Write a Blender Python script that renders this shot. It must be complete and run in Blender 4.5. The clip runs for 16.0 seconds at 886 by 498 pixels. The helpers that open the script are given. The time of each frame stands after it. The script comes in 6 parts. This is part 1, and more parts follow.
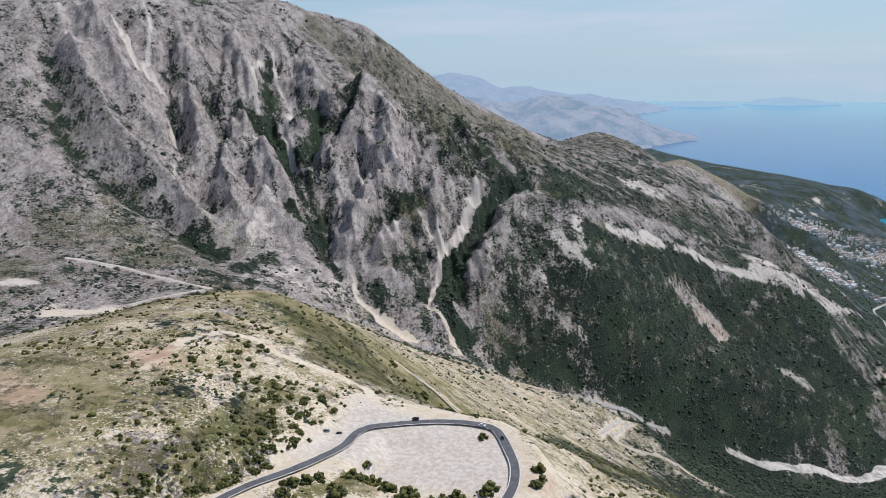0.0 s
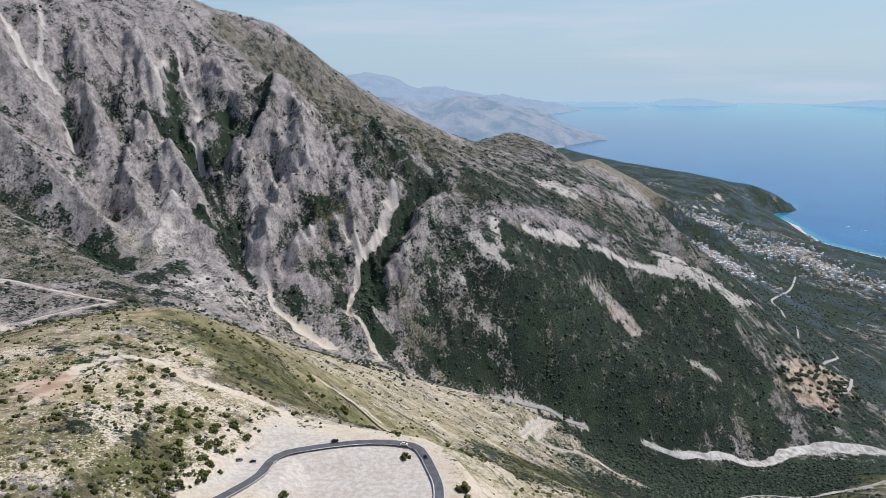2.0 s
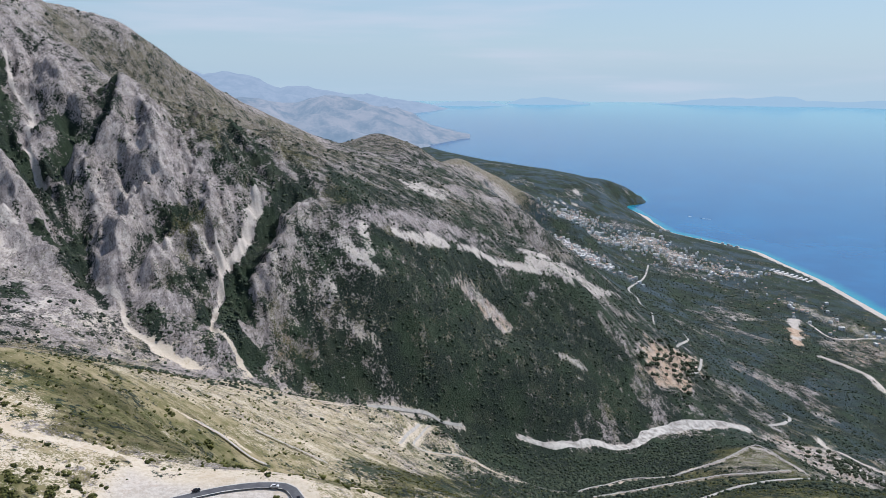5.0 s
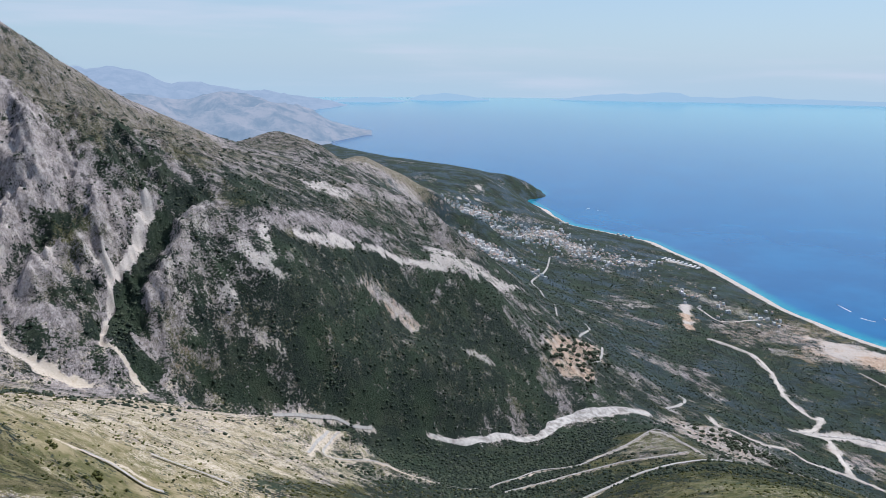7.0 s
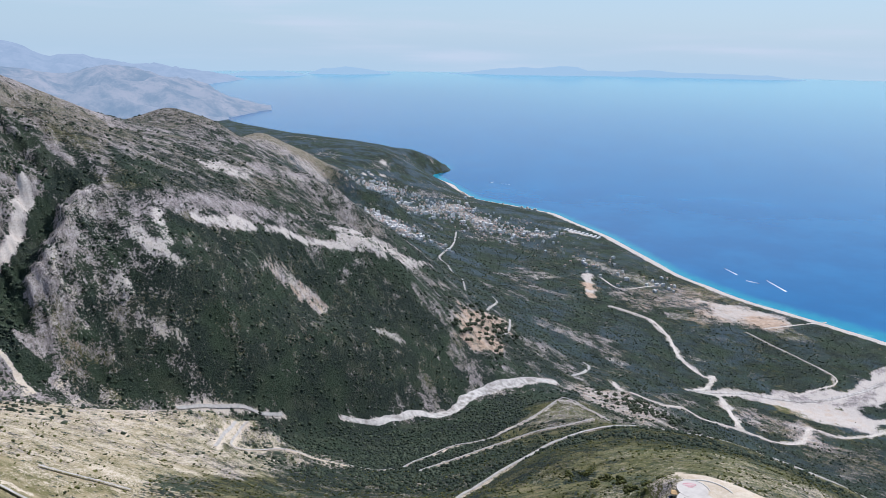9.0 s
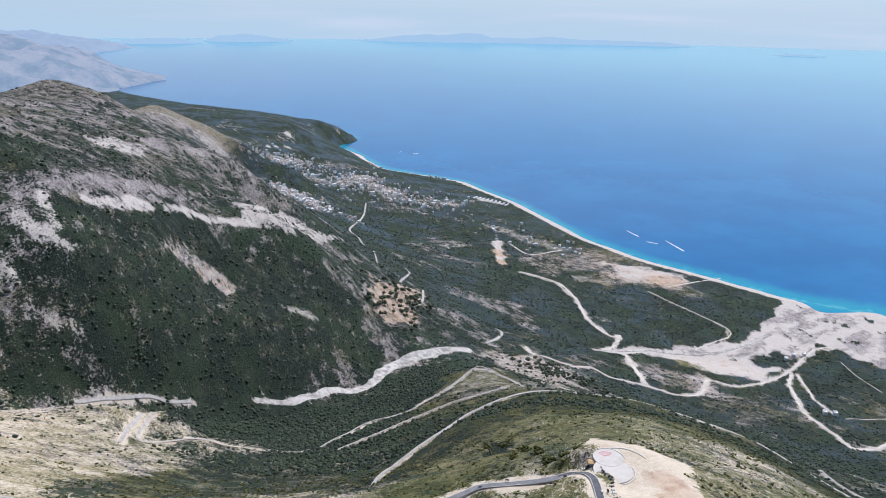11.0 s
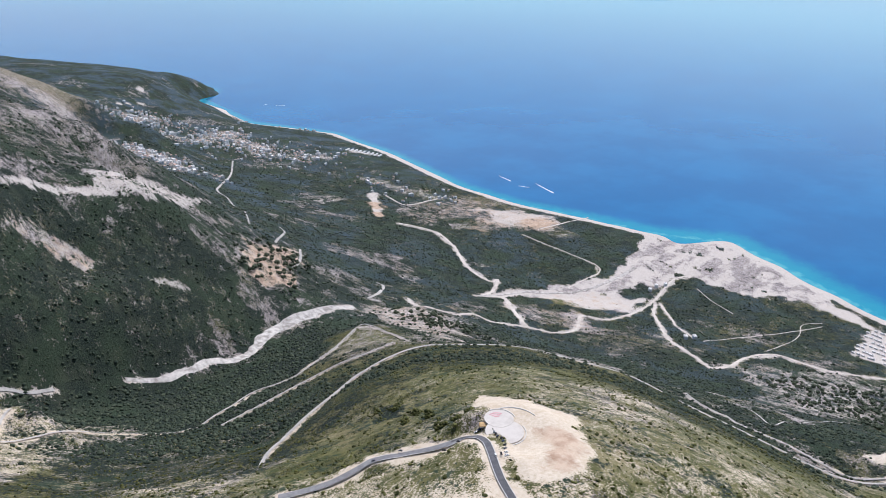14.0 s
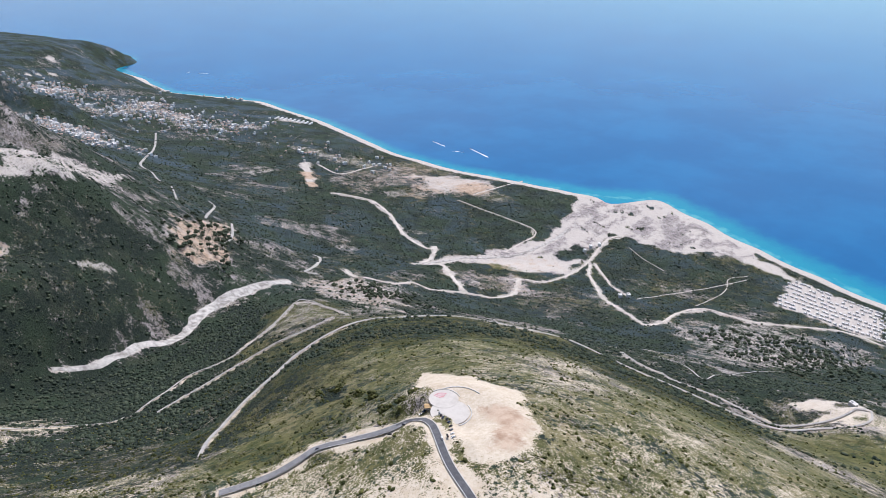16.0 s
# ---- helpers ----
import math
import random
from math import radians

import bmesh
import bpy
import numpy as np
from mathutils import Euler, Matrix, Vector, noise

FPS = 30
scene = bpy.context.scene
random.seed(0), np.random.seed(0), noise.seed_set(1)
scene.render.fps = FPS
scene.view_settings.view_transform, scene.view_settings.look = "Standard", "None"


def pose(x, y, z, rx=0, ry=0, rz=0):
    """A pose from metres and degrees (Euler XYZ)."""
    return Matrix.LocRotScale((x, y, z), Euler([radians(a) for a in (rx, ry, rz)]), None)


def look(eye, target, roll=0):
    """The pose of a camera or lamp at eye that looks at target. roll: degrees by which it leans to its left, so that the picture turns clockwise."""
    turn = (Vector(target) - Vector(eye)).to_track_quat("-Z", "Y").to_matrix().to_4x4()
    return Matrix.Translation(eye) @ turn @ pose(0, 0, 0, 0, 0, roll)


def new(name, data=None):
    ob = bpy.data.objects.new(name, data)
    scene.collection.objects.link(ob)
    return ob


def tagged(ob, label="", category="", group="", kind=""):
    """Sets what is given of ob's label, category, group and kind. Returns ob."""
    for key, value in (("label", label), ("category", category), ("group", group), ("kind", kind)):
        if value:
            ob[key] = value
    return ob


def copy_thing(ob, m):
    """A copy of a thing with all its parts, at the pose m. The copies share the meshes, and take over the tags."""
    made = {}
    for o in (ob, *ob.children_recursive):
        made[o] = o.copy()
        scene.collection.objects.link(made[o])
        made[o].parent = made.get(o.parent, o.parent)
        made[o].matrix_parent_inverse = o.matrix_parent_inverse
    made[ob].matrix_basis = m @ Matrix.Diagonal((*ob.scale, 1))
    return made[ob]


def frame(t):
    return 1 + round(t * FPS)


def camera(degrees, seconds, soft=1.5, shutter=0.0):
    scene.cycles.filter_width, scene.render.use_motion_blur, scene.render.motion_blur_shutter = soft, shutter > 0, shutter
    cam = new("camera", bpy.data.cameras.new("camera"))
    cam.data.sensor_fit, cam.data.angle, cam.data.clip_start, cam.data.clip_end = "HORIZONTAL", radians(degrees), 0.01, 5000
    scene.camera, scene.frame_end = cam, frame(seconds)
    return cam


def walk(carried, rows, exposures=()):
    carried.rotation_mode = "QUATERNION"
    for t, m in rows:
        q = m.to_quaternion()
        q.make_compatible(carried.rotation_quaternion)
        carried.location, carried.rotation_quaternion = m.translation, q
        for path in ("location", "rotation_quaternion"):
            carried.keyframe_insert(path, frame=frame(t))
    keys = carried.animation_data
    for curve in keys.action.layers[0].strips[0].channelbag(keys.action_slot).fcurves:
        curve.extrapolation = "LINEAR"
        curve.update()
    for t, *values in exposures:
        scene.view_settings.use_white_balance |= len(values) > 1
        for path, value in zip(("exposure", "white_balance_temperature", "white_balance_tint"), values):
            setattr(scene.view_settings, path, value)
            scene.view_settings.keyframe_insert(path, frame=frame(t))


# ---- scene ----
# The whole place is built at one sixth of its true size, so that the sea's horizon
# lies inside the lens's reach of five kilometres: the drone hovers 190 above the sea.
cam = camera(64.03, 16.0, soft=0.85)
PATH = [
    (0.0, 0.00, 0.00, 190.00, -13.88, 0.63, 3.73),
    (0.5, -0.01, 0.48, 190.14, -13.90, 0.47, 2.25),
    (1.0, -0.01, 0.96, 190.29, -13.93, 0.36, 0.50),
    (1.5, 0.01, 1.45, 190.43, -13.94, 0.26, -1.29),
    (2.0, 0.04, 1.94, 190.58, -13.94, 0.23, -3.04),
    (2.5, 0.08, 2.44, 190.72, -13.94, 0.23, -4.79),
    (3.0, 0.14, 2.94, 190.87, -13.96, 0.20, -6.55),
    (5.5, 0.66, 5.47, 191.58, -14.01, -0.09, -15.72),
    (6.0, 0.80, 5.98, 191.73, -14.03, -0.15, -17.70),
    (6.5, 0.96, 6.49, 191.87, -14.12, -0.19, -19.70),
    (7.0, 1.14, 6.99, 192.01, -14.30, -0.27, -21.70),
    (7.5, 1.33, 7.50, 192.15, -14.57, -0.36, -23.68),
    (8.0, 1.54, 8.01, 192.30, -15.12, -0.42, -25.64),
    (8.5, 1.76, 8.51, 192.44, -15.70, -0.52, -27.56),
    (9.0, 2.00, 9.01, 192.58, -16.27, -0.61, -29.49),
    (9.5, 2.25, 9.51, 192.72, -16.84, -0.67, -31.42),
    (12.0, 3.76, 11.93, 193.41, -19.94, -0.93, -40.69),
    (12.5, 4.11, 12.39, 193.55, -20.59, -0.98, -42.46),
    (13.0, 4.47, 12.85, 193.68, -21.25, -1.01, -44.22),
    (13.5, 4.85, 13.31, 193.82, -21.91, -1.03, -46.00),
    (14.0, 5.25, 13.76, 193.96, -22.58, -1.03, -47.70),
    (14.5, 5.67, 14.19, 194.09, -23.25, -1.05, -49.16),
    (15.0, 6.10, 14.62, 194.22, -23.93, -1.07, -50.55),
    (15.5, 6.55, 15.05, 194.36, -24.60, -1.11, -51.94),
    (16.0, 7.02, 15.46, 194.49, -25.28, -1.18, -53.33),
]
walk(cam, [(t, pose(x, y, z, 90 + pitch, 0, yaw) @ pose(0, 0, 0, 0, 0, -roll)) for t, x, y, z, pitch, roll, yaw in PATH],
     exposures=((0.0, -0.07, 6200, 12), (4.0, -0.06, 6150, 12), (9.0, 0.03, 5960, 14), (16.0, 0.13, 6130, 16)))

# ---- sky and sun ----
SUN_AZ, SUN_EL = math.atan2(0.93, 0.36), radians(56)   # clockwise from +y: from over the sea
world = bpy.data.worlds.new("sky")
scene.world = world
world.use_nodes = True
wn, wl = world.node_tree.nodes, world.node_tree.links
wn.clear()
w_out, w_bg = wn.new("ShaderNodeOutputWorld"), wn.new("ShaderNodeBackground")
w_sky = wn.new("ShaderNodeTexSky")
w_sky.sky_type, w_sky.sun_disc = "NISHITA", False
w_sky.sun_elevation, w_sky.sun_rotation = SUN_EL, SUN_AZ
w_sky.altitude, w_sky.air_density, w_sky.dust_density, w_sky.ozone_density = 0, 1.0, 0.4, 3.0
w_bg.inputs["Strength"].default_value = 0.105
# summer haze: a pale belt that thins upwards, and a few thin streaks of cloud in it
w_dir = wn.new("ShaderNodeTexCoord")
w_xyz = wn.new("ShaderNodeSeparateXYZ")
wl.new(w_dir.outputs["Generated"], w_xyz.inputs[0])
w_belt = wn.new("ShaderNodeMapRange")
w_belt.inputs["From Min"].default_value, w_belt.inputs["From Max"].default_value = -0.04, 0.36
w_belt.inputs["To Min"].default_value, w_belt.inputs["To Max"].default_value = 0.94, 0.04
wl.new(w_xyz.outputs["Z"], w_belt.inputs["Value"])
w_mix = wn.new("ShaderNodeMix")
w_mix.data_type = "RGBA"
wl.new(w_belt.outputs[0], w_mix.inputs[0])
wl.new(w_sky.outputs[0], w_mix.inputs[6])
w_mix.inputs[7].default_value = (4.35, 5.9, 7.1, 1)
w_squash = wn.new("ShaderNodeMapping")
w_squash.inputs["Scale"].default_value = (1.5, 1.5, 17)
wl.new(w_dir.outputs["Generated"], w_squash.inputs["Vector"])
w_noise = wn.new("ShaderNodeTexNoise")
w_noise.inputs["Scale"].default_value, w_noise.inputs["Detail"].default_value = 1.5, 6
wl.new(w_squash.outputs[0], w_noise.inputs["Vector"])
w_streak = wn.new("ShaderNodeMapRange")
w_streak.interpolation_type = "SMOOTHSTEP"
w_streak.inputs["From Min"].default_value, w_streak.inputs["From Max"].default_value = 0.47, 0.70
w_streak.inputs["To Max"].default_value = 0.55
wl.new(w_noise.outputs["Fac"], w_streak.inputs["Value"])
w_cloud = wn.new("ShaderNodeMix")
w_cloud.data_type = "RGBA"
wl.new(w_streak.outputs[0], w_cloud.inputs[0])
wl.new(w_mix.outputs[2], w_cloud.inputs[6])
w_cloud.inputs[7].default_value = (6.2, 6.6, 7.5, 1)
wl.new(w_cloud.outputs[2], w_bg.inputs["Color"])
wl.new(w_bg.outputs[0], w_out.inputs["Surface"])
sun = new("sun", bpy.data.lights.new("sun", "SUN"))
sun.data.energy, sun.data.angle, sun.data.color = 4.1, radians(0.6), (1.0, 0.972, 0.93)
sun.matrix_world = look((math.sin(SUN_AZ) * math.cos(SUN_EL) * 900, math.cos(SUN_AZ) * math.cos(SUN_EL) * 900, math.sin(SUN_EL) * 900), (0, 0, 0))

AZ_STEP, R_STEP = 0.125, 1.05

# ---- the lie of the land ----
TURN = np.arange(1024) / 1024 * 2 * np.pi
WAY_X, WAY_Y = np.cos(TURN).astype(np.float32), np.sin(TURN).astype(np.float32)


def lattice(i, j, seed):
    h = i * np.uint32(374761393) + j * np.uint32(668265263) + np.uint32((seed * 2246822519) & 0xFFFFFFFF)
    h = (h ^ (h >> np.uint32(13))) * np.uint32(1274126177)
    return (h ^ (h >> np.uint32(16))) & np.uint32(1023)


def grain(x, y, seed=0):
    """Gradient noise, about -0.7 to 0.7."""
    i, j = np.floor(x), np.floor(y)
    u, v = (x - i).astype(np.float32), (y - j).astype(np.float32)
    i, j = i.astype(np.int64).astype(np.uint32), j.astype(np.int64).astype(np.uint32)
    out = []
    for a in (0, 1):
        for b in (0, 1):
            t = lattice(i + np.uint32(a), j + np.uint32(b), seed)
            out.append(WAY_X[t] * (u - a) + WAY_Y[t] * (v - b))
    fu, fv = u * u * u * (u * (6 * u - 15) + 10), v * v * v * (v * (6 * v - 15) + 10)
    return (out[0] * (1 - fv) + out[1] * fv) * (1 - fu) + (out[2] * (1 - fv) + out[3] * fv) * fu


def fbm(x, y, size, octaves, seed=0, gain=0.5):
    total, amp = 0.0, 1.0
    for k in range(octaves):
        total = total + amp * grain(x / size * 2 ** k, y / size * 2 ** k, seed + 17 * k)
        amp *= gain
    return total


def ridged(x, y, size, octaves, seed=0):
    total, amp = 0.0, 1.0
    for k in range(octaves):
        total = total + amp * (1 - 2.2 * np.abs(grain(x / size * 2 ** k, y / size * 2 ** k, seed + 31 * k)))
        amp *= 0.5
    return total - 1.0


def smooth(e0, e1, x):
    t = np.clip((x - e0) / (e1 - e0), 0, 1)
    return t * t * (3 - 2 * t)


def near_line(x, y, line):
    """Distance from each point to a polyline, and how far along it (0 to 1) the nearest place lies."""
    best, along = np.full(np.shape(x), 1e9), np.zeros(np.shape(x))
    pts = [np.array(p[:2], float) for p in line]
    n = len(pts) - 1
    for k in range(n):
        a, d = pts[k], pts[k + 1] - pts[k]
        t = np.clip(((x - a[0]) * d[0] + (y - a[1]) * d[1]) / (d @ d + 1e-9), 0, 1)
        r = np.hypot(x - a[0] - t * d[0], y - a[1] - t * d[1])
        hit = r < best
        best, along = np.where(hit, r, best), np.where(hit, (k + t) / n, along)
    return best, along


COAST = [(330, -900), (385, -300), (415, -90), (437, 24), (451, 61), (469, 102), (491, 143), (511, 187), (487, 229), (478, 290),
         (468, 351), (470, 415), (503, 543), (516, 656), (477, 771), (509, 940), (560, 985), (591, 1191), (561, 1335), (468, 1563),
         (420, 1800), (400, 2100)]
RIVER = [(-39, 186), (-31, 171), (-10, 175), (25, 181), (53, 190), (82, 197), (109, 206), (138, 214), (168, 215), (220, 229), (265, 236),
         (300, 240), (345, 205), (400, 195), (480, 215)]
RIVER_Z = [139, 129, 121, 102, 88, 75, 69, 64, 59, 40, 26, 14, 6, 3, 0]
# Crests, spurs and valley floors, each a run of (x, y, z).
FORMS = {
    "summit_ridge": [(-420, 60, 240), (-260, 170, 236), (-168, 248, 222), (-94, 316, 222), (-72, 342, 212), (-56, 356, 209), (-42, 378, 198),
                     (-22, 429, 181), (25, 479, 153), (60, 522, 137)],
    "behind_ridge": [(-520, 300, 170), (-260, 420, 130), (-160, 520, 100), (-60, 640, 80)],
    "dark_hump": [(60, 522, 137), (84, 559, 145), (116, 553, 134), (133, 550, 122)],
    "pale_hump": [(120, 590, 112), (157, 585, 121), (200, 593, 99), (223, 584, 87), (260, 560, 62)],
    "inland_north": [(39, 704, 92), (100, 850, 62), (150, 1100, 30), (220, 1500, 16), (150, 2000, 12)],
    "cape_ridge": [(284, 965, 68), (341, 892, 62), (389, 850, 54), (440, 900, 38), (500, 965, 26), (545, 985, 12)],
    "north_shore": [(420, 1100, 24), (430, 1300, 12), (360, 1550, 8)],
    "brown_spur": [(-50, 286, 186), (-22, 262, 174), (-14, 250, 166), (-22, 246, 167)],
    "brown_ridge": [(-48, 293, 186.0), (-32, 295, 179.9), (-14, 299, 175.4), (5, 319, 163.7), (29, 351, 154.6), (43, 385, 149.6)],
    "hidden_hollow": [(-53, 322, 176.4), (-37, 340, 169.0), (-17, 352, 163.4), (6, 382, 148.9), (35, 416, 138.5)],
    "scar_hill": [(3, 226, 148), (16, 239, 152), (27, 242, 152), (52, 280, 146), (80, 320, 140), (124, 330, 121), (175, 360, 84)],
    "scar_face": [(30, 208, 135), (60, 235, 128), (106, 294, 121), (120, 317, 106)],
    "mid_face": [(42, 202, 116), (82, 232, 100), (114, 263, 114), (150, 275, 82), (191, 287, 59)],
    "low_face": [(28, 195, 118), (60, 212, 107), (109, 235, 91), (150, 245, 72), (200, 255, 48), (240, 275, 30)],
    "scree_gully": [(-8, 232, 156), (-14, 200, 139), (-16, 184, 129)],
    "west_face": [(-133, 188, 176), (-102, 223, 174), (-86, 240, 176), (-61, 219, 157), (-40, 222, 152)],
    "upper_face": [(-180, 190, 200), (-125, 239, 204), (-90, 270, 198), (-60, 300, 194)],
    "foot_of_face": [(-200, 120, 160), (-113, 153, 152), (-94, 129, 150), (-66, 162, 145), (-70, 193, 145)],
    "pass_floor": [(-160, 80, 150), (-85, 112, 148), (-82, 125, 147), (-59, 138, 146)],
    "pass_back": [(-300, -50, 150), (-200, 20, 152), (-110, 60, 150)],
    "near_crest": [(-73, 95, 152), (-64, 96, 154), (-47, 88, 158), (-34, 85, 162), (-24, 76, 166), (-21, 106, 151), (-14, 131, 137),
                   (-5, 152, 126), (5, 154, 121), (18, 155, 117), (38, 155, 109)],
    "red_slope": [(-37, 48, 169), (-24, 58, 168), (-20, 40, 168), (-30, 20, 168)],
    "bend_shelf": [(-16, 37, 166), (-10, 47, 163.5), (-6, 52, 163), (2, 52, 162), (2, 42, 163)],
    "below_shelf": [(7.5, 59, 156.5), (16, 58, 151)],
    "hollow_head": [(18, 45, 151), (24, 50, 148), (30, 48, 148)],
    "near_flank": [(-2, 73, 149.7), (5, 81, 143.5), (18, 92, 134.8), (29, 109, 120.8), (40, 114, 113.9)],
    "near_valley": [(30, 124, 114.7), (31, 144, 108.9), (36, 162, 105.4), (48, 150, 99.2), (60, 145, 94.6), (62, 111, 108.2)],
    "spur_tip": [(63, 112, 108), (90, 125, 104), (112, 135, 97), (122, 152, 89.5), (131, 163, 85), (139, 169, 83.2), (141, 167, 83)],
    "view_hill": [(30, 30, 153), (42, 38, 151), (52, 49, 149.7), (56, 51.5, 149.3), (69.5, 52.7, 143), (85, 70, 133), (97, 88, 122)],
    "view_left": [(39, 66, 140), (49, 61, 142), (60, 80, 130), (78, 100, 120), (100, 106, 115)],
    "view_right": [(61, 28, 146), (82, 15, 136), (117, 11, 113), (95, 40, 130)],
    "right_valley": [(147, 17, 96), (197, 21, 78), (178, 60, 78), (172, 90, 80), (168, 120, 78), (160, 145, 76)],
    "contour_road": [(96, 114, 110.3), (113, 117, 106.0), (121, 109, 106.2), (130, 100, 105.3), (135, 87, 104.5)],
    "contour_road_south": [(144, 78, 101.2), (147, 70, 98.4), (150, 60, 95.3), (155, 47, 91.3), (162, 36, 84.9), (164, 32, 84.2), (172, 25, 82.3), (177, 18, 83.9), (183, 16, 83.2)],
    "foothill": [(214, 53, 62), (223, 64, 57), (243, 97, 42), (200, 110, 62), (180, 140, 66), (205, 190, 50), (250, 170, 28)],
    "plain": [(290, 108, 25), (317, 133, 16), (345, 170, 8), (300, 225, 13), (346, 363, 13), (310, 300, 16), (260, 300, 28)],
    "plain_south": [(300, -60, 30), (340, 20, 14), (379, 40, 8), (413, 60, 4)],
    "plain_north": [(207, 265, 48), (230, 330, 42), (260, 450, 36), (300, 600, 34), (350, 720, 30), (400, 600, 16), (420, 450, 9)],
    "inland_slope": [(171, 396, 78), (190, 480, 74), (240, 640, 60), (280, 780, 60)],
    "south_hills": [(0, -150, 130), (150, -120, 90), (230, -30, 62), (150, -500, 110), (-200, -500, 140), (250, -700, 40)],
    "under_the_drone": [(-20, -20, 165), (0, 5, 162), (12, 20, 158), (40, 0, 148), (60, -40, 130), (-60, -60, 152)],
}


def knots():
    """The forms and shores as scattered heights, and the weights of the surface that passes through them."""
    pts = []
    lines = list(FORMS.values()) + [[(x, y, z) for (x, y), z in zip(RIVER, RIVER_Z)], [(x, y, 0.0) for x, y in COAST]]
    lines += [[(x + 14, y, -3.0) for x, y in COAST], [(x + 60, y, -12.0) for x, y in COAST[::2]], [(x + 400, y, -60.0) for x, y in COAST[::5]]]
    for line in lines:
        for (ax, ay, az), (bx, by, bz) in zip(line, line[1:]):
            gap = math.hypot(bx - ax, by - ay)
            n = max(1, int(gap / max(7.0, 0.05 * math.hypot(ax, ay))))
            n = min(n, 4)
            pts += [(ax + (bx - ax) * k / n, ay + (by - ay) * k / n, az + (bz - az) * k / n) for k in range(n)]
        pts.append(line[-1])
    kept = []
    for p in pts:
        if all(math.hypot(p[0] - q[0], p[1] - q[1]) > 2.5 for q in kept):
            kept.append(p)
    p = np.array(kept)
    soft = 2.0 + 0.012 * np.hypot(p[:, 0], p[:, 1])
    r = np.sqrt((p[:, None, 0] - p[None, :, 0]) ** 2 + (p[:, None, 1] - p[None, :, 1]) ** 2 + soft[None, :] ** 2)
    n = len(p)
    m = np.zeros((n + 1, n + 1))
    m[:n, :n] = r + np.eye(n) * -0.4
    m[:n, n] = m[n, :n] = 1
    w = np.linalg.solve(m, np.append(p[:, 2], 0))
    return p, soft, w


KNOTS, SOFT, WEIGHT = knots()


def base(x, y):
    shape = np.shape(x)
    x, y = np.ravel(x).astype(float), np.ravel(y).astype(float)
    out = np.empty(len(x))
    xf, yf = x.astype(np.float32), y.astype(np.float32)
    kx, ky, ks = (v[None].astype(np.float32) for v in (KNOTS[:, 0], KNOTS[:, 1], SOFT ** 2))
    kw = WEIGHT[:-1].astype(np.float32)
    for a in range(0, len(x), 4000):
        s = slice(a, a + 4000)
        r = np.sqrt(np.square(xf[s, None] - kx) + np.square(yf[s, None] - ky) + ks)
        out[s] = r @ kw + WEIGHT[-1]
    return out.reshape(shape)


def cragginess(x, y, h):
    """How rocky and broken the land is: the faces of the range, less the scarred hill's flank, little elsewhere."""
    range_side = smooth(165, 200, y + 0.35 * np.minimum(x, 0) - 0.35 * np.maximum(x, 0) - 0.2 * np.maximum(-x - 40, 0) * 0)
    return range_side * smooth(60, 120, h) * (0.13 + 0.87 * smooth(32, -22, x)) * smooth(470, 380, np.hypot(x, y))


def ground(x, y):
    """The height of the land."""
    h = base(x, y)
    c = cragginess(x, y, h)
    d = np.hypot(x, y)
    crest = np.minimum(near_line(x, y, FORMS["summit_ridge"])[0], near_line(x, y, FORMS["brown_ridge"])[0] + 6)
    c = c * (0.06 + 0.94 * smooth(4, 42, crest))
    # gullies run down the faces, towards the valley
    u, v = x * 0.93 + y * 0.37, -x * 0.37 + y * 0.93
    wob = 6 * grain(u / 30, v / 30, 5)
    gull = ridged((u + wob) / 1.0, v / 3.2, 26, 4, 3)
    ribs = ridged(u + 0.5 * wob, v / 2.6, 7.5, 2, 15)
    h = h + c * (2.2 * gull + 1.3 * fbm(x, y, 16, 4, 9) + 1.6 * ridged(x, y, 9, 4, 13) + 3.0 * ribs + 0.8 * ridged(u + 0.3 * wob, v / 3.4, 2.9, 2, 19))
    land = smooth(-1, 10, h)
    h = h + land * ((1 - c) * (0.9 * fbm(x, y, 60, 3, 21) * smooth(60, 160, d) + 0.35 * fbm(x, y, 14, 4, 23)))
    r, _ = near_line(x, y, RIVER)
    return h - 1.2 * smooth(9, 3, r) * smooth(4, 12, h)

# ---- roads, tracks, river beds, screes and gullies, as runs over the land ----
MAIN_ROAD = [(-16.4, 35.8), (-14.7, 38.4), (-12.6, 40.9), (-10.7, 44.1), (-10.1, 46.1), (-9.9, 48.1), (-8.9, 49.8), (-5.5, 51.2), (-2.8, 51.8), (-0.5, 51.7), (0.8, 50.9), (1.6, 48.0), (2.0, 45.5), (1.8, 42.9), (1.2, 41.0)]
VIEW_ROAD = [(44.3, 39.5), (46.8, 43.9), (50.0, 47.9), (51.0, 49.3), (51.5, 50.6), (51.7, 51.7), (51.7, 53.0), (50.1, 54.8), (47.8, 58.1), (45.8, 60.7), (42.5, 61.8), (36.9, 65.1)]
CONTOUR_ROAD = [(47.3, 86.8), (58.0, 97.0), (68.1, 104.6), (79.8, 110.0), (90.5, 115.1), (104.9, 119.8), (115.2, 119.0), (122.9, 112.5), (130.6, 104.3), (136.4, 94.6), (143.4, 79.3), (145.2, 74.0),
                (149.1, 63.5), (154.8, 53.7), (160.5, 41.0), (162.5, 35.0), (166.0, 29.5), (170.8, 24.6), (177.0, 18.0), (184.1, 14.4), (190.0, 15.0), (189.0, 18.0)]
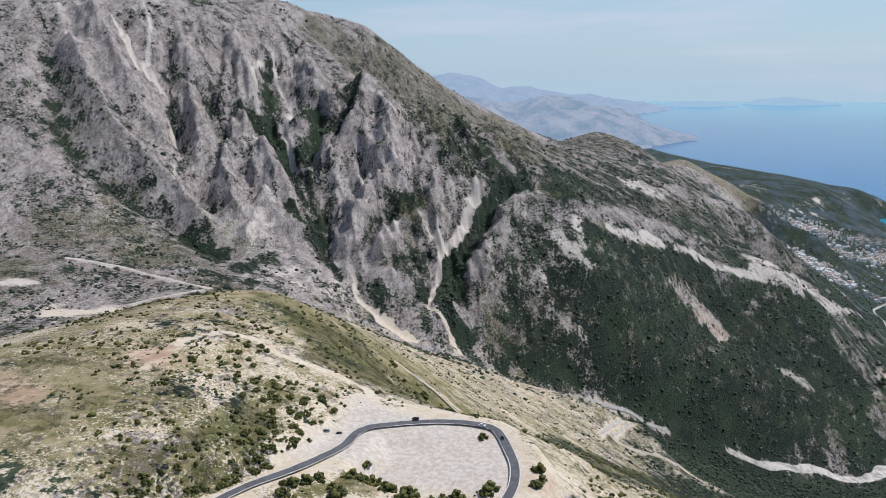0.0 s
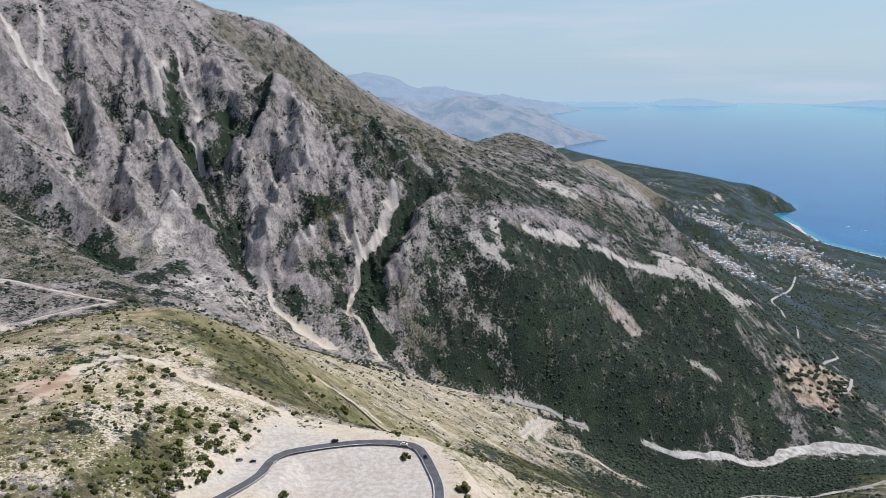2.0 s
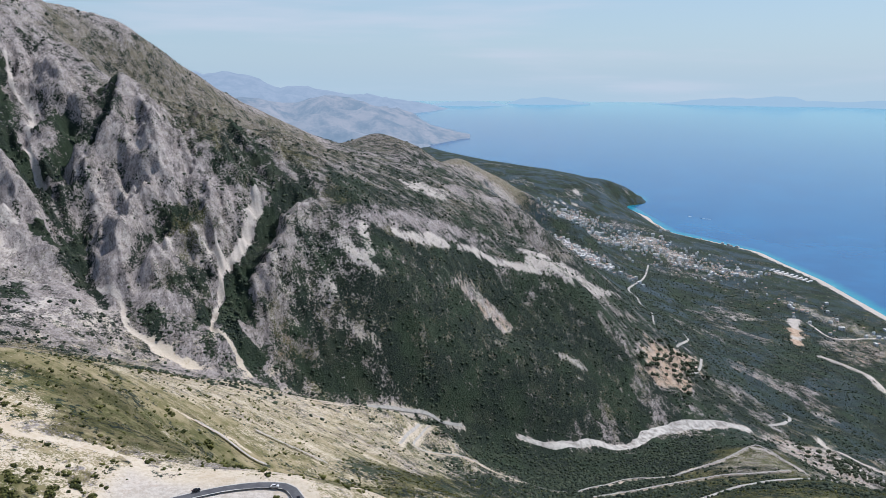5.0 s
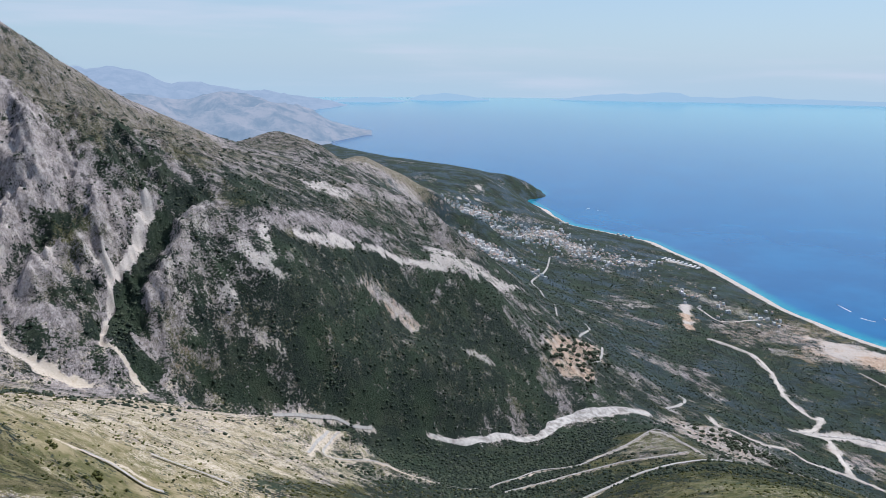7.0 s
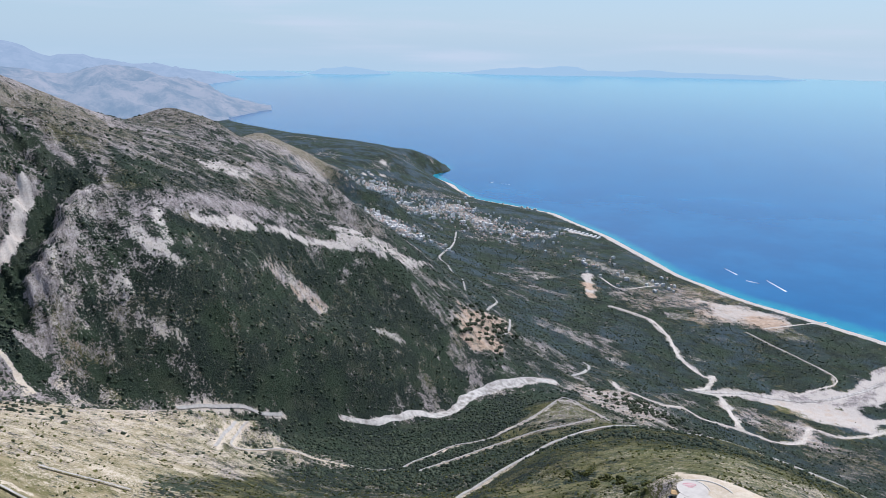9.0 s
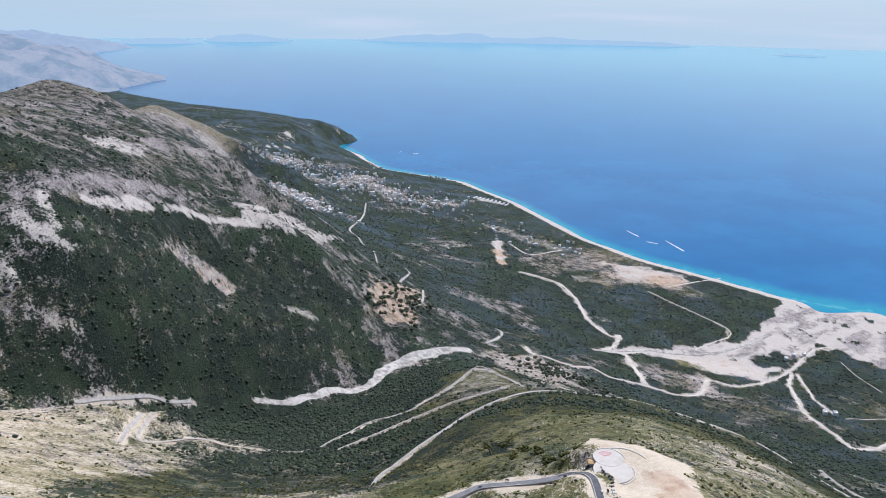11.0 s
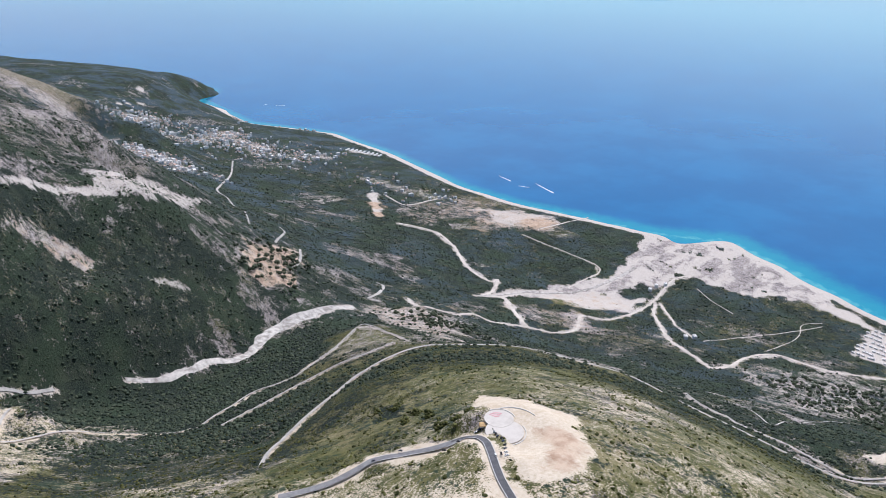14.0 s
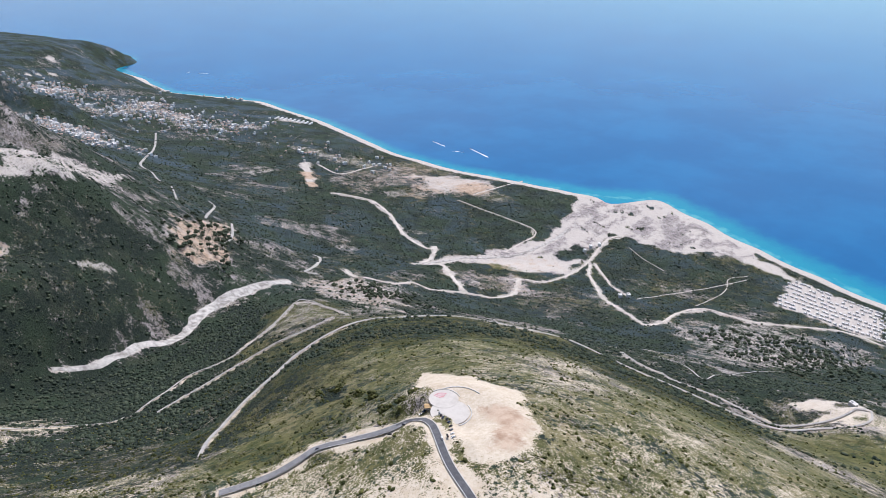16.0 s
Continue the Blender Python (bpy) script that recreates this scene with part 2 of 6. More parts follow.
CONTOUR_SOUTH = [(189.0, 18.0), (182.3, 20.8), (176.3, 25.0), (169.5, 32.0), (169.5, 38.5), (173.3, 52.6), (176.0, 60.0), (181.1, 65.9), (193.4, 82.6)]
APRON_TRACK = [(34.7, 156.4), (32.2, 153.9), (28.4, 145.1), (34.4, 146.3), (42.3, 147.7), (52.0, 150.5), (58.0, 149.0), (62.5, 144.5), (66.6, 145.5)]
SIDE_TRACK = [(215.6, 77.8), (205.7, 66.4), (188.5, 55.8), (202.6, 55.2), (236.0, 51.3), (256.1, 45.2)]
SCREE_ARM_B = [(-15.2, 210.3), (-15.3, 207.9), (-13.3, 206.8)]
SCREE_MOUTH_UP = [(-43.7, 193.2), (-39.1, 192.1), (-37.4, 189.2), (-35.4, 180.8)]
TERRACE_A = [(69.7, 139.0), (79.1, 139.7), (89.7, 141.0), (104.1, 141.4), (114.1, 139.8), (123.5, 139.3)]
TERRACE_B = [(67.0, 146.3), (80.1, 153.2), (89.1, 156.8), (100.4, 154.3), (114.7, 158.1), (133.2, 166.8), (137.1, 164.7), (136.1, 155.6), (132.5, 140.9)]
LOWER_HAIRPIN = [(22.7, 181.9), (32.7, 185.7), (41.4, 188.7), (46.0, 188.9), (52.2, 191.1)]
LOWER_BENDS = [(31.9, 156.3), (27.4, 148.3), (24.1, 140.0)]
FLANK_TRACK_A = [(-9.3, 83.1), (-6.7, 82.9), (-3.4, 80.4), (-1.7, 80.5)]
FLANK_TRACK_B = [(-3.2, 92.9), (1.7, 92.1), (5.8, 90.8)]
PASS_TRACK = [(-95.7, 149.8), (-89.0, 150.7), (-81.4, 150.4), (-72.9, 147.7), (-61.7, 145.4)]
PASS_TRACK_B = [(-69.1, 127.9), (-67.1, 132.7), (-64.1, 137.2), (-61.0, 143.1)]
HILL_TRACK = [(-26.0, 48.0), (-25.7, 55.4), (-23.3, 58.4), (-20.9, 58.8), (-18.0, 57.2), (-13.2, 58.0), (-10.5, 57.1), (-9.3, 54.1)]
HILL_TRACK_B = [(-11.6, 83.0), (-8.8, 83.6), (-5.3, 84.4), (-3.7, 82.7)]
EAST_TRACK = [(337.9, 359.9), (350.0, 335.9), (339.4, 308.2), (316.9, 276.9), (310.8, 254.0), (317.9, 253.0), (303.3, 243.8), (286.8, 239.1)]
CROSS_TRACK = [(295.4, 229.6), (277.9, 210.8), (267.8, 198.0), (262.1, 191.5)]
VALLEY_TRACK = [(224.7, 236.2), (220.8, 226.4), (221.7, 215.6), (227.9, 207.1), (243.2, 209.4), (243.2, 198.9), (261.4, 191.8), (269.9, 180.4), (286.3, 177.1), (310.9, 188.4), (317.2, 177.6), (336.0, 173.5), (368.2, 175.1), (412.3, 182.6), (432.7, 173.6)]
SOUTH_TRACK = [(365.0, 171.7), (350.5, 165.7), (338.3, 157.1), (315.2, 139.9), (299.6, 121.3), (288.6, 108.6), (298.3, 104.0), (322.7, 103.9), (342.9, 95.9), (343.7, 73.8), (359.7, 53.0), (372.4, 34.2), (369.4, 18.9)]
SPUR_TRACK = [(368.4, 170.3), (351.9, 156.6), (339.8, 147.7), (333.8, 140.1), (327.6, 132.1)]
SHORE_TRACK = [(348.1, 221.0), (366.4, 221.9), (384.3, 221.9), (395.4, 229.8), (398.4, 254.4), (399.9, 275.5), (401.8, 296.4)]
SHORE_TRACK_B = [(481.1, 289.3), (447.1, 291.9), (420.2, 295.7)]
FIELD_TRACK_A = [(408.7, 165.7), (395.7, 150.5), (385.6, 134.1)]
FIELD_TRACK_B = [(327.3, 127.3), (362.3, 112.7), (386.4, 101.1), (407.1, 92.0)]
FIELD_TRACK_C = [(341.3, 101.6), (379.6, 97.2), (399.9, 100.6), (412.6, 93.5)]
UPPER_ROAD = [(327.5, 559.6), (290.4, 502.2), (243.5, 441.0), (233.2, 411.0), (214.1, 369.3)]
UPPER_ROAD_B = [(215.9, 363.1), (186.2, 310.5)]
UPPER_ROAD_C = [(225.9, 343.6), (218.8, 328.4), (188.0, 291.4)]
UPPER_ROAD_D = [(204.0, 293.7), (187.7, 271.6), (170.6, 255.2)]
BRIDGE_ROAD = [(232.0, 266.6), (229.9, 259.3), (213.6, 244.5), (196.7, 233.2), (200.8, 230.7)]
RED_TRACK = [(373.0, 426.8), (352.5, 401.6), (336.2, 381.0)]
WORKS_TRACK = [(381.2, 422.7), (375.9, 392.1), (400.9, 391.8), (422.8, 393.3)]
RIVERBED = [(72.2, 196.4), (82.0, 198.0), (101.6, 203.2), (115.6, 204.3), (136.2, 216.1), (153.8, 219.4), (179.0, 222.7)]
RIVERBED_WIDTHS = [1.2, 2.2, 3.0, 4.4, 4.0, 3.4, 2.4]
LOWER_RIVER = [(278.0, 237.4), (313.3, 234.5), (332.5, 220.4), (356.0, 212.5), (388.5, 209.7), (413.0, 210.8)]
SCREE_HIGH = [(-135.5, 253.3), (-126.2, 245.5), (-120.2, 239.9), (-113.5, 235.7), (-109.5, 235.4)]
SCREE_HIGH_FOOT = [(-103.4, 227.1), (-101.8, 225.7), (-99.9, 222.3)]
SCREE_RIB = [(-127.6, 268.8), (-117.5, 251.9), (-115.6, 240.4)]
SCREE_TWIN = [(-84.0, 281.9), (-79.6, 269.0), (-72.5, 259.8), (-70.8, 255.4), (-69.6, 241.0), (-66.1, 234.6), (-63.4, 230.6)]
SCREE_TWIN_B = [(-86.0, 274.4), (-86.0, 261.2), (-80.6, 249.0)]
SCREE_FAN = [(-4.5, 233.8), (-4.1, 230.9), (-6.5, 221.2), (-9.4, 211.4), (-13.8, 204.1), (-14.2, 197.4), (-15.7, 190.1), (-16.3, 185.8)]
SCREE_FAN_B = [(-19.2, 206.2), (-16.0, 207.3), (-13.3, 204.7)]
SCREE_FAN_C = [(-16.3, 185.8), (-11.5, 182.1), (-9.1, 178.1), (-6.8, 175.0)]
SCREE_VALLEY = [(-36.2, 181.3), (-32.9, 179.0), (-29.1, 177.7), (-24.4, 175.1), (-19.9, 174.3)]
SCREE_RIGHT = [(96.3, 227.4), (106.0, 228.7), (110.5, 228.4)]
PASS_BARE = [(-80.4, 120.9), (-76.7, 122.1), (-72.2, 123.8)]
PASS_BARE_B = [(-97.2, 130.0), (-93.5, 131.3)]
GULLY_A = [(-143.0, 231.3), (-134.4, 216.4), (-126.5, 204.0), (-116.7, 194.9), (-107.1, 192.5), (-98.6, 189.4), (-88.3, 188.2), (-70.9, 178.6)]
GULLY_B = [(-112.1, 256.5), (-108.3, 240.0), (-102.2, 227.1), (-96.5, 219.6), (-89.4, 205.9), (-81.8, 200.7)]
GULLY_C = [(-104.8, 244.4), (-92.6, 238.3), (-83.8, 242.0), (-70.3, 230.3), (-62.4, 222.7), (-53.9, 206.1), (-47.0, 193.3), (-41.5, 189.2)]
GULLY_D = [(-83.6, 278.1), (-79.8, 259.7), (-70.6, 236.1), (-65.2, 228.2)]
GULLY_E = [(-62.7, 260.8), (-58.4, 245.9), (-56.9, 225.3), (-52.7, 206.1), (-47.0, 197.3)]
GULLY_F = [(-48.5, 275.2), (-51.6, 244.5), (-52.4, 227.1), (-49.3, 201.2)]
GULLY_G = [(-87.3, 236.7), (-83.8, 214.2), (-84.5, 205.6)]
GULLY_H = [(-65.2, 210.7), (-54.2, 202.6), (-43.3, 191.0)]
GULLY_I = [(-29.2, 220.4), (-34.4, 206.3), (-35.6, 192.1), (-37.2, 187.5)]
GULLY_J = [(0.2, 226.5), (-4.9, 213.3), (-10.5, 202.6), (-12.6, 194.8)]
GULLY_K = [(7.5, 190.4), (6.7, 185.9), (4.2, 180.1)]
RIB_A = [(-86.8, 239.7), (-80.0, 234.9), (-69.4, 223.2), (-63.8, 214.8), (-56.0, 203.6), (-48.3, 191.7)]
RIB_B = [(-86.6, 239.0), (-82.0, 214.8), (-78.6, 207.2), (-70.2, 194.6)]
RIB_C = [(-47.0, 286.0), (-46.9, 247.6), (-51.7, 239.6), (-53.6, 224.3)]
RIB_D = [(-44.0, 281.4), (-35.0, 253.6), (-31.8, 230.3), (-38.5, 215.2), (-40.3, 193.3)]
RIB_E = [(-137.2, 230.2), (-128.7, 223.0), (-119.4, 213.0), (-107.0, 204.9), (-92.1, 197.9), (-72.5, 187.4)]
RIB_F = [(-110.6, 258.7), (-100.1, 237.9), (-92.3, 223.6), (-88.7, 212.1)]
RIB_G = [(-140.2, 251.6), (-121.1, 230.2), (-111.9, 223.6), (-100.4, 213.2), (-88.1, 204.6)]
RIB_H = [(-65.8, 209.6), (-67.5, 199.6), (-65.7, 184.2)]
RIB_I = [(-23.6, 208.7), (-28.4, 204.7), (-33.5, 194.1)]
RIB_J = [(15.2, 234.1), (5.6, 220.2), (1.1, 205.7), (-2.1, 195.3)]
RIB_K = [(-15.2, 224.9), (-19.5, 210.5), (-21.6, 205.2)]
RIB_L = [(-96.8, 270.3), (-90.5, 264.8), (-85.3, 253.0)]
RIB_M = [(-70.4, 282.0), (-63.1, 263.6), (-54.0, 258.5)]
CLIFF_BAND = [(23.3, 226.1), (30.9, 230.3), (41.7, 239.4), (50.5, 244.0), (63.1, 253.6), (76.8, 263.2)]
GREEN_RAVINE = [(8.7, 240.5), (1.3, 228.6), (-2.2, 223.4), (-5.6, 212.3), (-10.2, 201.0), (-13.0, 191.7)]
ORCHARD = [(176.2, 279.7), (182.3, 273.6), (151.8, 245.7), (157.5, 240.9)]
GROVE = [(199.8, 205.1), (195.0, 190.9), (187.6, 175.2), (196.6, 174.1)]
SOIL_NORTH = [(372.1, 336.7), (389.0, 323.9), (420.7, 321.5), (431.7, 302.6), (428.3, 279.6)]
WORKS = [(427.0, 326.2), (444.2, 316.7), (441.0, 303.7)]
VILLAGE_UPPER = [(296.4, 694.4), (304.1, 693.1), (321.0, 703.0), (342.2, 719.2)]
SOUTH_GROVE = [(293.3, 79.2), (304.1, 64.7), (321.7, 51.2), (319.9, 34.5), (279.6, 44.6), (268.4, 57.4)]
SHRUBS_SLOPE = [(-21.4, 62.0), (-19.7, 57.6), (-19.8, 53.8), (-16.4, 51.7), (-15.2, 50.6), (-14.1, 50.5), (-16.4, 49.5), (-16.1, 46.3), (-14.8, 46.6), (-14.1, 47.9), (-15.1, 44.3), (-14.0, 43.0), (-14.7, 41.7), (-15.8, 41.7), (-13.8, 45.1), (-13.8, 52.2), (-15.8, 39.0), (-15.9, 40.8), (-18.1, 50.1), (-18.3, 47.9), (-17.9, 37.0), (-19.3, 34.8)]
SHRUBS_BEND = [(-12.2, 38.4), (-11.6, 39.3), (-10.6, 40.3), (-9.6, 38.9), (-9.3, 40.9), (-8.7, 41.6), (-8.4, 43.4), (-8.0, 42.0), (-6.2, 39.8), (-5.4, 39.5), (-2.3, 41.2), (-1.5, 40.9), (0.3, 42.1), (0.9, 43.1), (3.3, 45.0), (3.5, 44.0), (-0.5, 50.5), (-11.2, 80.4), (-7.8, 77.0), (-7.3, 82.3)]
SHRUBS_VIEW = [(65.9, 79.4), (66.5, 78.3), (62.8, 70.1), (61.0, 66.9), (56.4, 56.9), (57.7, 57.1), (65.3, 82.0), (60.1, 69.6), (55.2, 58.3)]
VILLAGE_MID = [(305.2, 637.7), (322.0, 623.4), (374.6, 657.3), (380.0, 628.5)]
VILLAGE_LOW = [(223.8, 513.1), (236.2, 509.1), (243.4, 501.4), (250.4, 493.1)]
VILLAGE_EAST = [(368.2, 610.5), (373.8, 575.9), (390.5, 557.6), (412.2, 545.0)]
VILLAGE_SHORE = [(400.7, 470.9), (402.0, 437.9), (411.1, 414.1), (411.3, 395.3)]
TERRACED_CAMP = [(463.6, 565.9), (470.4, 548.7), (478.6, 533.4)]
RESORT = [(398.7, 70.7), (406.6, 59.0), (401.6, 43.9), (400.1, 27.3)]
RED_SLOPE = [(-33.2, 43.3), (-32.0, 43.3), (-26.7, 49.6), (-26.4, 52.3)]
RESORT_CORNERS = [(381.2, 71.8), (430.7, 73.1), (420.1, 22.5), (372.4, 17.8)]
FAN_SHORE = [(445.4, 191.6), (470.4, 177.1), (459.8, 148.6), (446.7, 114.3), (431.5, 76.5)]
QUARRY = [(318.3, 751.2), (332.9, 760.0), (344.2, 760.4)]
QUARRY_B = [(356.4, 808.6), (371.1, 809.9)]
SHORE_WORKS = [(423.0, 354.3), (431.0, 340.5), (433.9, 325.8)]
YARD = [(183.5, 29.3), (190.7, 25.2), (180.7, 18.8)]
VIEW_CIRCLE = [(54.2, 49.1)]
VIEW_LOGO = [(55.4, 51.0)]
BOAT_WAKES = [(520.9, 412.0), (515.9, 394.7), (509.4, 380.8), (512.5, 370.9), (525.5, 372.4), (514.7, 345.8), (552.7, 846.8), (562.6, 832.6), (565.1, 822.1)]
CARS_VIEW = [(52.9, 52.0), (53.3, 51.8), (53.7, 51.4), (53.7, 50.6), (52.5, 48.5), (52.1, 48.0), (51.6, 47.4), (51.0, 46.9), (50.5, 46.4), (50.1, 46.0), (49.3, 47.1), (49.9, 53.7), (48.2, 58.5)]
CARS_MAIN = [(-5.7, 51.5), (-11.2, 48.2), (-0.4, 51.4), (1.2, 49.6)]

GULLIES = [(GULLY_A, 5, 5), (GULLY_B, 4.5, 4), (GULLY_C, 6, 5), (GULLY_D, 3, 4), (GULLY_E, 4.5, 4), (GULLY_F, 3.5, 4), (GULLY_G, 3, 4),
           (GULLY_H, 3, 4), (GULLY_I, 3.5, 4), (GULLY_J, 3.5, 4), (GULLY_K, 2, 4), (SCREE_FAN, 2.5, 4), (SCREE_HIGH, 2.5, 4),
           (SCREE_TWIN, 2.5, 4), (GREEN_RAVINE, 3.5, 5), (SCREE_VALLEY, 1.5, 5)]
RIBS = [(RIB_A, 5, 9), (RIB_B, 4, 7), (RIB_C, 5, 8), (RIB_D, 5, 9), (RIB_E, 4, 8), (RIB_F, 4, 7), (RIB_G, 3.5, 9), (RIB_H, 3, 6), (RIB_I, 3, 6), (RIB_J, 3, 8), (RIB_K, 3, 6),
        (RIB_L, 3.5, 8), (RIB_M, 3.5, 7)]
# Roads that are cut into the slope: run, half width of the bench.
CUT_ROADS = [(MAIN_ROAD, 1.2), (VIEW_ROAD, 1.15), (CONTOUR_ROAD, 0.8), (CONTOUR_SOUTH, 0.7), (TERRACE_A, 0.7), (TERRACE_B, 0.7)]


def curve(line, step):
    """A smooth run (Catmull-Rom) through a line's places, at even steps."""
    p = np.array([q[:2] for q in line], float)
    p = np.vstack([2 * p[0] - p[1], p, 2 * p[-1] - p[-2]])
    out = []
    for k in range(1, len(p) - 2):
        n = max(2, int(np.hypot(*(p[k + 1] - p[k])) / step))
        for t in np.arange(n) / n:
            a, b, c, d = p[k - 1], p[k], p[k + 1], p[k + 2]
            out.append(0.5 * (2 * b + (c - a) * t + (2 * a - 5 * b + 4 * c - d) * t * t + (3 * b - a - 3 * c + d) * t ** 3))
    out.append(p[-2])
    return np.array(out)


def levelled(line, width):
    run = curve(line, 1.6)
    z = ground(run[:, 0], run[:, 1])
    for _ in range(6):
        z = np.convolve(np.pad(z, 2, mode="edge"), np.ones(5) / 5, "valid")
    return run, z, width


BENCHES = [levelled(line, width) for line, width in CUT_ROADS]


def land(x, y):
    """The finished height of the land: the ground, its carved gullies, and the benches that the roads stand on."""
    h = ground(x, y)
    cut = np.zeros(np.shape(x))
    for line, depth, width in GULLIES:
        lo, hi = np.min(line, 0) - 25, np.max(line, 0) + 25
        m = (x > lo[0]) & (x < hi[0]) & (y > lo[1]) & (y < hi[1])
        if m.any():
            r, along = near_line(x[m], y[m], line)
            cut[m] += 1.5 * depth * (0.35 * np.exp(-(r / width) ** 2) + 0.55 * np.exp(-1.5 * r / width)) * smooth(0, 0.12, along + 0.04)
    h = h - 8.0 * (1 - np.exp(-cut / 8.0))
    for line, height, width in RIBS:
        lo, hi = np.min(line, 0) - 20, np.max(line, 0) + 20
        m = (x > lo[0]) & (x < hi[0]) & (y > lo[1]) & (y < hi[1])
        if m.any():
            wx, wy = x[m] + 2.2 * fbm(x[m], y[m], 9, 3, 33), y[m] + 2.2 * fbm(x[m], y[m], 9, 3, 34)
            r, along = near_line(wx, wy, line)
            h[m] += 1.7 * height * np.clip(1 - r / width, 0, 1) ** 1.3 * smooth(0, 0.15, along + 0.03) * smooth(1.0, 0.8, along - 0.05)
    shelf = smooth(7.5, 5.5, np.hypot((x + 3.0) / 1.2, y - 46.5))
    h = h * (1 - shelf) + 162.6 * shelf
    px, py = VIEW_CIRCLE[0]
    pad = smooth(7.5, 3.2, np.hypot(x - px - 0.8, y - py - 0.5))
    h = h * (1 - pad) + pad * 148.8
    for run, z, width in BENCHES:
        lo, hi = run.min(0) - 5, run.max(0) + 5
        m = (x > lo[0]) & (x < hi[0]) & (y > lo[1]) & (y < hi[1])
        if m.any():
            r, along = near_line(x[m], y[m], run)
            level = np.interp(along * (len(run) - 1), np.arange(len(run)), z)
            k = smooth(width * 2.6, width, r)
            h[m] = h[m] * (1 - k) + (level - 0.08) * k
    return h


# What grows and lies where: x, y, reach, scrub, grass, pale soil, red soil (0 to 1).
COVER_RANGE = [
    (-120, 250, 50, 0.36, 0.08, 0.12, 0.00), (-60, 240, 40, 0.38, 0.05, 0.20, 0.00), (-150, 190, 40, 0.36, 0.28, 0.12, 0.00), (-100, 150, 35, 0.38, 0.45, 0.16, 0.10),
    (-80, 120, 30, 0.40, 0.35, 0.20, 0.08), (-30, 200, 20, 0.40, 0.10, 0.32, 0.00), (-20, 180, 15, 0.42, 0.10, 0.28, 0.00), (-60, 330, 50, 0.42, 0.24, 0.12, 0.00),
    (-110, 300, 40, 0.40, 0.20, 0.12, 0.00), (-20, 280, 30, 0.50, 0.40, 0.05, 0.00), (0, 400, 60, 0.34, 0.45, 0.05, 0.00), (60, 540, 60, 0.55, 0.15, 0.08, 0.10),
    (180, 590, 40, 0.22, 0.22, 0.40, 0.20),
]
COVER_FLANK = [
    (10, 222, 14, 0.38, 0.20, 0.30, 0.00), (30, 235, 20, 0.60, 0.50, 0.08, 0.00), (60, 300, 30, 0.58, 0.45, 0.08, 0.00), (45, 212, 18, 0.72, 0.40, 0.08, 0.00),
    (80, 232, 25, 0.74, 0.40, 0.06, 0.00), (60, 200, 20, 0.88, 0.40, 0.02, 0.00), (110, 255, 30, 0.74, 0.35, 0.06, 0.00), (120, 310, 25, 0.42, 0.30, 0.22, 0.00),
    (160, 260, 30, 0.72, 0.30, 0.05, 0.00), (200, 300, 40, 0.76, 0.42, 0.04, 0.00), (260, 350, 60, 0.78, 0.42, 0.03, 0.00), (250, 500, 80, 0.82, 0.30, 0.04, 0.00),
    (400, 400, 60, 0.72, 0.42, 0.08, 0.00),
]
COVER_PLAIN = [
    (350, 700, 120, 0.84, 0.25, 0.04, 0.00), (450, 950, 100, 0.90, 0.25, 0.02, 0.00), (250, 900, 150, 0.85, 0.25, 0.04, 0.00), (310, 250, 40, 0.78, 0.42, 0.06, 0.00),
    (400, 280, 40, 0.76, 0.42, 0.05, 0.00), (430, 370, 30, 0.45, 0.30, 0.30, 0.35), (270, 170, 40, 0.72, 0.42, 0.06, 0.05), (330, 110, 40, 0.70, 0.42, 0.08, 0.12),
    (370, 60, 40, 0.70, 0.42, 0.12, 0.10), (240, 90, 40, 0.72, 0.42, 0.06, 0.05), (300, 0, 50, 0.78, 0.30, 0.18, 0.05), (200, 40, 30, 0.70, 0.42, 0.03, 0.00),
    (-30, 60, 20, 0.28, 0.64, 0.50, 0.12),
]
COVER_BEND = [
    (-25, 80, 15, 0.24, 0.78, 0.50, 0.00), (-45, 85, 20, 0.28, 0.62, 0.50, 0.12), (-15, 95, 15, 0.28, 0.80, 0.50, 0.00), (0, 110, 18, 0.24, 0.63, 0.88, 0.00),
    (-3, 75, 10, 0.30, 0.96, 0.58, 0.00), (-3, 48, 9, 0.10, 0.09, 1.00, 0.00), (12, 60, 10, 0.16, 0.44, 0.78, 0.10), (10, 140, 18, 0.30, 0.35, 0.62, 0.05),
    (30, 152, 12, 0.30, 0.35, 0.62, 0.00), (35, 118, 14, 0.58, 0.50, 0.50, 0.00), (50, 140, 14, 0.72, 0.40, 0.20, 0.00), (25, 95, 12, 0.44, 0.57, 0.56, 0.00),
    (45, 158, 10, 0.70, 0.30, 0.15, 0.00),
]
COVER_VALLEY = [
    (62, 168, 14, 0.95, 0.40, 0.02, 0.00), (90, 165, 16, 0.90, 0.50, 0.05, 0.00), (70, 130, 16, 0.85, 0.60, 0.06, 0.00), (55, 100, 16, 0.74, 0.70, 0.05, 0.00),
    (100, 135, 16, 0.45, 0.90, 0.05, 0.00), (130, 160, 12, 0.35, 0.80, 0.20, 0.00), (110, 175, 14, 0.90, 0.50, 0.03, 0.00), (150, 180, 16, 0.85, 0.40, 0.05, 0.00),
    (45, 66, 10, 0.42, 0.80, 0.50, 0.00), (62, 70, 12, 0.42, 0.80, 0.55, 0.00), (80, 85, 14, 0.40, 0.85, 0.45, 0.00), (110, 100, 16, 0.36, 0.90, 0.42, 0.00),
    (95, 60, 14, 0.34, 0.72, 0.66, 0.00),
]
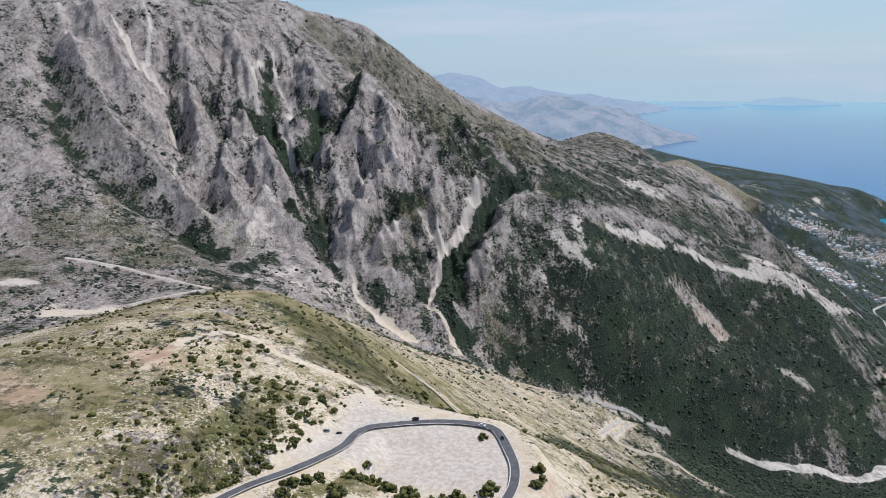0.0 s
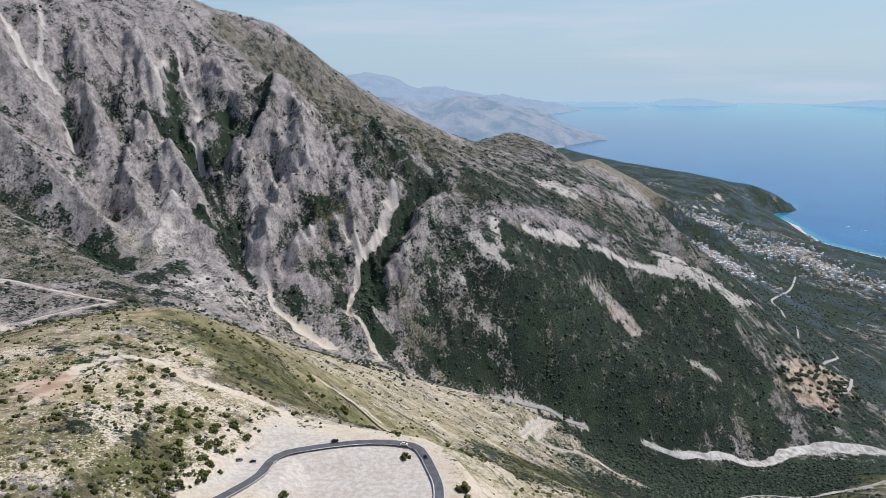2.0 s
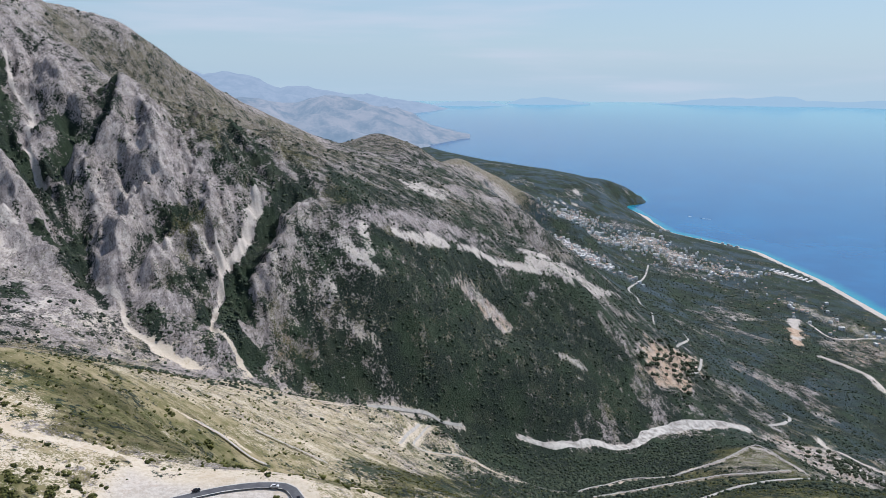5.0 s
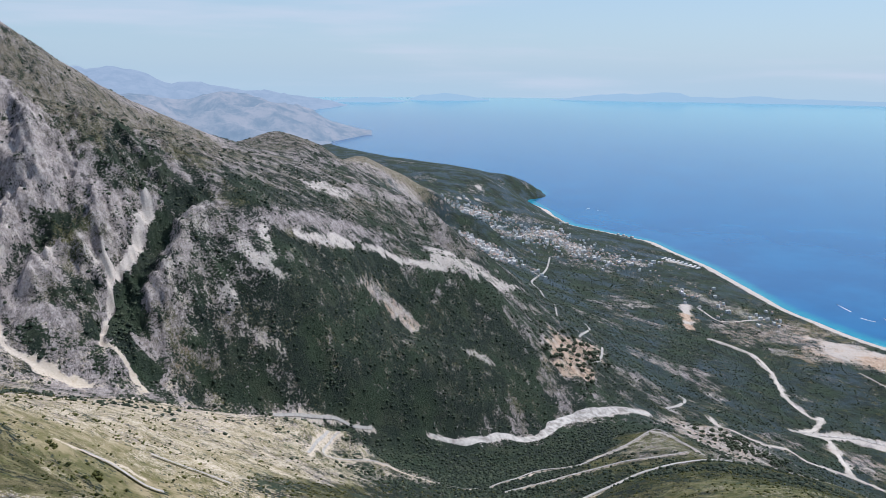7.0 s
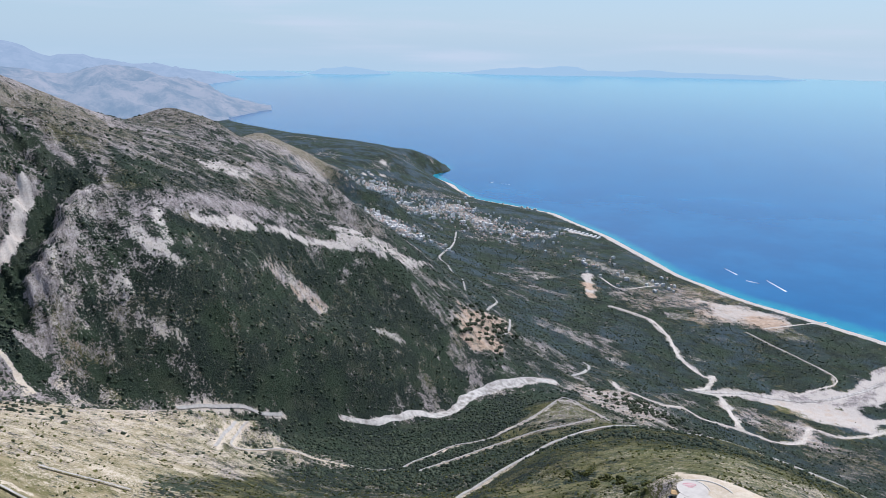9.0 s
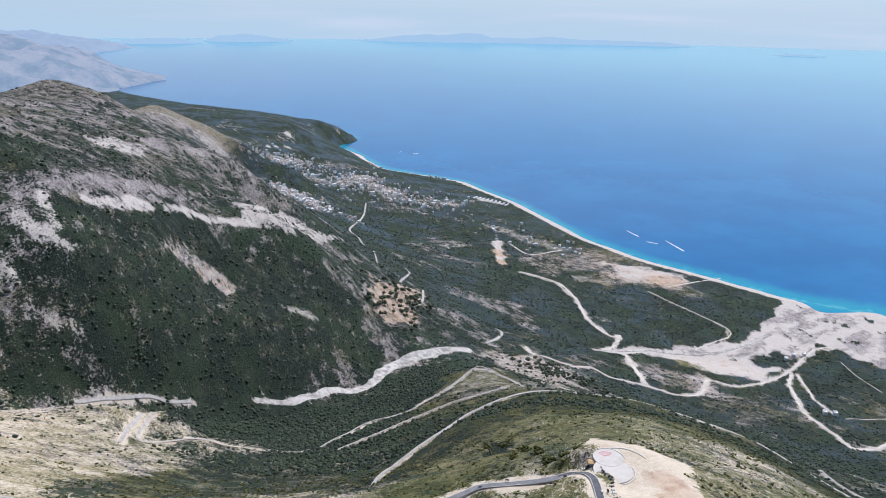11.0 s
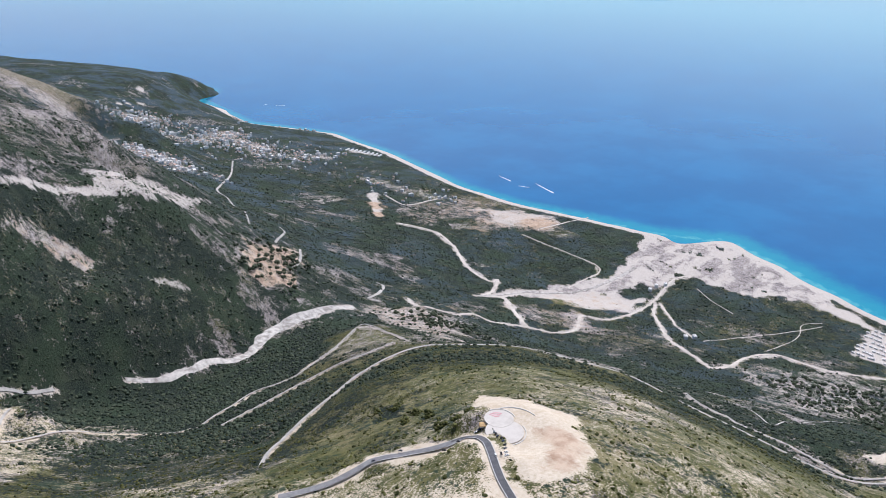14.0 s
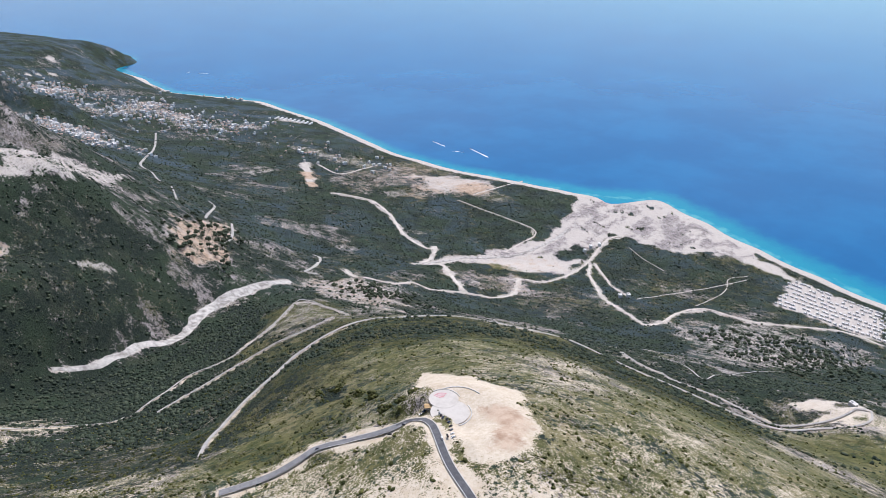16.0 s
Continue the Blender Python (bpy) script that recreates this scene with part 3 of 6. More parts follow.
COVER_VIEW = [
    (120, 75, 14, 0.32, 0.85, 0.45, 0.00), (100, 30, 16, 0.32, 0.70, 0.72, 0.00), (140, 45, 14, 0.34, 0.85, 0.45, 0.00), (70, 25, 12, 0.30, 0.62, 1.00, 0.00),
    (45, 40, 8, 0.24, 0.42, 1.00, 0.00), (40, 52, 8, 0.28, 0.51, 1.00, 0.00), (85, 10, 16, 0.24, 0.76, 0.68, 0.00), (150, 10, 20, 0.30, 0.86, 0.58, 0.00),
    (20, 20, 20, 0.20, 0.57, 0.78, 0.00), (185, 15, 8, 0.20, 0.30, 0.70, 0.00), (0, -100, 150, 0.30, 0.50, 0.30, 0.00),
]
COVER = COVER_RANGE + COVER_FLANK + COVER_PLAIN + COVER_BEND + COVER_VALLEY + COVER_VIEW


# Patches with an outline of their own: woods, scars of scree, bare pads.
BROWN_SHOULDER = [(-89.0, 333.8), (-70.7, 340.0), (-48.9, 368.4), (2.2, 436.1), (27.1, 451.0), (35.2, 304.1), (13.4, 255.3), (1.3, 265.6), (-18.6, 251.4), (-38.2, 267.8), (-62.1, 295.1), (-79.0, 301.9)]
FOOT_SLOPE = [(-119.8, 189.1), (-114.9, 195.9), (-98.5, 192.3), (-82.3, 184.4), (-61.0, 158.5), (-67.5, 152.3), (-88.2, 153.9), (-101.2, 155.0)]
PALE_FOOT = [(-61.0, 158.5), (-53.1, 181.7), (-43.5, 191.7), (-35.5, 181.8), (-32.0, 177.8), (-40.9, 165.9), (-51.7, 166.2)]
WOOD_WEST = [(-135.6, 222.0), (-126.0, 218.5), (-118.5, 220.0), (-112.2, 215.8), (-98.6, 209.5), (-89.3, 209.6), (-89.6, 196.1), (-102.7, 200.6), (-114.3, 202.2), (-123.1, 208.4), (-130.2, 209.6)]
WOOD_CLEFT = [(-86.6, 189.3), (-77.4, 192.6), (-68.7, 185.1), (-61.2, 164.5), (-66.8, 163.6), (-80.4, 176.8)]
WOOD_FOOT = [(-62.7, 171.8), (-60.8, 186.9), (-54.5, 186.9), (-54.2, 180.2), (-57.4, 168.9), (-57.4, 156.2)]
WOOD_TWIN = [(-84.8, 265.7), (-83.8, 276.1), (-78.9, 265.6), (-76.0, 247.0), (-79.9, 250.9)]
WOOD_BAND = [(-91.7, 242.5), (-82.0, 250.8), (-71.9, 240.5), (-62.8, 229.7), (-65.4, 225.1), (-78.8, 239.3)]
WOOD_STRIPE = [(-68.7, 255.0), (-64.0, 260.3), (-59.3, 258.9), (-55.5, 230.6), (-59.0, 227.8), (-64.0, 234.7)]
WOOD_TOP = [(-59.9, 259.5), (-55.4, 282.1), (-43.1, 266.6), (-37.2, 250.7), (-44.3, 248.0), (-52.9, 240.7), (-54.9, 233.7)]
WOOD_CLAW = [(-65.2, 210.1), (-59.1, 206.9), (-54.0, 204.7), (-56.6, 201.2), (-62.2, 205.9)]
WOOD_RIB = [(-100.7, 194.3), (-94.8, 195.4), (-92.2, 191.8), (-95.1, 191.2)]
WOOD_CREST = [(-20.4, 278.8), (-6.1, 269.8), (-0.8, 245.9), (-6.4, 236.8), (-12.2, 240.7), (-16.2, 251.9)]
WOOD_SADDLE = [(-6.7, 249.6), (7.2, 251.0), (11.0, 246.2), (1.1, 231.7), (-0.8, 227.2), (-4.5, 227.0), (-0.8, 234.7)]
GREEN_WEDGE = [(-31.3, 228.8), (-16.3, 215.2), (-17.6, 211.5), (-12.7, 209.6), (-15.6, 201.9), (-25.9, 206.9), (-32.2, 220.2)]
GREEN_WEDGE_LOW = [(-31.0, 194.0), (-25.8, 204.9), (-17.3, 202.3), (-16.9, 195.5), (-24.2, 188.9), (-31.9, 188.3)]
WOOD_GORGE = [(-36.7, 190.7), (-30.0, 185.4), (-25.5, 178.7), (-28.8, 175.8), (-34.1, 182.4)]
DARK_CLIFF = [(-13.8, 203.9), (-7.0, 219.3), (-0.5, 224.1), (1.2, 197.3), (-12.2, 195.8), (-15.0, 195.4)]
WOOD_UNDER_CLIFF = [(-14.5, 193.5), (-5.7, 195.7), (0.8, 193.8), (-4.0, 188.5), (-8.4, 179.9), (-14.9, 187.7)]
FLANK_WOOD = [(33.7, 221.7), (44.0, 229.2), (66.4, 244.2), (95.6, 255.0), (111.4, 249.1), (133.4, 249.4), (116.0, 214.6), (71.9, 200.9), (45.8, 192.6), (12.8, 182.1), (8.2, 188.1), (17.7, 199.5), (30.8, 206.0)]
FLANK_WOOD_LOW = [(8.1, 189.6), (29.5, 192.0), (55.3, 201.9), (73.8, 206.4), (71.9, 200.9), (45.8, 192.6), (9.9, 180.9)]
FLANK_WOOD_WEST = [(-21.2, 187.6), (-13.8, 196.1), (-9.8, 185.8), (-2.0, 183.4), (-1.8, 175.9), (-8.7, 174.2), (-12.4, 182.1), (-19.8, 182.3)]
ROCK_DOME_AREA = [(-3.7, 226.4), (5.8, 235.8), (16.6, 237.7), (26.6, 226.1), (26.4, 208.2), (18.5, 199.8), (10.0, 193.7), (2.4, 189.0), (-4.1, 193.0), (-7.3, 211.4)]
GREEN_BROW = [(0.7, 227.6), (8.0, 240.5), (17.0, 241.9), (32.5, 248.3), (47.9, 247.9), (30.2, 232.8), (14.8, 237.9), (5.7, 232.2)]
RIB_BROWN = [(-0.4, 195.5), (4.5, 195.9), (5.8, 187.6), (4.5, 179.9), (-0.5, 177.0), (-0.7, 187.6)]
CLIFF_FACE = [(36.9, 240.5), (51.6, 255.8), (72.5, 270.5), (72.3, 257.4), (49.7, 237.8), (36.9, 229.7)]
SCAR_A = [(26.0, 228.1), (30.0, 224.8), (30.6, 215.8), (29.8, 209.2), (33.2, 208.1), (28.0, 206.2), (23.1, 208.1), (17.4, 213.9), (20.9, 215.9), (26.5, 213.2), (26.6, 220.2)]
SCAR_B = [(12.7, 205.0), (16.2, 204.9), (17.5, 200.8), (14.7, 199.1), (12.6, 202.0)]
SCAR_LOW = [(16.0, 197.5), (21.1, 196.8), (25.9, 195.5), (30.3, 194.3), (26.5, 192.4), (21.3, 193.7), (15.9, 193.4)]
SCAR_BROWN = [(57.3, 227.9), (65.3, 235.2), (72.2, 237.6), (78.0, 238.3), (84.7, 235.9), (79.0, 230.4), (72.2, 228.7), (65.9, 228.3), (61.5, 228.2)]
SCAR_SPECKS = [(37.0, 215.6), (53.2, 228.4), (66.4, 237.0), (55.4, 225.7), (41.0, 215.1)]
SCAR_SPECKS_B = [(78.4, 251.8), (94.4, 258.1), (105.5, 255.9), (143.7, 292.0), (106.3, 251.6), (86.9, 250.2)]
BAND_A = [(38.3, 229.8), (45.0, 233.5), (57.3, 245.0), (62.9, 244.6), (57.2, 236.6), (46.0, 229.8), (38.4, 226.5)]
BAND_B = [(65.0, 249.3), (75.4, 256.8), (85.4, 259.3), (98.4, 262.6), (106.0, 260.7), (101.8, 257.4), (89.5, 257.6), (76.5, 252.9), (65.8, 245.9)]
BAND_C = [(99.0, 274.3), (108.4, 275.7), (136.4, 317.1), (145.0, 315.5), (151.9, 312.2), (173.0, 323.2), (153.8, 303.2), (115.9, 257.0), (105.6, 257.3), (97.8, 261.0), (99.1, 267.1)]
SCAR_TOP = [(52.4, 290.5), (66.2, 315.8), (70.4, 305.6), (82.6, 313.0), (74.6, 294.5), (60.0, 285.0), (55.4, 284.9)]
VALLEY_WOOD = [(36.2, 156.9), (68.8, 194.5), (80.0, 194.6), (111.2, 194.5), (136.4, 212.2), (164.4, 213.6), (159.6, 200.5), (117.0, 164.0), (89.5, 157.4), (68.6, 149.7), (62.7, 157.7), (62.7, 178.5), (32.5, 148.1)]
PALE_APRON = [(22.5, 181.9), (42.0, 188.3), (34.8, 153.7), (29.6, 145.7), (35.5, 145.6), (61.8, 175.9), (58.2, 143.3), (44.3, 138.2), (31.5, 139.2), (15.4, 128.5)]
TERRACE_BARE = [(135.0, 169.1), (138.1, 163.2), (129.2, 139.7), (118.5, 145.1), (111.3, 150.9), (123.9, 162.0)]
NEAR_SCRUB = [(12.7, 102.1), (29.9, 132.5), (47.8, 134.0), (62.9, 137.7), (85.5, 125.2), (69.1, 111.7), (51.4, 92.6), (12.6, 91.1)]
ORCHARD_AREA = [(142.1, 252.3), (168.6, 281.1), (202.3, 293.0), (186.3, 268.1), (170.5, 255.2), (173.1, 247.5), (163.8, 239.7), (148.1, 237.0), (135.0, 241.0)]
GROVE_AREA = [(177.1, 218.2), (206.5, 228.7), (226.6, 233.9), (207.6, 187.5), (186.3, 163.3), (160.4, 151.5), (148.3, 155.7), (172.2, 198.5)]
BROWN_NORTH = [(363.8, 407.8), (425.5, 381.6), (442.7, 347.5), (464.7, 291.8), (405.8, 297.0), (392.9, 313.1), (391.6, 339.6), (347.2, 355.7)]
SHORE_CUT = [(419.2, 345.9), (448.4, 337.4), (457.7, 302.8), (444.6, 294.0), (412.3, 307.1), (404.7, 317.2)]
BROWN_SOUTH = [(291.8, 183.4), (311.4, 155.8), (320.3, 130.4), (381.2, 113.7), (408.7, 111.2), (357.7, 116.9), (306.1, 124.4), (278.0, 144.3), (268.0, 168.3)]
VIEW_STONES = [(76.9, 88.9), (86.7, 84.7), (96.4, 73.4), (86.8, 56.0), (76.2, 43.2), (66.0, 42.2), (66.2, 47.4), (69.9, 56.0), (70.7, 66.8), (65.3, 72.5), (65.3, 82.0)]
VIEW_FRONT = [(48.0, 70.9), (51.5, 60.9), (49.4, 51.0), (45.6, 44.6), (43.6, 41.3), (37.7, 63.3)]
VIEW_EAST = [(57.6, 40.5), (71.9, 40.6), (85.1, 34.9), (93.6, 25.3), (79.3, 17.2), (46.2, 37.3), (52.3, 37.5)]
VIEW_GREEN = [(109.2, 118.3), (125.2, 100.4), (133.8, 80.5), (180.5, 77.7), (169.3, 42.8), (123.0, 29.4), (99.2, 38.7), (95.2, 56.3), (98.0, 73.2), (89.3, 87.0), (76.9, 88.9), (65.6, 87.6), (52.1, 86.5), (51.6, 91.7), (72.8, 104.2), (101.6, 121.9)]
VIEW_DARK = [(67.0, 83.7), (68.0, 79.7), (62.8, 73.2), (62.1, 77.2)]
SOUTH_HILL = [(187.6, 56.4), (219.3, 53.5), (290.2, 19.4), (225.2, 20.8), (197.5, 28.6), (184.1, 33.5), (169.7, 35.6), (177.2, 44.7)]
SOUTH_CUT = [(182.8, 33.5), (191.1, 27.9), (194.9, 22.7), (186.3, 23.3), (182.0, 27.7)]
SOUTH_YARD = [(174.8, 27.6), (181.0, 25.0), (190.2, 20.0), (214.5, 16.5), (190.7, 13.8), (180.3, 18.8), (176.4, 24.2)]
CREST_GREEN = [(-24.2, 74.4), (-19.0, 73.6), (-11.1, 79.3), (-2.4, 52.8), (-6.3, 55.1), (-13.2, 60.4), (-19.6, 63.8), (-24.9, 67.4)]
CREST_PALE = [(-18.5, 82.9), (-14.4, 165.3), (18.2, 153.9), (32.0, 156.2), (41.9, 152.1), (12.8, 106.6), (-0.2, 90.1), (-9.0, 85.3)]
HILL_PALE = [(-25.7, 55.4), (-22.0, 57.4), (-17.6, 56.0), (-11.0, 56.6), (-11.7, 50.9), (-15.9, 50.0), (-19.4, 50.1), (-23.7, 50.8)]
LOWER_SHELF = [(2.9, 48.0), (6.5, 53.5), (4.6, 43.4), (2.6, 43.2)]
FAN_RING = [(289.4, 240.1), (320.0, 228.7), (356.7, 223.3), (378.0, 212.3), (413.0, 218.3), (442.8, 226.4), (474.0, 235.3), (489.5, 231.1), (507.7, 194.2), (506.9, 177.6), (489.8, 152.1), (477.2, 126.6), (461.9, 100.9), (443.7, 97.8), (432.7, 122.2), (420.5, 140.4), (423.1, 161.9), (427.5, 178.4), (415.0, 186.7), (377.2, 181.4), (343.3, 175.9), (326.2, 190.8), (325.3, 216.4), (309.1, 228.7)]
FAN_GREY = [(459.2, 183.3), (484.0, 164.9), (481.5, 145.6), (457.2, 126.3), (426.7, 139.4), (429.0, 162.7), (438.3, 178.8)]
FAN_ISLET = [(364.6, 198.5), (390.8, 194.9), (389.1, 182.8), (374.7, 179.0), (361.2, 186.2)]
FAN_WORKS = [(322.1, 222.1), (356.3, 209.0), (357.5, 187.0), (345.2, 176.9), (327.1, 191.4), (314.5, 209.2)]
VIEW_BARE = [(60.6, 60.0), (68.4, 64.1), (67.6, 58.7), (63.6, 51.1), (64.3, 47.6), (58.6, 42.9), (54.8, 39.7), (51.7, 39.6), (49.8, 40.8), (49.1, 43.2), (50.1, 45.3), (53.3, 48.4), (55.5, 51.3)]
VIEW_OCHRE = [(56.9, 47.0), (59.1, 45.4), (57.1, 42.5), (54.1, 39.9), (51.6, 40.4), (51.0, 42.3)]
SHELF_BARE = [(-13.6, 42.4), (-12.6, 47.1), (-11.6, 50.0), (-10.7, 55.2), (-8.1, 53.5), (-4.6, 51.9), (-1.0, 52.2), (1.9, 48.8), (2.3, 43.9), (1.4, 41.7), (-6.6, 43.0), (-9.3, 43.1), (-11.9, 44.0)]
BEND_SCRUB = [(-19.5, 47.8), (-17.6, 56.0), (-13.5, 52.6), (-13.6, 47.9), (-14.0, 43.1), (-14.0, 40.5), (-17.9, 37.0), (-19.2, 40.4)]
BEND_INNER = [(-12.4, 38.3), (-11.9, 41.2), (-9.3, 43.0), (-8.2, 43.2), (-6.1, 42.2), (-2.4, 43.2), (0.7, 44.5), (0.7, 41.7), (-11.7, 37.6)]
FLANK_OLIVE = [(-12.8, 73.7), (-7.5, 85.2), (1.7, 51.4), (19.2, 117.2), (36.3, 130.2), (17.9, 85.3), (4.4, 51.2), (-0.1, 51.7), (-7.9, 74.1)]
UPPER_FLANK = [(19.0, 244.0), (44.9, 276.2), (84.3, 303.9), (118.5, 323.8), (140.8, 322.4), (97.0, 272.3), (70.8, 256.1), (46.0, 238.5), (26.6, 232.9)]
SOUTH_GROVE_AREA = [(293.6, 97.0), (340.0, 81.0), (348.9, 56.2), (361.3, 18.1), (339.4, 16.0), (271.3, 43.4), (235.7, 66.6)]
# ring, softness of its edge, scrub, grass, pale soil, red soil, strength
RANGE_PATCHES = [
    (BROWN_SHOULDER, 8, 0.4, 0.66, 0.1, 0.05, 0.85),
    (FOOT_SLOPE, 8, 0.38, 0.56, 0.28, 0.08, 0.8),
    (PALE_FOOT, 4, 0.36, 0.2, 0.55, 0, 0.8),
    (WOOD_WEST, 4, 0.62, 0.1, 0.1, 0, 0.8),
    (WOOD_CLEFT, 4, 0.74, 0.2, 0.1, 0, 0.9),
    (WOOD_FOOT, 3, 0.8, 0.2, 0.1, 0, 0.9),
    (WOOD_TWIN, 2.5, 0.82, 0.2, 0.05, 0, 0.9),
    (WOOD_BAND, 2.5, 0.82, 0.2, 0, 0, 0.92),
    (WOOD_STRIPE, 3, 0.72, 0.1, 0.1, 0, 0.9),
    (WOOD_TOP, 3.5, 0.72, 0.2, 0.05, 0, 0.88),
    (WOOD_CLAW, 2, 0.85, 0.2, 0, 0, 0.92),
    (WOOD_RIB, 3, 0.7, 0.1, 0.1, 0, 0.8),
    (WOOD_CREST, 6, 0.7, 0.45, 0, 0, 0.88),
    (WOOD_SADDLE, 4, 0.72, 0.4, 0, 0, 0.9),
    (GREEN_WEDGE, 4, 0.58, 0.75, 0.05, 0, 0.88),
    (GREEN_WEDGE_LOW, 3, 0.6, 0.5, 0.15, 0, 0.8),
    (WOOD_GORGE, 3, 0.8, 0.2, 0.1, 0, 0.9),
    (DARK_CLIFF, 3, 0.62, 0.1, 0, 0, 0.9),
    (WOOD_UNDER_CLIFF, 3, 0.84, 0.5, 0, 0, 0.9),
]
FLANK_PATCHES = [
    (FLANK_WOOD, 8, 0.7, 0.58, 0.3, 0.05, 0.9),
    (FLANK_WOOD_LOW, 6, 0.88, 0.4, 0.1, 0, 0.9),
    (FLANK_WOOD_WEST, 4, 0.86, 0.5, 0, 0, 0.85),
    (ROCK_DOME_AREA, 6, 0.58, 0.3, 0.32, 0, 0.9),
    (GREEN_BROW, 4, 0.64, 0.95, 0, 0, 0.88),
    (RIB_BROWN, 3, 0.42, 0.5, 0.15, 0.3, 0.85),
    (UPPER_FLANK, 8, 0.6, 0.5, 0.15, 0.05, 0.85),
    (CLIFF_FACE, 4, 0.4, 0, 0, 0, 0.9),
    (SCAR_A, 1.2, 0.32, 0.1, 0.76, 0, 0.9),
    (SCAR_B, 1.2, 0.34, 0.1, 0.8, 0, 0.85),
    (SCAR_LOW, 1.6, 0.34, 0.15, 0.78, 0, 0.85),
    (SCAR_BROWN, 1.6, 0.28, 0.15, 0.6, 0.45, 0.85),
    (SCAR_SPECKS, 3, 0.54, 0.2, 0.58, 0.1, 0.85),
    (SCAR_SPECKS_B, 4, 0.58, 0.2, 0.55, 0.1, 0.8),
    (BAND_A, 0.8, 0.2, 0.05, 0.78, 0, 0.95),
    (BAND_B, 0.9, 0.22, 0.05, 0.78, 0, 0.95),
    (BAND_C, 1.3, 0.36, 0.1, 0.72, 0.1, 0.9),
    (SCAR_TOP, 2.5, 0.36, 0.15, 0.72, 0, 0.85),
]
LOW_PATCHES = [
    (PALE_APRON, 4, 0.4, 0.5, 0.52, 0.05, 0.85),
    (VALLEY_WOOD, 4, 1, 0.5, 0, 0, 0.92),
    (TERRACE_BARE, 2, 0.22, 0.6, 0.5, 0.05, 0.9),
    (NEAR_SCRUB, 6, 0.62, 0.6, 0.35, 0, 0.85),
    (ORCHARD_AREA, 4, 0.34, 0.3, 0.7, 0.8, 0.85),
    (GROVE_AREA, 6, 0.36, 0.3, 0.6, 0.4, 0.85),
    (BROWN_NORTH, 14, 0.46, 0.3, 0.42, 0.5, 0.8),
    (RESORT_CORNERS, 2, 0.12, 0.1, 1.0, 0.05, 0.95),
    (SOUTH_GROVE_AREA, 6, 0.5, 0.3, 0.5, 0.15, 0.85),
    (SHORE_CUT, 3, 0.3, 0.1, 0.72, 0.35, 0.9),
    (BROWN_SOUTH, 12, 0.5, 0.5, 0.2, 0.25, 0.7),
]
HILL_PATCHES = [
    (VIEW_STONES, 6, 0.32, 0.7, 0.74, 0.06, 0.8),
    (VIEW_FRONT, 5, 0.3, 0.64, 0.8, 0.06, 0.8),
    (VIEW_EAST, 7, 0.34, 0.74, 0.74, 0.06, 0.8),
    (VIEW_GREEN, 7, 0.56, 1.05, 0.2, 0, 0.88),
    (VIEW_DARK, 1.5, 0.95, 0.6, 0, 0, 0.9),
    (SOUTH_HILL, 5, 0.74, 0.95, 0.05, 0, 0.85),
    (SOUTH_CUT, 1.5, 0.02, 0, 1.3, 0.1, 0.95),
    (SOUTH_YARD, 2, 0.05, 0, 1.2, 0.05, 0.9),
    (CREST_GREEN, 4, 0.36, 1.05, 0.3, 0, 0.88),
    (CREST_PALE, 6, 0.3, 0.52, 0.62, 0.1, 0.8),
    (HILL_PALE, 3, 0.22, 0.52, 0.72, 0.15, 0.8),
    (FLANK_OLIVE, 3, 0.42, 0.9, 0.35, 0, 0.8),
    (BEND_SCRUB, 2.5, 0.36, 0.92, 0.5, 0, 0.85),
    (BEND_INNER, 1, 0.3, 0.85, 0.6, 0, 0.85),
    (LOWER_SHELF, 3, 0.1, 0.25, 1.1, 0.35, 0.85),
]


# Bare stone, gravel and soil along runs: run, half width at its start and end, strength.
BARE = [
    (SCREE_HIGH, 0.6, 2.0, 0.9), (SCREE_HIGH_FOOT, 0.9, 1.2, 0.8), (SCREE_RIB, 0.5, 0.9, 0.7), (SCREE_TWIN, 0.5, 0.8, 0.9), (SCREE_TWIN_B, 0.6, 0.9, 0.8),
    (SCREE_FAN, 1.6, 0.5, 0.85), (SCREE_FAN_B, 0.5, 0.8, 0.8), (SCREE_ARM_B, 0.6, 0.9, 0.9), (SCREE_FAN_C, 0.45, 0.6, 0.9), (SCREE_VALLEY, 0.7, 1.7, 0.9), (SCREE_MOUTH_UP, 0.6, 0.6, 0.85),
    (SCREE_RIGHT, 1.1, 1.3, 0.5), (PASS_BARE, 2, 2.4, 0.9), (PASS_BARE_B, 1.5, 1.8, 0.8), (RIVERBED, 0.6, 1.6, 0.9), (LOWER_RIVER, 2.6, 6, 1), (RED_TRACK, 4, 3, 0.9),
    (QUARRY, 3, 3.6, 0.8), (QUARRY_B, 3, 3, 0.75), (SHORE_WORKS, 4, 4, 0.7), (WORKS, 6, 5, 0.8), (SOIL_NORTH, 10, 10, 0.35),
]
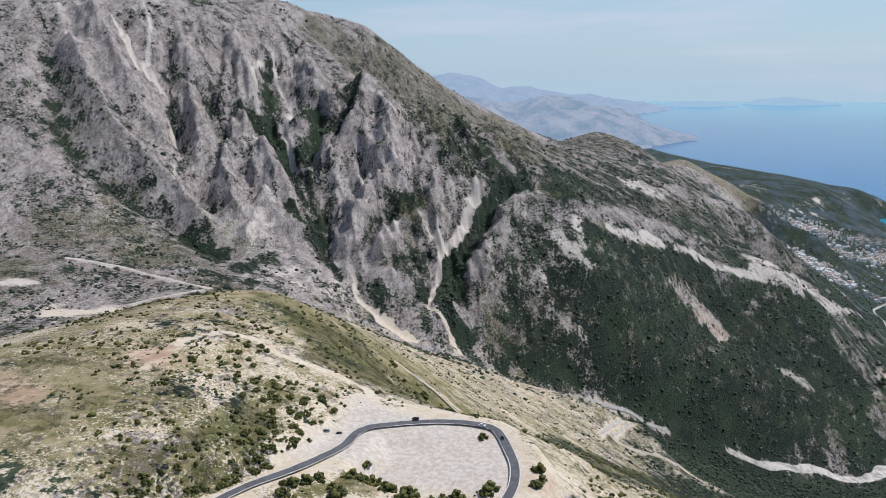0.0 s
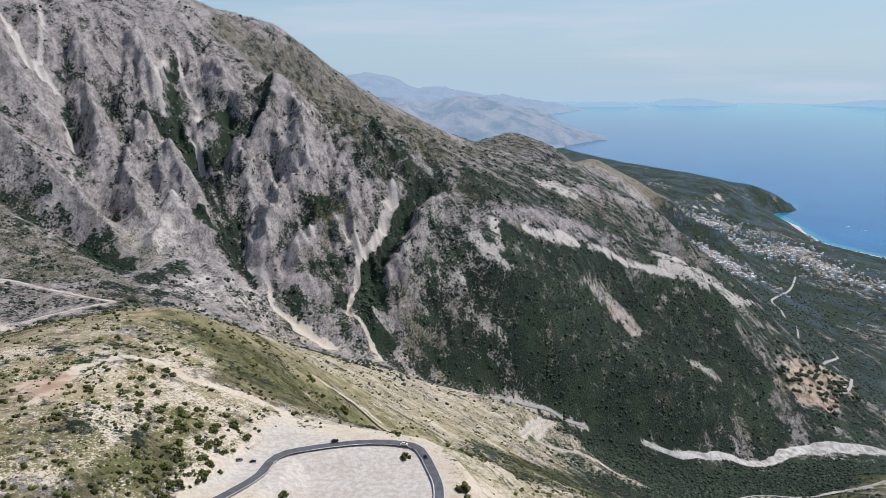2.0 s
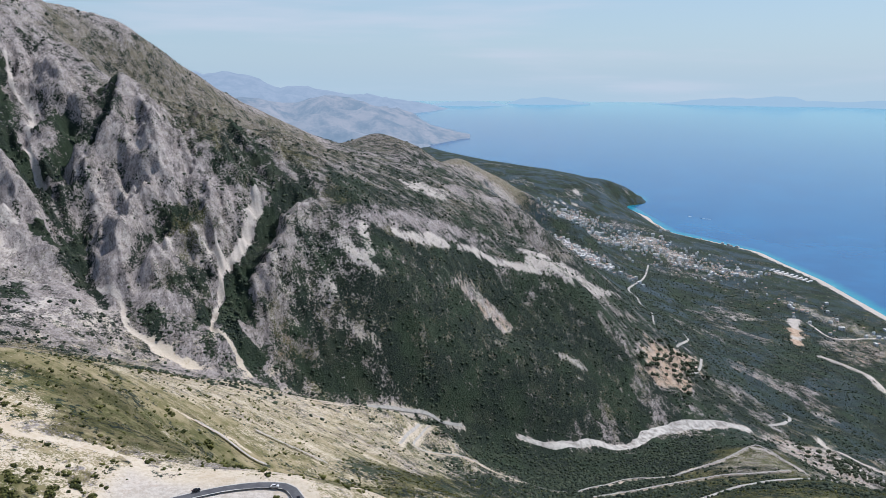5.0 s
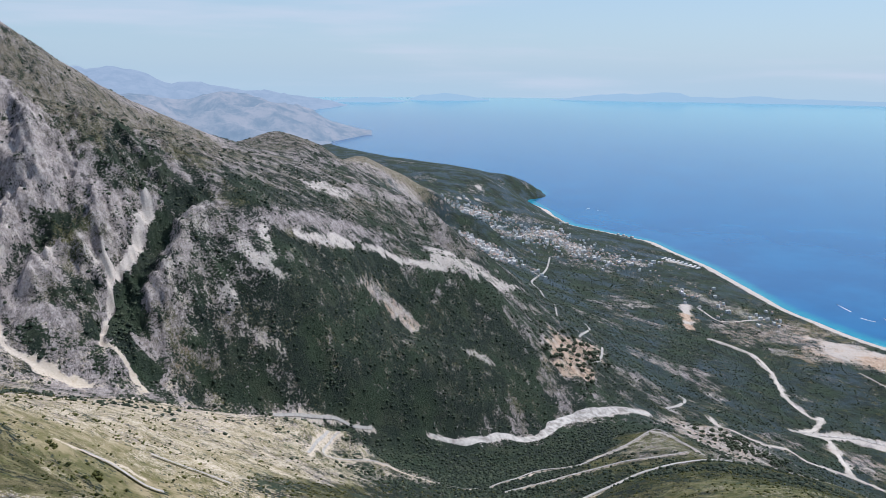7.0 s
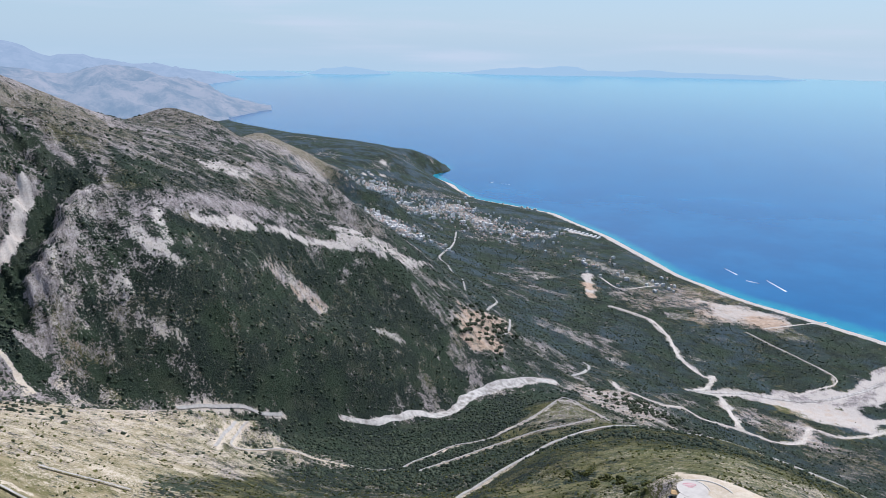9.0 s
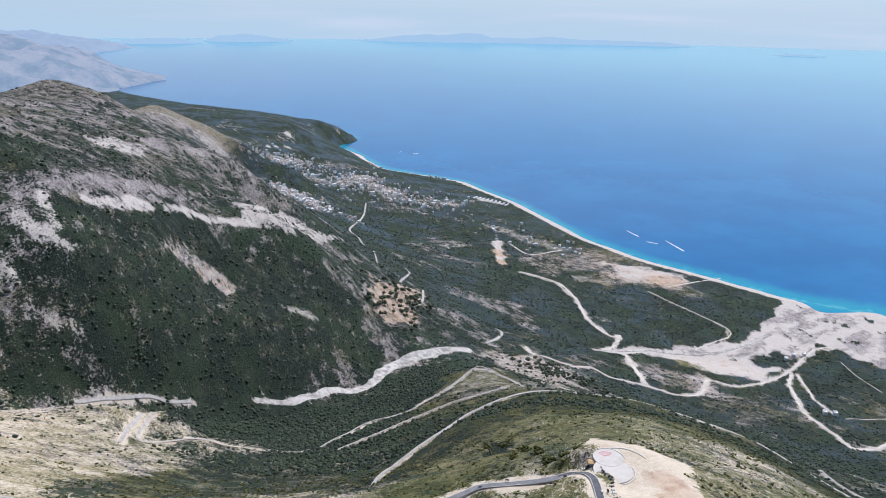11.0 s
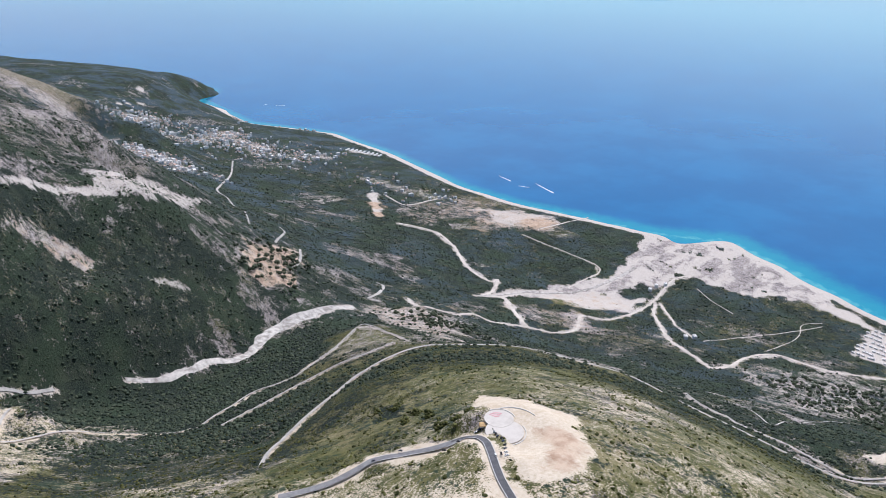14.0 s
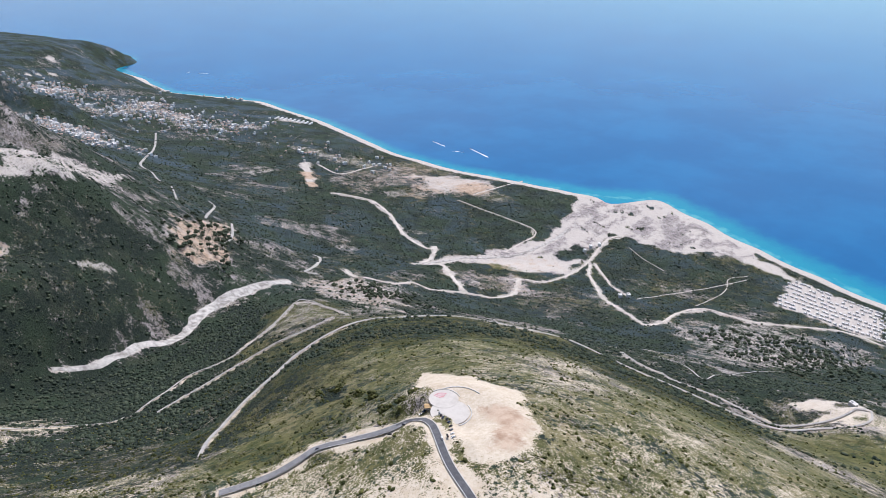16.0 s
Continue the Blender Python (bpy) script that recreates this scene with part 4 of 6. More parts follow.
BARE += [
    (VILLAGE_UPPER, 9, 7, 0.5), (VILLAGE_MID, 12, 12, 0.44), (VILLAGE_LOW, 12, 10, 0.44), (VILLAGE_EAST, 13, 11, 0.42), (VILLAGE_SHORE, 9, 8, 0.4), (TERRACED_CAMP, 6, 5, 0.8), 
    (MAIN_ROAD, 1.5, 1.5, 1), (VIEW_ROAD, 1.3, 0.9, 1), (CONTOUR_ROAD, 0.4, 0.6, 0.7), (CONTOUR_SOUTH, 0.6, 0.6, 0.7), (HILL_TRACK, 0.35, 0.5, 0.9), (HILL_TRACK_B, 0.3, 0.4, 0.8), (YARD, 2.5, 2.5, 0.6),
    (EAST_TRACK, 2.0, 2.0, .7), (CROSS_TRACK, 2.2, 2.2, .7), (VALLEY_TRACK, 1.7, 1.7, .75), (SOUTH_TRACK, 1.6, 1.6, .7), (SPUR_TRACK, 1.4, 1.4, .6), (SHORE_TRACK, 1.1, 1.1, .6), (FAN_SHORE, 5, 6, 1),
    (PASS_TRACK, 0.9, 0.9, 0.8), (PASS_TRACK_B, 0.9, 0.9, 0.8), (TERRACE_A, 0.5, 0.5, 0.7), (TERRACE_B, 0.5, 0.6, 0.7), (LOWER_HAIRPIN, 0.8, 0.8, 0.7), (LOWER_BENDS, 0.9, 0.9, 0.7), (APRON_TRACK, 0.6, 0.6, 0.7),
]


def within(x, y, ring):
    """How deep each point lies inside a ring of places (minus outside)."""
    odd = np.zeros(np.shape(x), bool)
    for (ax, ay), (bx, by) in zip(ring, ring[1:] + ring[:1]):
        odd ^= ((ay > y) != (by > y)) & (x < (bx - ax) * (y - ay) / (by - ay + 1e-9) + ax)
    r, _ = near_line(x, y, ring + ring[:1])
    return np.where(odd, r, -r)


def cover(x, y, h):
    """Shares of scrub, grass, pale soil and red soil over the land."""
    shape = x.shape
    acc, total = np.zeros((4, x.size)), np.full(x.size, 1e-9)
    xr, yr, hr = x.ravel(), y.ravel(), h.ravel()
    wx, wy = xr + 8 * fbm(xr, yr, 30, 3, 61), yr + 8 * fbm(xr, yr, 30, 3, 62)
    for cx, cy, reach, *what in COVER:
        w = 1.0 / np.square(1e-3 + ((wx - cx) ** 2 + (wy - cy) ** 2) / reach ** 2)
        total += w
        for k in range(4):
            acc[k] += w * what[k]
    scrub, grass, pale, red = acc / total
    d = np.hypot(xr, yr)
    # patches of a few sizes
    pale = pale + 0.14 * smooth(120, 85, d) * smooth(-80, -55, xr)
    scrub = scrub - 0.24 * smooth(0.12, 0.32, fbm(xr, yr, 13, 4, 98)) * smooth(150, 190, d) * (1 - 0.7 * smooth(150, 230, xr))
    plain = smooth(150, 230, xr)
    scrub = scrub + plain * 0.20 * fbm(xr, yr, 70, 5, 78, 0.6) + 0.16 * fbm(xr, yr, 34, 4, 71) + 0.14 * fbm(xr, yr, 9, 3, 72)
    grass = grass + 0.5 * fbm(xr, yr, 22, 4, 73) + 0.15 * fbm(xr, yr, 5, 2, 74)
    pale = pale + 0.30 * fbm(xr, yr, 26, 4, 75) + 0.18 * fbm(xr, yr, 6, 3, 76)
    fields = plain * smooth(0.10, 0.30, fbm(xr, yr, 46, 4, 86)) * smooth(6, 14, hr)
    grass = grass + 0.35 * plain - 0.45 * fields
    scrub, pale, red = scrub - 0.20 * fields, pale + 0.26 * fields, red + 0.25 * fields * smooth(-0.1, 0.2, fbm(xr, yr, 80, 2, 87))
    red = red + 0.35 * red * fbm(xr, yr, 12, 3, 77)
    # the two humps of the coast: one dull, one fawn
    for form, reach, what in (("dark_hump", 40, (0.42, 0.62, 0.05, 0.10)), ("pale_hump", 27, (0.16, 0.80, 0.42, 0.16))):
        k = 0.85 * smooth(reach, reach * 0.4, near_line(wx, wy, FORMS[form][:3])[0])
        scrub, grass, pale, red = (v * (1 - k) + k * goal for v, goal in zip((scrub, grass, pale, red), what))
    shares = [scrub, grass, pale, red]
    for ring, soft, *what, strength in RANGE_PATCHES + FLANK_PATCHES + LOW_PATCHES + HILL_PATCHES:
        lo, hi = np.min(ring, 0) - 3 * soft, np.max(ring, 0) + 3 * soft
        m = (xr > lo[0]) & (xr < hi[0]) & (yr > lo[1]) & (yr < hi[1])
        if not m.any():
            continue
        qx, qy = xr[m], yr[m]
        edge = within(qx + 1.3 * soft * fbm(qx, qy, 5 * soft, 3, 64), qy + 1.3 * soft * fbm(qx, qy, 5 * soft, 3, 65), ring)
        k = strength * smooth(-0.4 * soft, 0.9 * soft, edge + 1.6 * soft * fbm(qx, qy, 2.2 * soft, 4, 66))
        ripple = 0.10 * fbm(qx, qy, 9, 3, 67)
        for share_of, goal in zip(shares, what):
            share_of[m] = share_of[m] * (1 - k) + (goal + ripple) * k
    scrub, grass, pale, red = shares
    wiggle = 2.0 * fbm(xr, yr, 6, 2, 79)
    for line, depth, width in GULLIES[:11] + [(GREEN_RAVINE, 4, 6)]:
        r = np.full(len(xr), 99.0)
        lo, hi = np.min(line, 0) - 22, np.max(line, 0) + 22
        m = (xr > lo[0]) & (xr < hi[0]) & (yr > lo[1]) & (yr < hi[1])
        r[m] = near_line(xr[m], yr[m], line)[0]
        k = np.exp(-((r + wiggle) / (width * 0.55)) ** 2)
        scrub, pale = scrub + 0.26 * k, pale - 0.2 * k
    for line, height, width in RIBS:
        lo, hi = np.min(line, 0) - 16, np.max(line, 0) + 16
        m = (xr > lo[0]) & (xr < hi[0]) & (yr > lo[1]) & (yr < hi[1])
        k = np.exp(-((near_line(xr[m], yr[m], line)[0] + 0.7 * wiggle[m]) / (0.6 * width)) ** 2)
        scrub[m], pale[m] = scrub[m] - 0.20 * k, pale[m] + 0.09 * k
    r, _ = near_line(xr, yr, CLIFF_BAND)
    k = np.exp(-(r / 4.5) ** 2)
    scrub, grass, pale = scrub - 0.15 * k, grass - 0.6 * k, pale - 0.4 * k
    for line, w0, w1, strength in BARE:
        lo, hi = np.min(line, 0) - 4 * max(w0, w1), np.max(line, 0) + 4 * max(w0, w1)
        m = (xr > lo[0]) & (xr < hi[0]) & (yr > lo[1]) & (yr < hi[1])
        if not m.any():
            continue
        r, along = near_line(xr[m], yr[m], line)
        w = w0 + (w1 - w0) * along
        ragged = w * np.clip(1 + 1.5 * fbm(xr[m], yr[m], 3.0 * max(w0, w1), 4, 81), 0.05, 3)
        k = strength * smooth(ragged * 1.5, ragged * 0.4, r)
        pale[m] = pale[m] * (1 - k) + 1.1 * k
        scrub[m] *= 1 - k
        grass[m] *= 1 - 0.9 * k
    # the river's gravel fan at the shore: braided, with silted grey parts and an islet of scrub
    braid = fbm(xr + 10 * fbm(xr, yr, 40, 2, 57), 2.2 * yr, 26, 5, 88, 0.6)
    k = smooth(-3.0, 2.0, within(xr, yr, FAN_RING) + 7.0 * fbm(xr, yr, 14, 4, 84)) * smooth(0.50, 0.38, fbm(xr, yr, 11, 4, 58) + 0.3 * braid)
    pale, scrub, grass, red = pale * (1 - k) + (0.66 + 1.1 * braid) * k, scrub * (1 - k) + 0.10 * k, grass * (1 - k), red * (1 - k)
    k = smooth(-3.0, 3.0, within(xr, yr, FAN_GREY) + 7.0 * fbm(xr, yr, 20, 4, 89))
    pale, scrub = pale * (1 - k) + (0.30 + 1.2 * braid) * k, scrub + 0.05 * k
    k = smooth(-2.0, 3.0, within(xr, yr, FAN_ISLET) + 4.0 * fbm(xr, yr, 9, 3, 59))
    pale, scrub = pale * (1 - k), scrub * (1 - k) + 0.8 * k
    k = smooth(-3.0, 3.0, within(xr, yr, FAN_WORKS) + 5.0 * fbm(xr, yr, 9, 3, 60))
    pale, red, scrub = pale * (1 - k) + 1.3 * k, red + 0.3 * k, scrub * (1 - k)
    # the strand: a pale beach along the shore
    r, _ = near_line(xr, yr, COAST)
    k = smooth(11.0, 8.0, r + 1.5 * fbm(xr, yr, 12, 2, 83)) * smooth(-900, 30, yr) * smooth(930, 880, yr)
    pale, scrub, grass = pale * (1 - k) + 1.25 * k, scrub * (1 - k), grass * (1 - k)
    rag = 1.2 * fbm(xr, yr, 4, 3, 85)
    # trodden pads at the bend and the viewpoint
    for ring, soft in ((VIEW_BARE, 0.8), (SHELF_BARE, 0.9)):
        k = smooth(-soft, 0.6 * soft, within(xr, yr, ring) + 1.2 * rag)
        pale, scrub, grass = pale * (1 - k) + 1.6 * k, scrub * (1 - 0.95 * k), grass * (1 - k)
    red = red + 0.6 * smooth(-1.5, 1.5, within(xr, yr, VIEW_OCHRE) + 2.0 * rag)
    for (px, py), size, amount in ((RED_SLOPE[0], 5, .5), (RED_SLOPE[2], 4, .45), (RED_SLOPE[3], 3, .5), (RED_TRACK[1], 14, 1.2), (RED_TRACK[2], 12, 1.3), (SOIL_NORTH[1], 22, .4), (SOIL_NORTH[3], 22, .45)):
        red = red + amount * smooth(size, size * 0.3, np.hypot(xr - px, yr - py) + 1.6 * rag)
    return [np.clip(v, 0, 1.6).reshape(shape) for v in (scrub, grass, pale, red)]


# ---- materials ----
def material(name, roughness=0.9):
    m = bpy.data.materials.new(name)
    m.use_nodes = True
    nt = m.node_tree
    b = nt.nodes["Principled BSDF"]
    b.inputs["Roughness"].default_value = roughness
    b.inputs["Specular IOR Level"].default_value = 0.2
    return m, nt, b


def node(nt, kind, **values):
    n = nt.nodes.new(kind)
    for key, value in values.items():
        if key in n.inputs:
            n.inputs[key].default_value = value
        else:
            setattr(n, key, value)
    return n


def noise_of(nt, scale, detail=4.0, rough=0.6, coords=None):
    n = node(nt, "ShaderNodeTexNoise", Scale=scale, Detail=detail, Roughness=rough)
    if coords is None:
        coords = node(nt, "ShaderNodeNewGeometry").outputs["Position"]
    nt.links.new(coords, n.inputs["Vector"])
    return n.outputs["Fac"]


def sum_of(nt, op, a, b_, clamp=False):
    n = node(nt, "ShaderNodeMath", operation=op, use_clamp=clamp)
    for k, v in enumerate((a, b_)):
        if isinstance(v, (int, float)):
            n.inputs[k].default_value = v
        else:
            nt.links.new(v, n.inputs[k])
    return n.outputs[0]


def ramp(nt, fac, lo, hi):
    n = node(nt, "ShaderNodeMapRange", interpolation_type="SMOOTHSTEP")
    n.inputs["From Min"].default_value, n.inputs["From Max"].default_value = lo, hi
    nt.links.new(fac, n.inputs["Value"])
    return n.outputs["Result"]


def blend(nt, fac, a, b_):
    n = node(nt, "ShaderNodeMix", data_type="RGBA")
    if isinstance(fac, (int, float)):
        n.inputs[0].default_value = fac
    else:
        nt.links.new(fac, n.inputs[0])
    for k, v in ((6, a), (7, b_)):
        if isinstance(v, tuple):
            n.inputs[k].default_value = (*v, 1)
        else:
            nt.links.new(v, n.inputs[k])
    return n.outputs[2]


def bump(nt, b, height, strength, distance):
    n = node(nt, "ShaderNodeBump", Strength=strength, Distance=distance)
    nt.links.new(height, n.inputs["Height"])
    nt.links.new(n.outputs[0], b.inputs["Normal"])


def speckled(name, dark, light, scale, roughness=0.85, relief=0.0):
    """A material of two close shades in grains of two sizes."""
    m, nt, b = material(name, roughness)
    f = sum_of(nt, "ADD", sum_of(nt, "MULTIPLY", noise_of(nt, scale, 5), 0.65), sum_of(nt, "MULTIPLY", noise_of(nt, scale * 0.13, 3), 0.35))
    nt.links.new(blend(nt, ramp(nt, f, 0.36, 0.64), dark, light), b.inputs["Base Color"])
    if relief:
        bump(nt, b, f, 0.6, relief)
    return m


def plain(name, color, roughness=0.8, metal=0.0):
    m, nt, b = material(name, roughness)
    b.inputs["Base Color"].default_value = (*color, 1)
    b.inputs["Metallic"].default_value = metal
    return m


def attribute(nt, name):
    return node(nt, "ShaderNodeAttribute", attribute_name=name).outputs["Fac"]


def land_material():
    m, nt, b = material("limestone_land", 0.95)
    place = node(nt, "ShaderNodeNewGeometry").outputs["Position"]
    grit, fine, mid, big = noise_of(nt, 8.0, 3, 0.6), noise_of(nt, 2.6, 6, 0.7), noise_of(nt, 0.5, 6, 0.62), noise_of(nt, 0.06, 5, 0.55)
    # bedrock: pinkish grey limestone, streaked down the slope
    lay = node(nt, "ShaderNodeMapping")
    lay.inputs["Rotation"].default_value = (0, 0, radians(21))
    lay.inputs["Scale"].default_value = (1.0, 0.5, 0.5)
    nt.links.new(place, lay.inputs["Vector"])
    streak, ribs = noise_of(nt, 0.42, 9, 0.78, lay.outputs[0]), noise_of(nt, 1.7, 6, 0.78, lay.outputs[0])
    rock = blend(nt, ramp(nt, streak, 0.40, 0.56), (0.235, 0.205, 0.198), (0.46, 0.40, 0.372))
    rock = blend(nt, sum_of(nt, "MULTIPLY", ramp(nt, mid, 0.46, 0.62), 0.5), rock, (0.27, 0.228, 0.195))
    # crest highlights and crevice shade painted in, along the noise that bumps the rock
    rock = blend(nt, sum_of(nt, "MULTIPLY", ramp(nt, ribs, 0.53, 0.62), 0.85), rock, (0.60, 0.545, 0.51))
    rock = blend(nt, sum_of(nt, "MULTIPLY", ramp(nt, ribs, 0.46, 0.39), 0.55), rock, (0.080, 0.076, 0.080))
    rock = blend(nt, sum_of(nt, "MULTIPLY", ramp(nt, noise_of(nt, 1.1, 5, 0.8), 0.585, 0.63), 0.75), rock, (0.045, 0.052, 0.046))
    # pale warm soil on the near hills; grey limestone gravel and scree over the valley and at the shore
    stony = attribute(nt, "gravel")
    soil = blend(nt, ramp(nt, fine, 0.36, 0.64), (0.55, 0.458, 0.338), (0.635, 0.55, 0.435))
    soil = blend(nt, sum_of(nt, "MULTIPLY", ramp(nt, mid, 0.46, 0.66), 0.4), soil, (0.46, 0.345, 0.225))
    chips = blend(nt, ramp(nt, fine, 0.38, 0.62), (0.43, 0.378, 0.33), (0.585, 0.532, 0.475))
    chips = blend(nt, sum_of(nt, "MULTIPLY", ramp(nt, mid, 0.50, 0.68), 0.35), chips, (0.46, 0.37, 0.29))
    soil = blend(nt, stony, soil, chips)
    soil = blend(nt, sum_of(nt, "MULTIPLY", ramp(nt, grit, 0.60, 0.72), 0.28), soil, (0.22, 0.20, 0.16))
    # grass: lush, or bleached by the summer
    green = blend(nt, ramp(nt, mid, 0.40, 0.60), (0.124, 0.116, 0.042), (0.056, 0.066, 0.019))
    bleached = blend(nt, ramp(nt, mid, 0.40, 0.60), (0.36, 0.292, 0.175), (0.175, 0.152, 0.066))
    fawn = blend(nt, ramp(nt, mid, 0.40, 0.60), (0.255, 0.218, 0.155), (0.14, 0.126, 0.082))
    grass = blend(nt, attribute(nt, "dry"), green, blend(nt, stony, bleached, fawn))
    grass = blend(nt, sum_of(nt, "MULTIPLY", ramp(nt, fine, 0.54, 0.70), 0.4), grass, (0.215, 0.178, 0.098))
    red = blend(nt, ramp(nt, mid, 0.35, 0.65), (0.36, 0.24, 0.16), (0.55, 0.42, 0.31))
    # scrub: dark evergreen bushes, light and dark crowns
    scrub = blend(nt, ramp(nt, fine, 0.41, 0.62), (0.009, 0.016, 0.014), (0.038, 0.054, 0.036))
    scrub = blend(nt, sum_of(nt, "MULTIPLY", ramp(nt, big, 0.42, 0.62), 0.55), scrub, (0.044, 0.068, 0.034))
    scrub = blend(nt, sum_of(nt, "MULTIPLY", ramp(nt, noise_of(nt, 0.11, 7, 0.7), 0.50, 0.66), 0.45), scrub, (0.076, 0.084, 0.052))
    scrub = blend(nt, sum_of(nt, "MULTIPLY", ramp(nt, noise_of(nt, 1.9, 5, 0.75), 0.55, 0.65), 0.5), scrub, (0.080, 0.098, 0.054))
    # the olive share tints distant scrub blue-grey: air haze painted into its colour
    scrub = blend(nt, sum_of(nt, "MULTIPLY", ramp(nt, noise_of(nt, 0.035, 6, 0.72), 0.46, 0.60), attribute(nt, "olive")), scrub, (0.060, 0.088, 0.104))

    def mask(amount, noise, spread, sharp):
        level = sum_of(nt, "MULTIPLY_ADD", noise, spread)
        level.node.inputs[2].default_value = 0.5 - 0.5 * spread
        return sum_of(nt, "ADD", sum_of(nt, "MULTIPLY", sum_of(nt, "SUBTRACT", amount, level), sharp), 0.5, True)

    def mixed(parts, extra=None):
        total = extra
        for scale, weight, rough in parts:
            term = sum_of(nt, "MULTIPLY", noise_of(nt, scale, 5, rough), weight)
            total = term if total is None else sum_of(nt, "ADD", total, term)
        return total

    bushy = mixed(((1.5, 0.45, 0.72), (0.2, 0.3, 0.6)), sum_of(nt, "MULTIPLY", streak, 0.25))
    pale_share = mask(attribute(nt, "pale"), mixed(((1.7, 0.55, 0.72), (0.28, 0.45, 0.6))), 3.8, 6.0)
    color = blend(nt, pale_share, rock, soil)
    color = blend(nt, mask(attribute(nt, "grass"), mixed(((5.0, 0.6, 0.78), (1.3, 0.22, 0.7), (0.32, 0.18, 0.6))), 4.4, 9.0), color, grass)
    color = blend(nt, mask(attribute(nt, "red"), mixed(((1.7, 0.5, 0.7), (0.22, 0.5, 0.6))), 2.6, 2.2), color, red)
    bushes = mask(attribute(nt, "scrub"), bushy, 4.0, 12.0)
    color = blend(nt, bushes, color, scrub)
    nt.links.new(color, b.inputs["Base Color"])
    height = sum_of(nt, "ADD", sum_of(nt, "MULTIPLY", fine, 0.5), sum_of(nt, "ADD", sum_of(nt, "MULTIPLY", ribs, 0.4), sum_of(nt, "MULTIPLY", bushes, 0.3)))
    bump(nt, b, height, 0.9, 1.8)
    rough_share = sum_of(nt, "SUBTRACT", 0.8, sum_of(nt, "MULTIPLY", pale_share, 0.62))
    nt.links.new(rough_share, b.inputs["Normal"].links[0].from_node.inputs["Strength"])
    return m


def sea_material():
    m, nt, b = material("sea_water", 0.13)
    b.inputs["Specular IOR Level"].default_value = 0.6
    b.inputs["IOR"].default_value = 1.36
    depth = attribute(nt, "shallow")
    patches = noise_of(nt, 0.012, 4, 0.6)
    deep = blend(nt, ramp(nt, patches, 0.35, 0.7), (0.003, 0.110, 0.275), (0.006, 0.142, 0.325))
    # haze towards the horizon painted into the water colour, paler out from shore
    deep = blend(nt, attribute(nt, "sea_haze"), deep, (0.046, 0.315, 0.440))
    mott = sum_of(nt, "MULTIPLY", sum_of(nt, "SUBTRACT", noise_of(nt, 0.09, 4, 0.6), 0.5), 0.55)
    d = sum_of(nt, "ADD", depth, sum_of(nt, "MULTIPLY", mott, ramp(nt, depth, 0.02, 0.4)), True)
    color = blend(nt, ramp(nt, d, 0.10, 0.85), deep, (0.011, 0.25, 0.345))
    color = blend(nt, ramp(nt, d, 0.84, 1.0), color, (0.085, 0.38, 0.41))
    nt.links.new(color, b.inputs["Base Color"])
    waves = noise_of(nt, 0.55, 3, 0.6)
    bump(nt, b, waves, 0.02, 0.5)
    return m


land_mat, sea_mat = land_material(), sea_material()
asphalt_mat = speckled("asphalt", (0.085, 0.085, 0.09), (0.13, 0.128, 0.133), 2.2, 0.9)
faded_mat = speckled("sun_bleached_asphalt", (0.19, 0.187, 0.187), (0.27, 0.265, 0.26), 2.2, 0.9)
gravel_mat = speckled("pale_gravel_track", (0.44, 0.385, 0.325), (0.66, 0.60, 0.53), 0.9, 0.95)
stones_mat = speckled("white_river_stones", (0.25, 0.225, 0.20), (0.60, 0.56, 0.51), 0.6, 0.95, 0.3)
old_road_mat = speckled("worn_grey_road", (0.33, 0.31, 0.28), (0.50, 0.465, 0.42), 1.1, 0.95)


# ---- ground and sea ----
def grid_mesh(name, xs, ys, zs, keep, wrap):
    """A mesh over rows and columns of points; keep: which cells stay."""
    rows, cols = xs.shape
    index = np.arange(rows * cols).reshape(rows, cols)
    if wrap:
        index = np.concatenate([index, index[:, :1]], 1)
    a, b_, c_, d_ = index[:-1, :-1], index[1:, :-1], index[1:, 1:], index[:-1, 1:]
    faces = np.stack([a, b_, c_, d_], -1)[keep][:, ::-1]
    used = np.unique(faces)
    remap = np.full(rows * cols, -1)
    remap[used] = np.arange(len(used))
    faces = remap[faces]
    co = np.stack([xs.ravel(), ys.ravel(), zs.ravel()], -1)[used]
    me = bpy.data.meshes.new(name)
    me.vertices.add(len(co))
    me.vertices.foreach_set("co", co.ravel().astype(np.float32))
    me.loops.add(faces.size)
    me.loops.foreach_set("vertex_index", faces.ravel().astype(np.int32))
    me.polygons.add(len(faces))
    me.polygons.foreach_set("loop_start", np.arange(0, faces.size, 4, dtype=np.int32))
    me.polygons.foreach_set("use_smooth", np.ones(len(faces), dtype=bool))
    me.update()
    me.validate()
    return me, co


def share(me, name, values):
    me.attributes.new(name, "FLOAT", "POINT").data.foreach_set("value", np.ascontiguousarray(values, dtype=np.float32))


CENTRE = (4.0, 9.0)
az = np.radians(np.concatenate([np.arange(-52, 100, AZ_STEP), np.arange(100, 308, 2.6)]))
rr = [0.004, 2, 4, 6, 9, 12, 14.5, 17]
while rr[-1] < 4900:
    q = rr[-1]
    rr.append(q * (1 + (0.012 if q < 30 else 0.0065 if q < 130 else 0.0042 if q < 330 else 0.0065 if q < 700 else 0.012 if q < 1300 else 0.05) * R_STEP))
rr = np.array(rr)
RR, AZ = np.meshgrid(rr, az, indexing="ij")
GX, GY = CENTRE[0] + RR * np.sin(AZ), CENTRE[1] + RR * np.cos(AZ)
GZ = np.where(RR > 2300, -80.0, land(GX, GY))
over = GZ > -9
keep = over[:-1] | over[1:]
keep = keep | np.roll(keep, -1, 1)
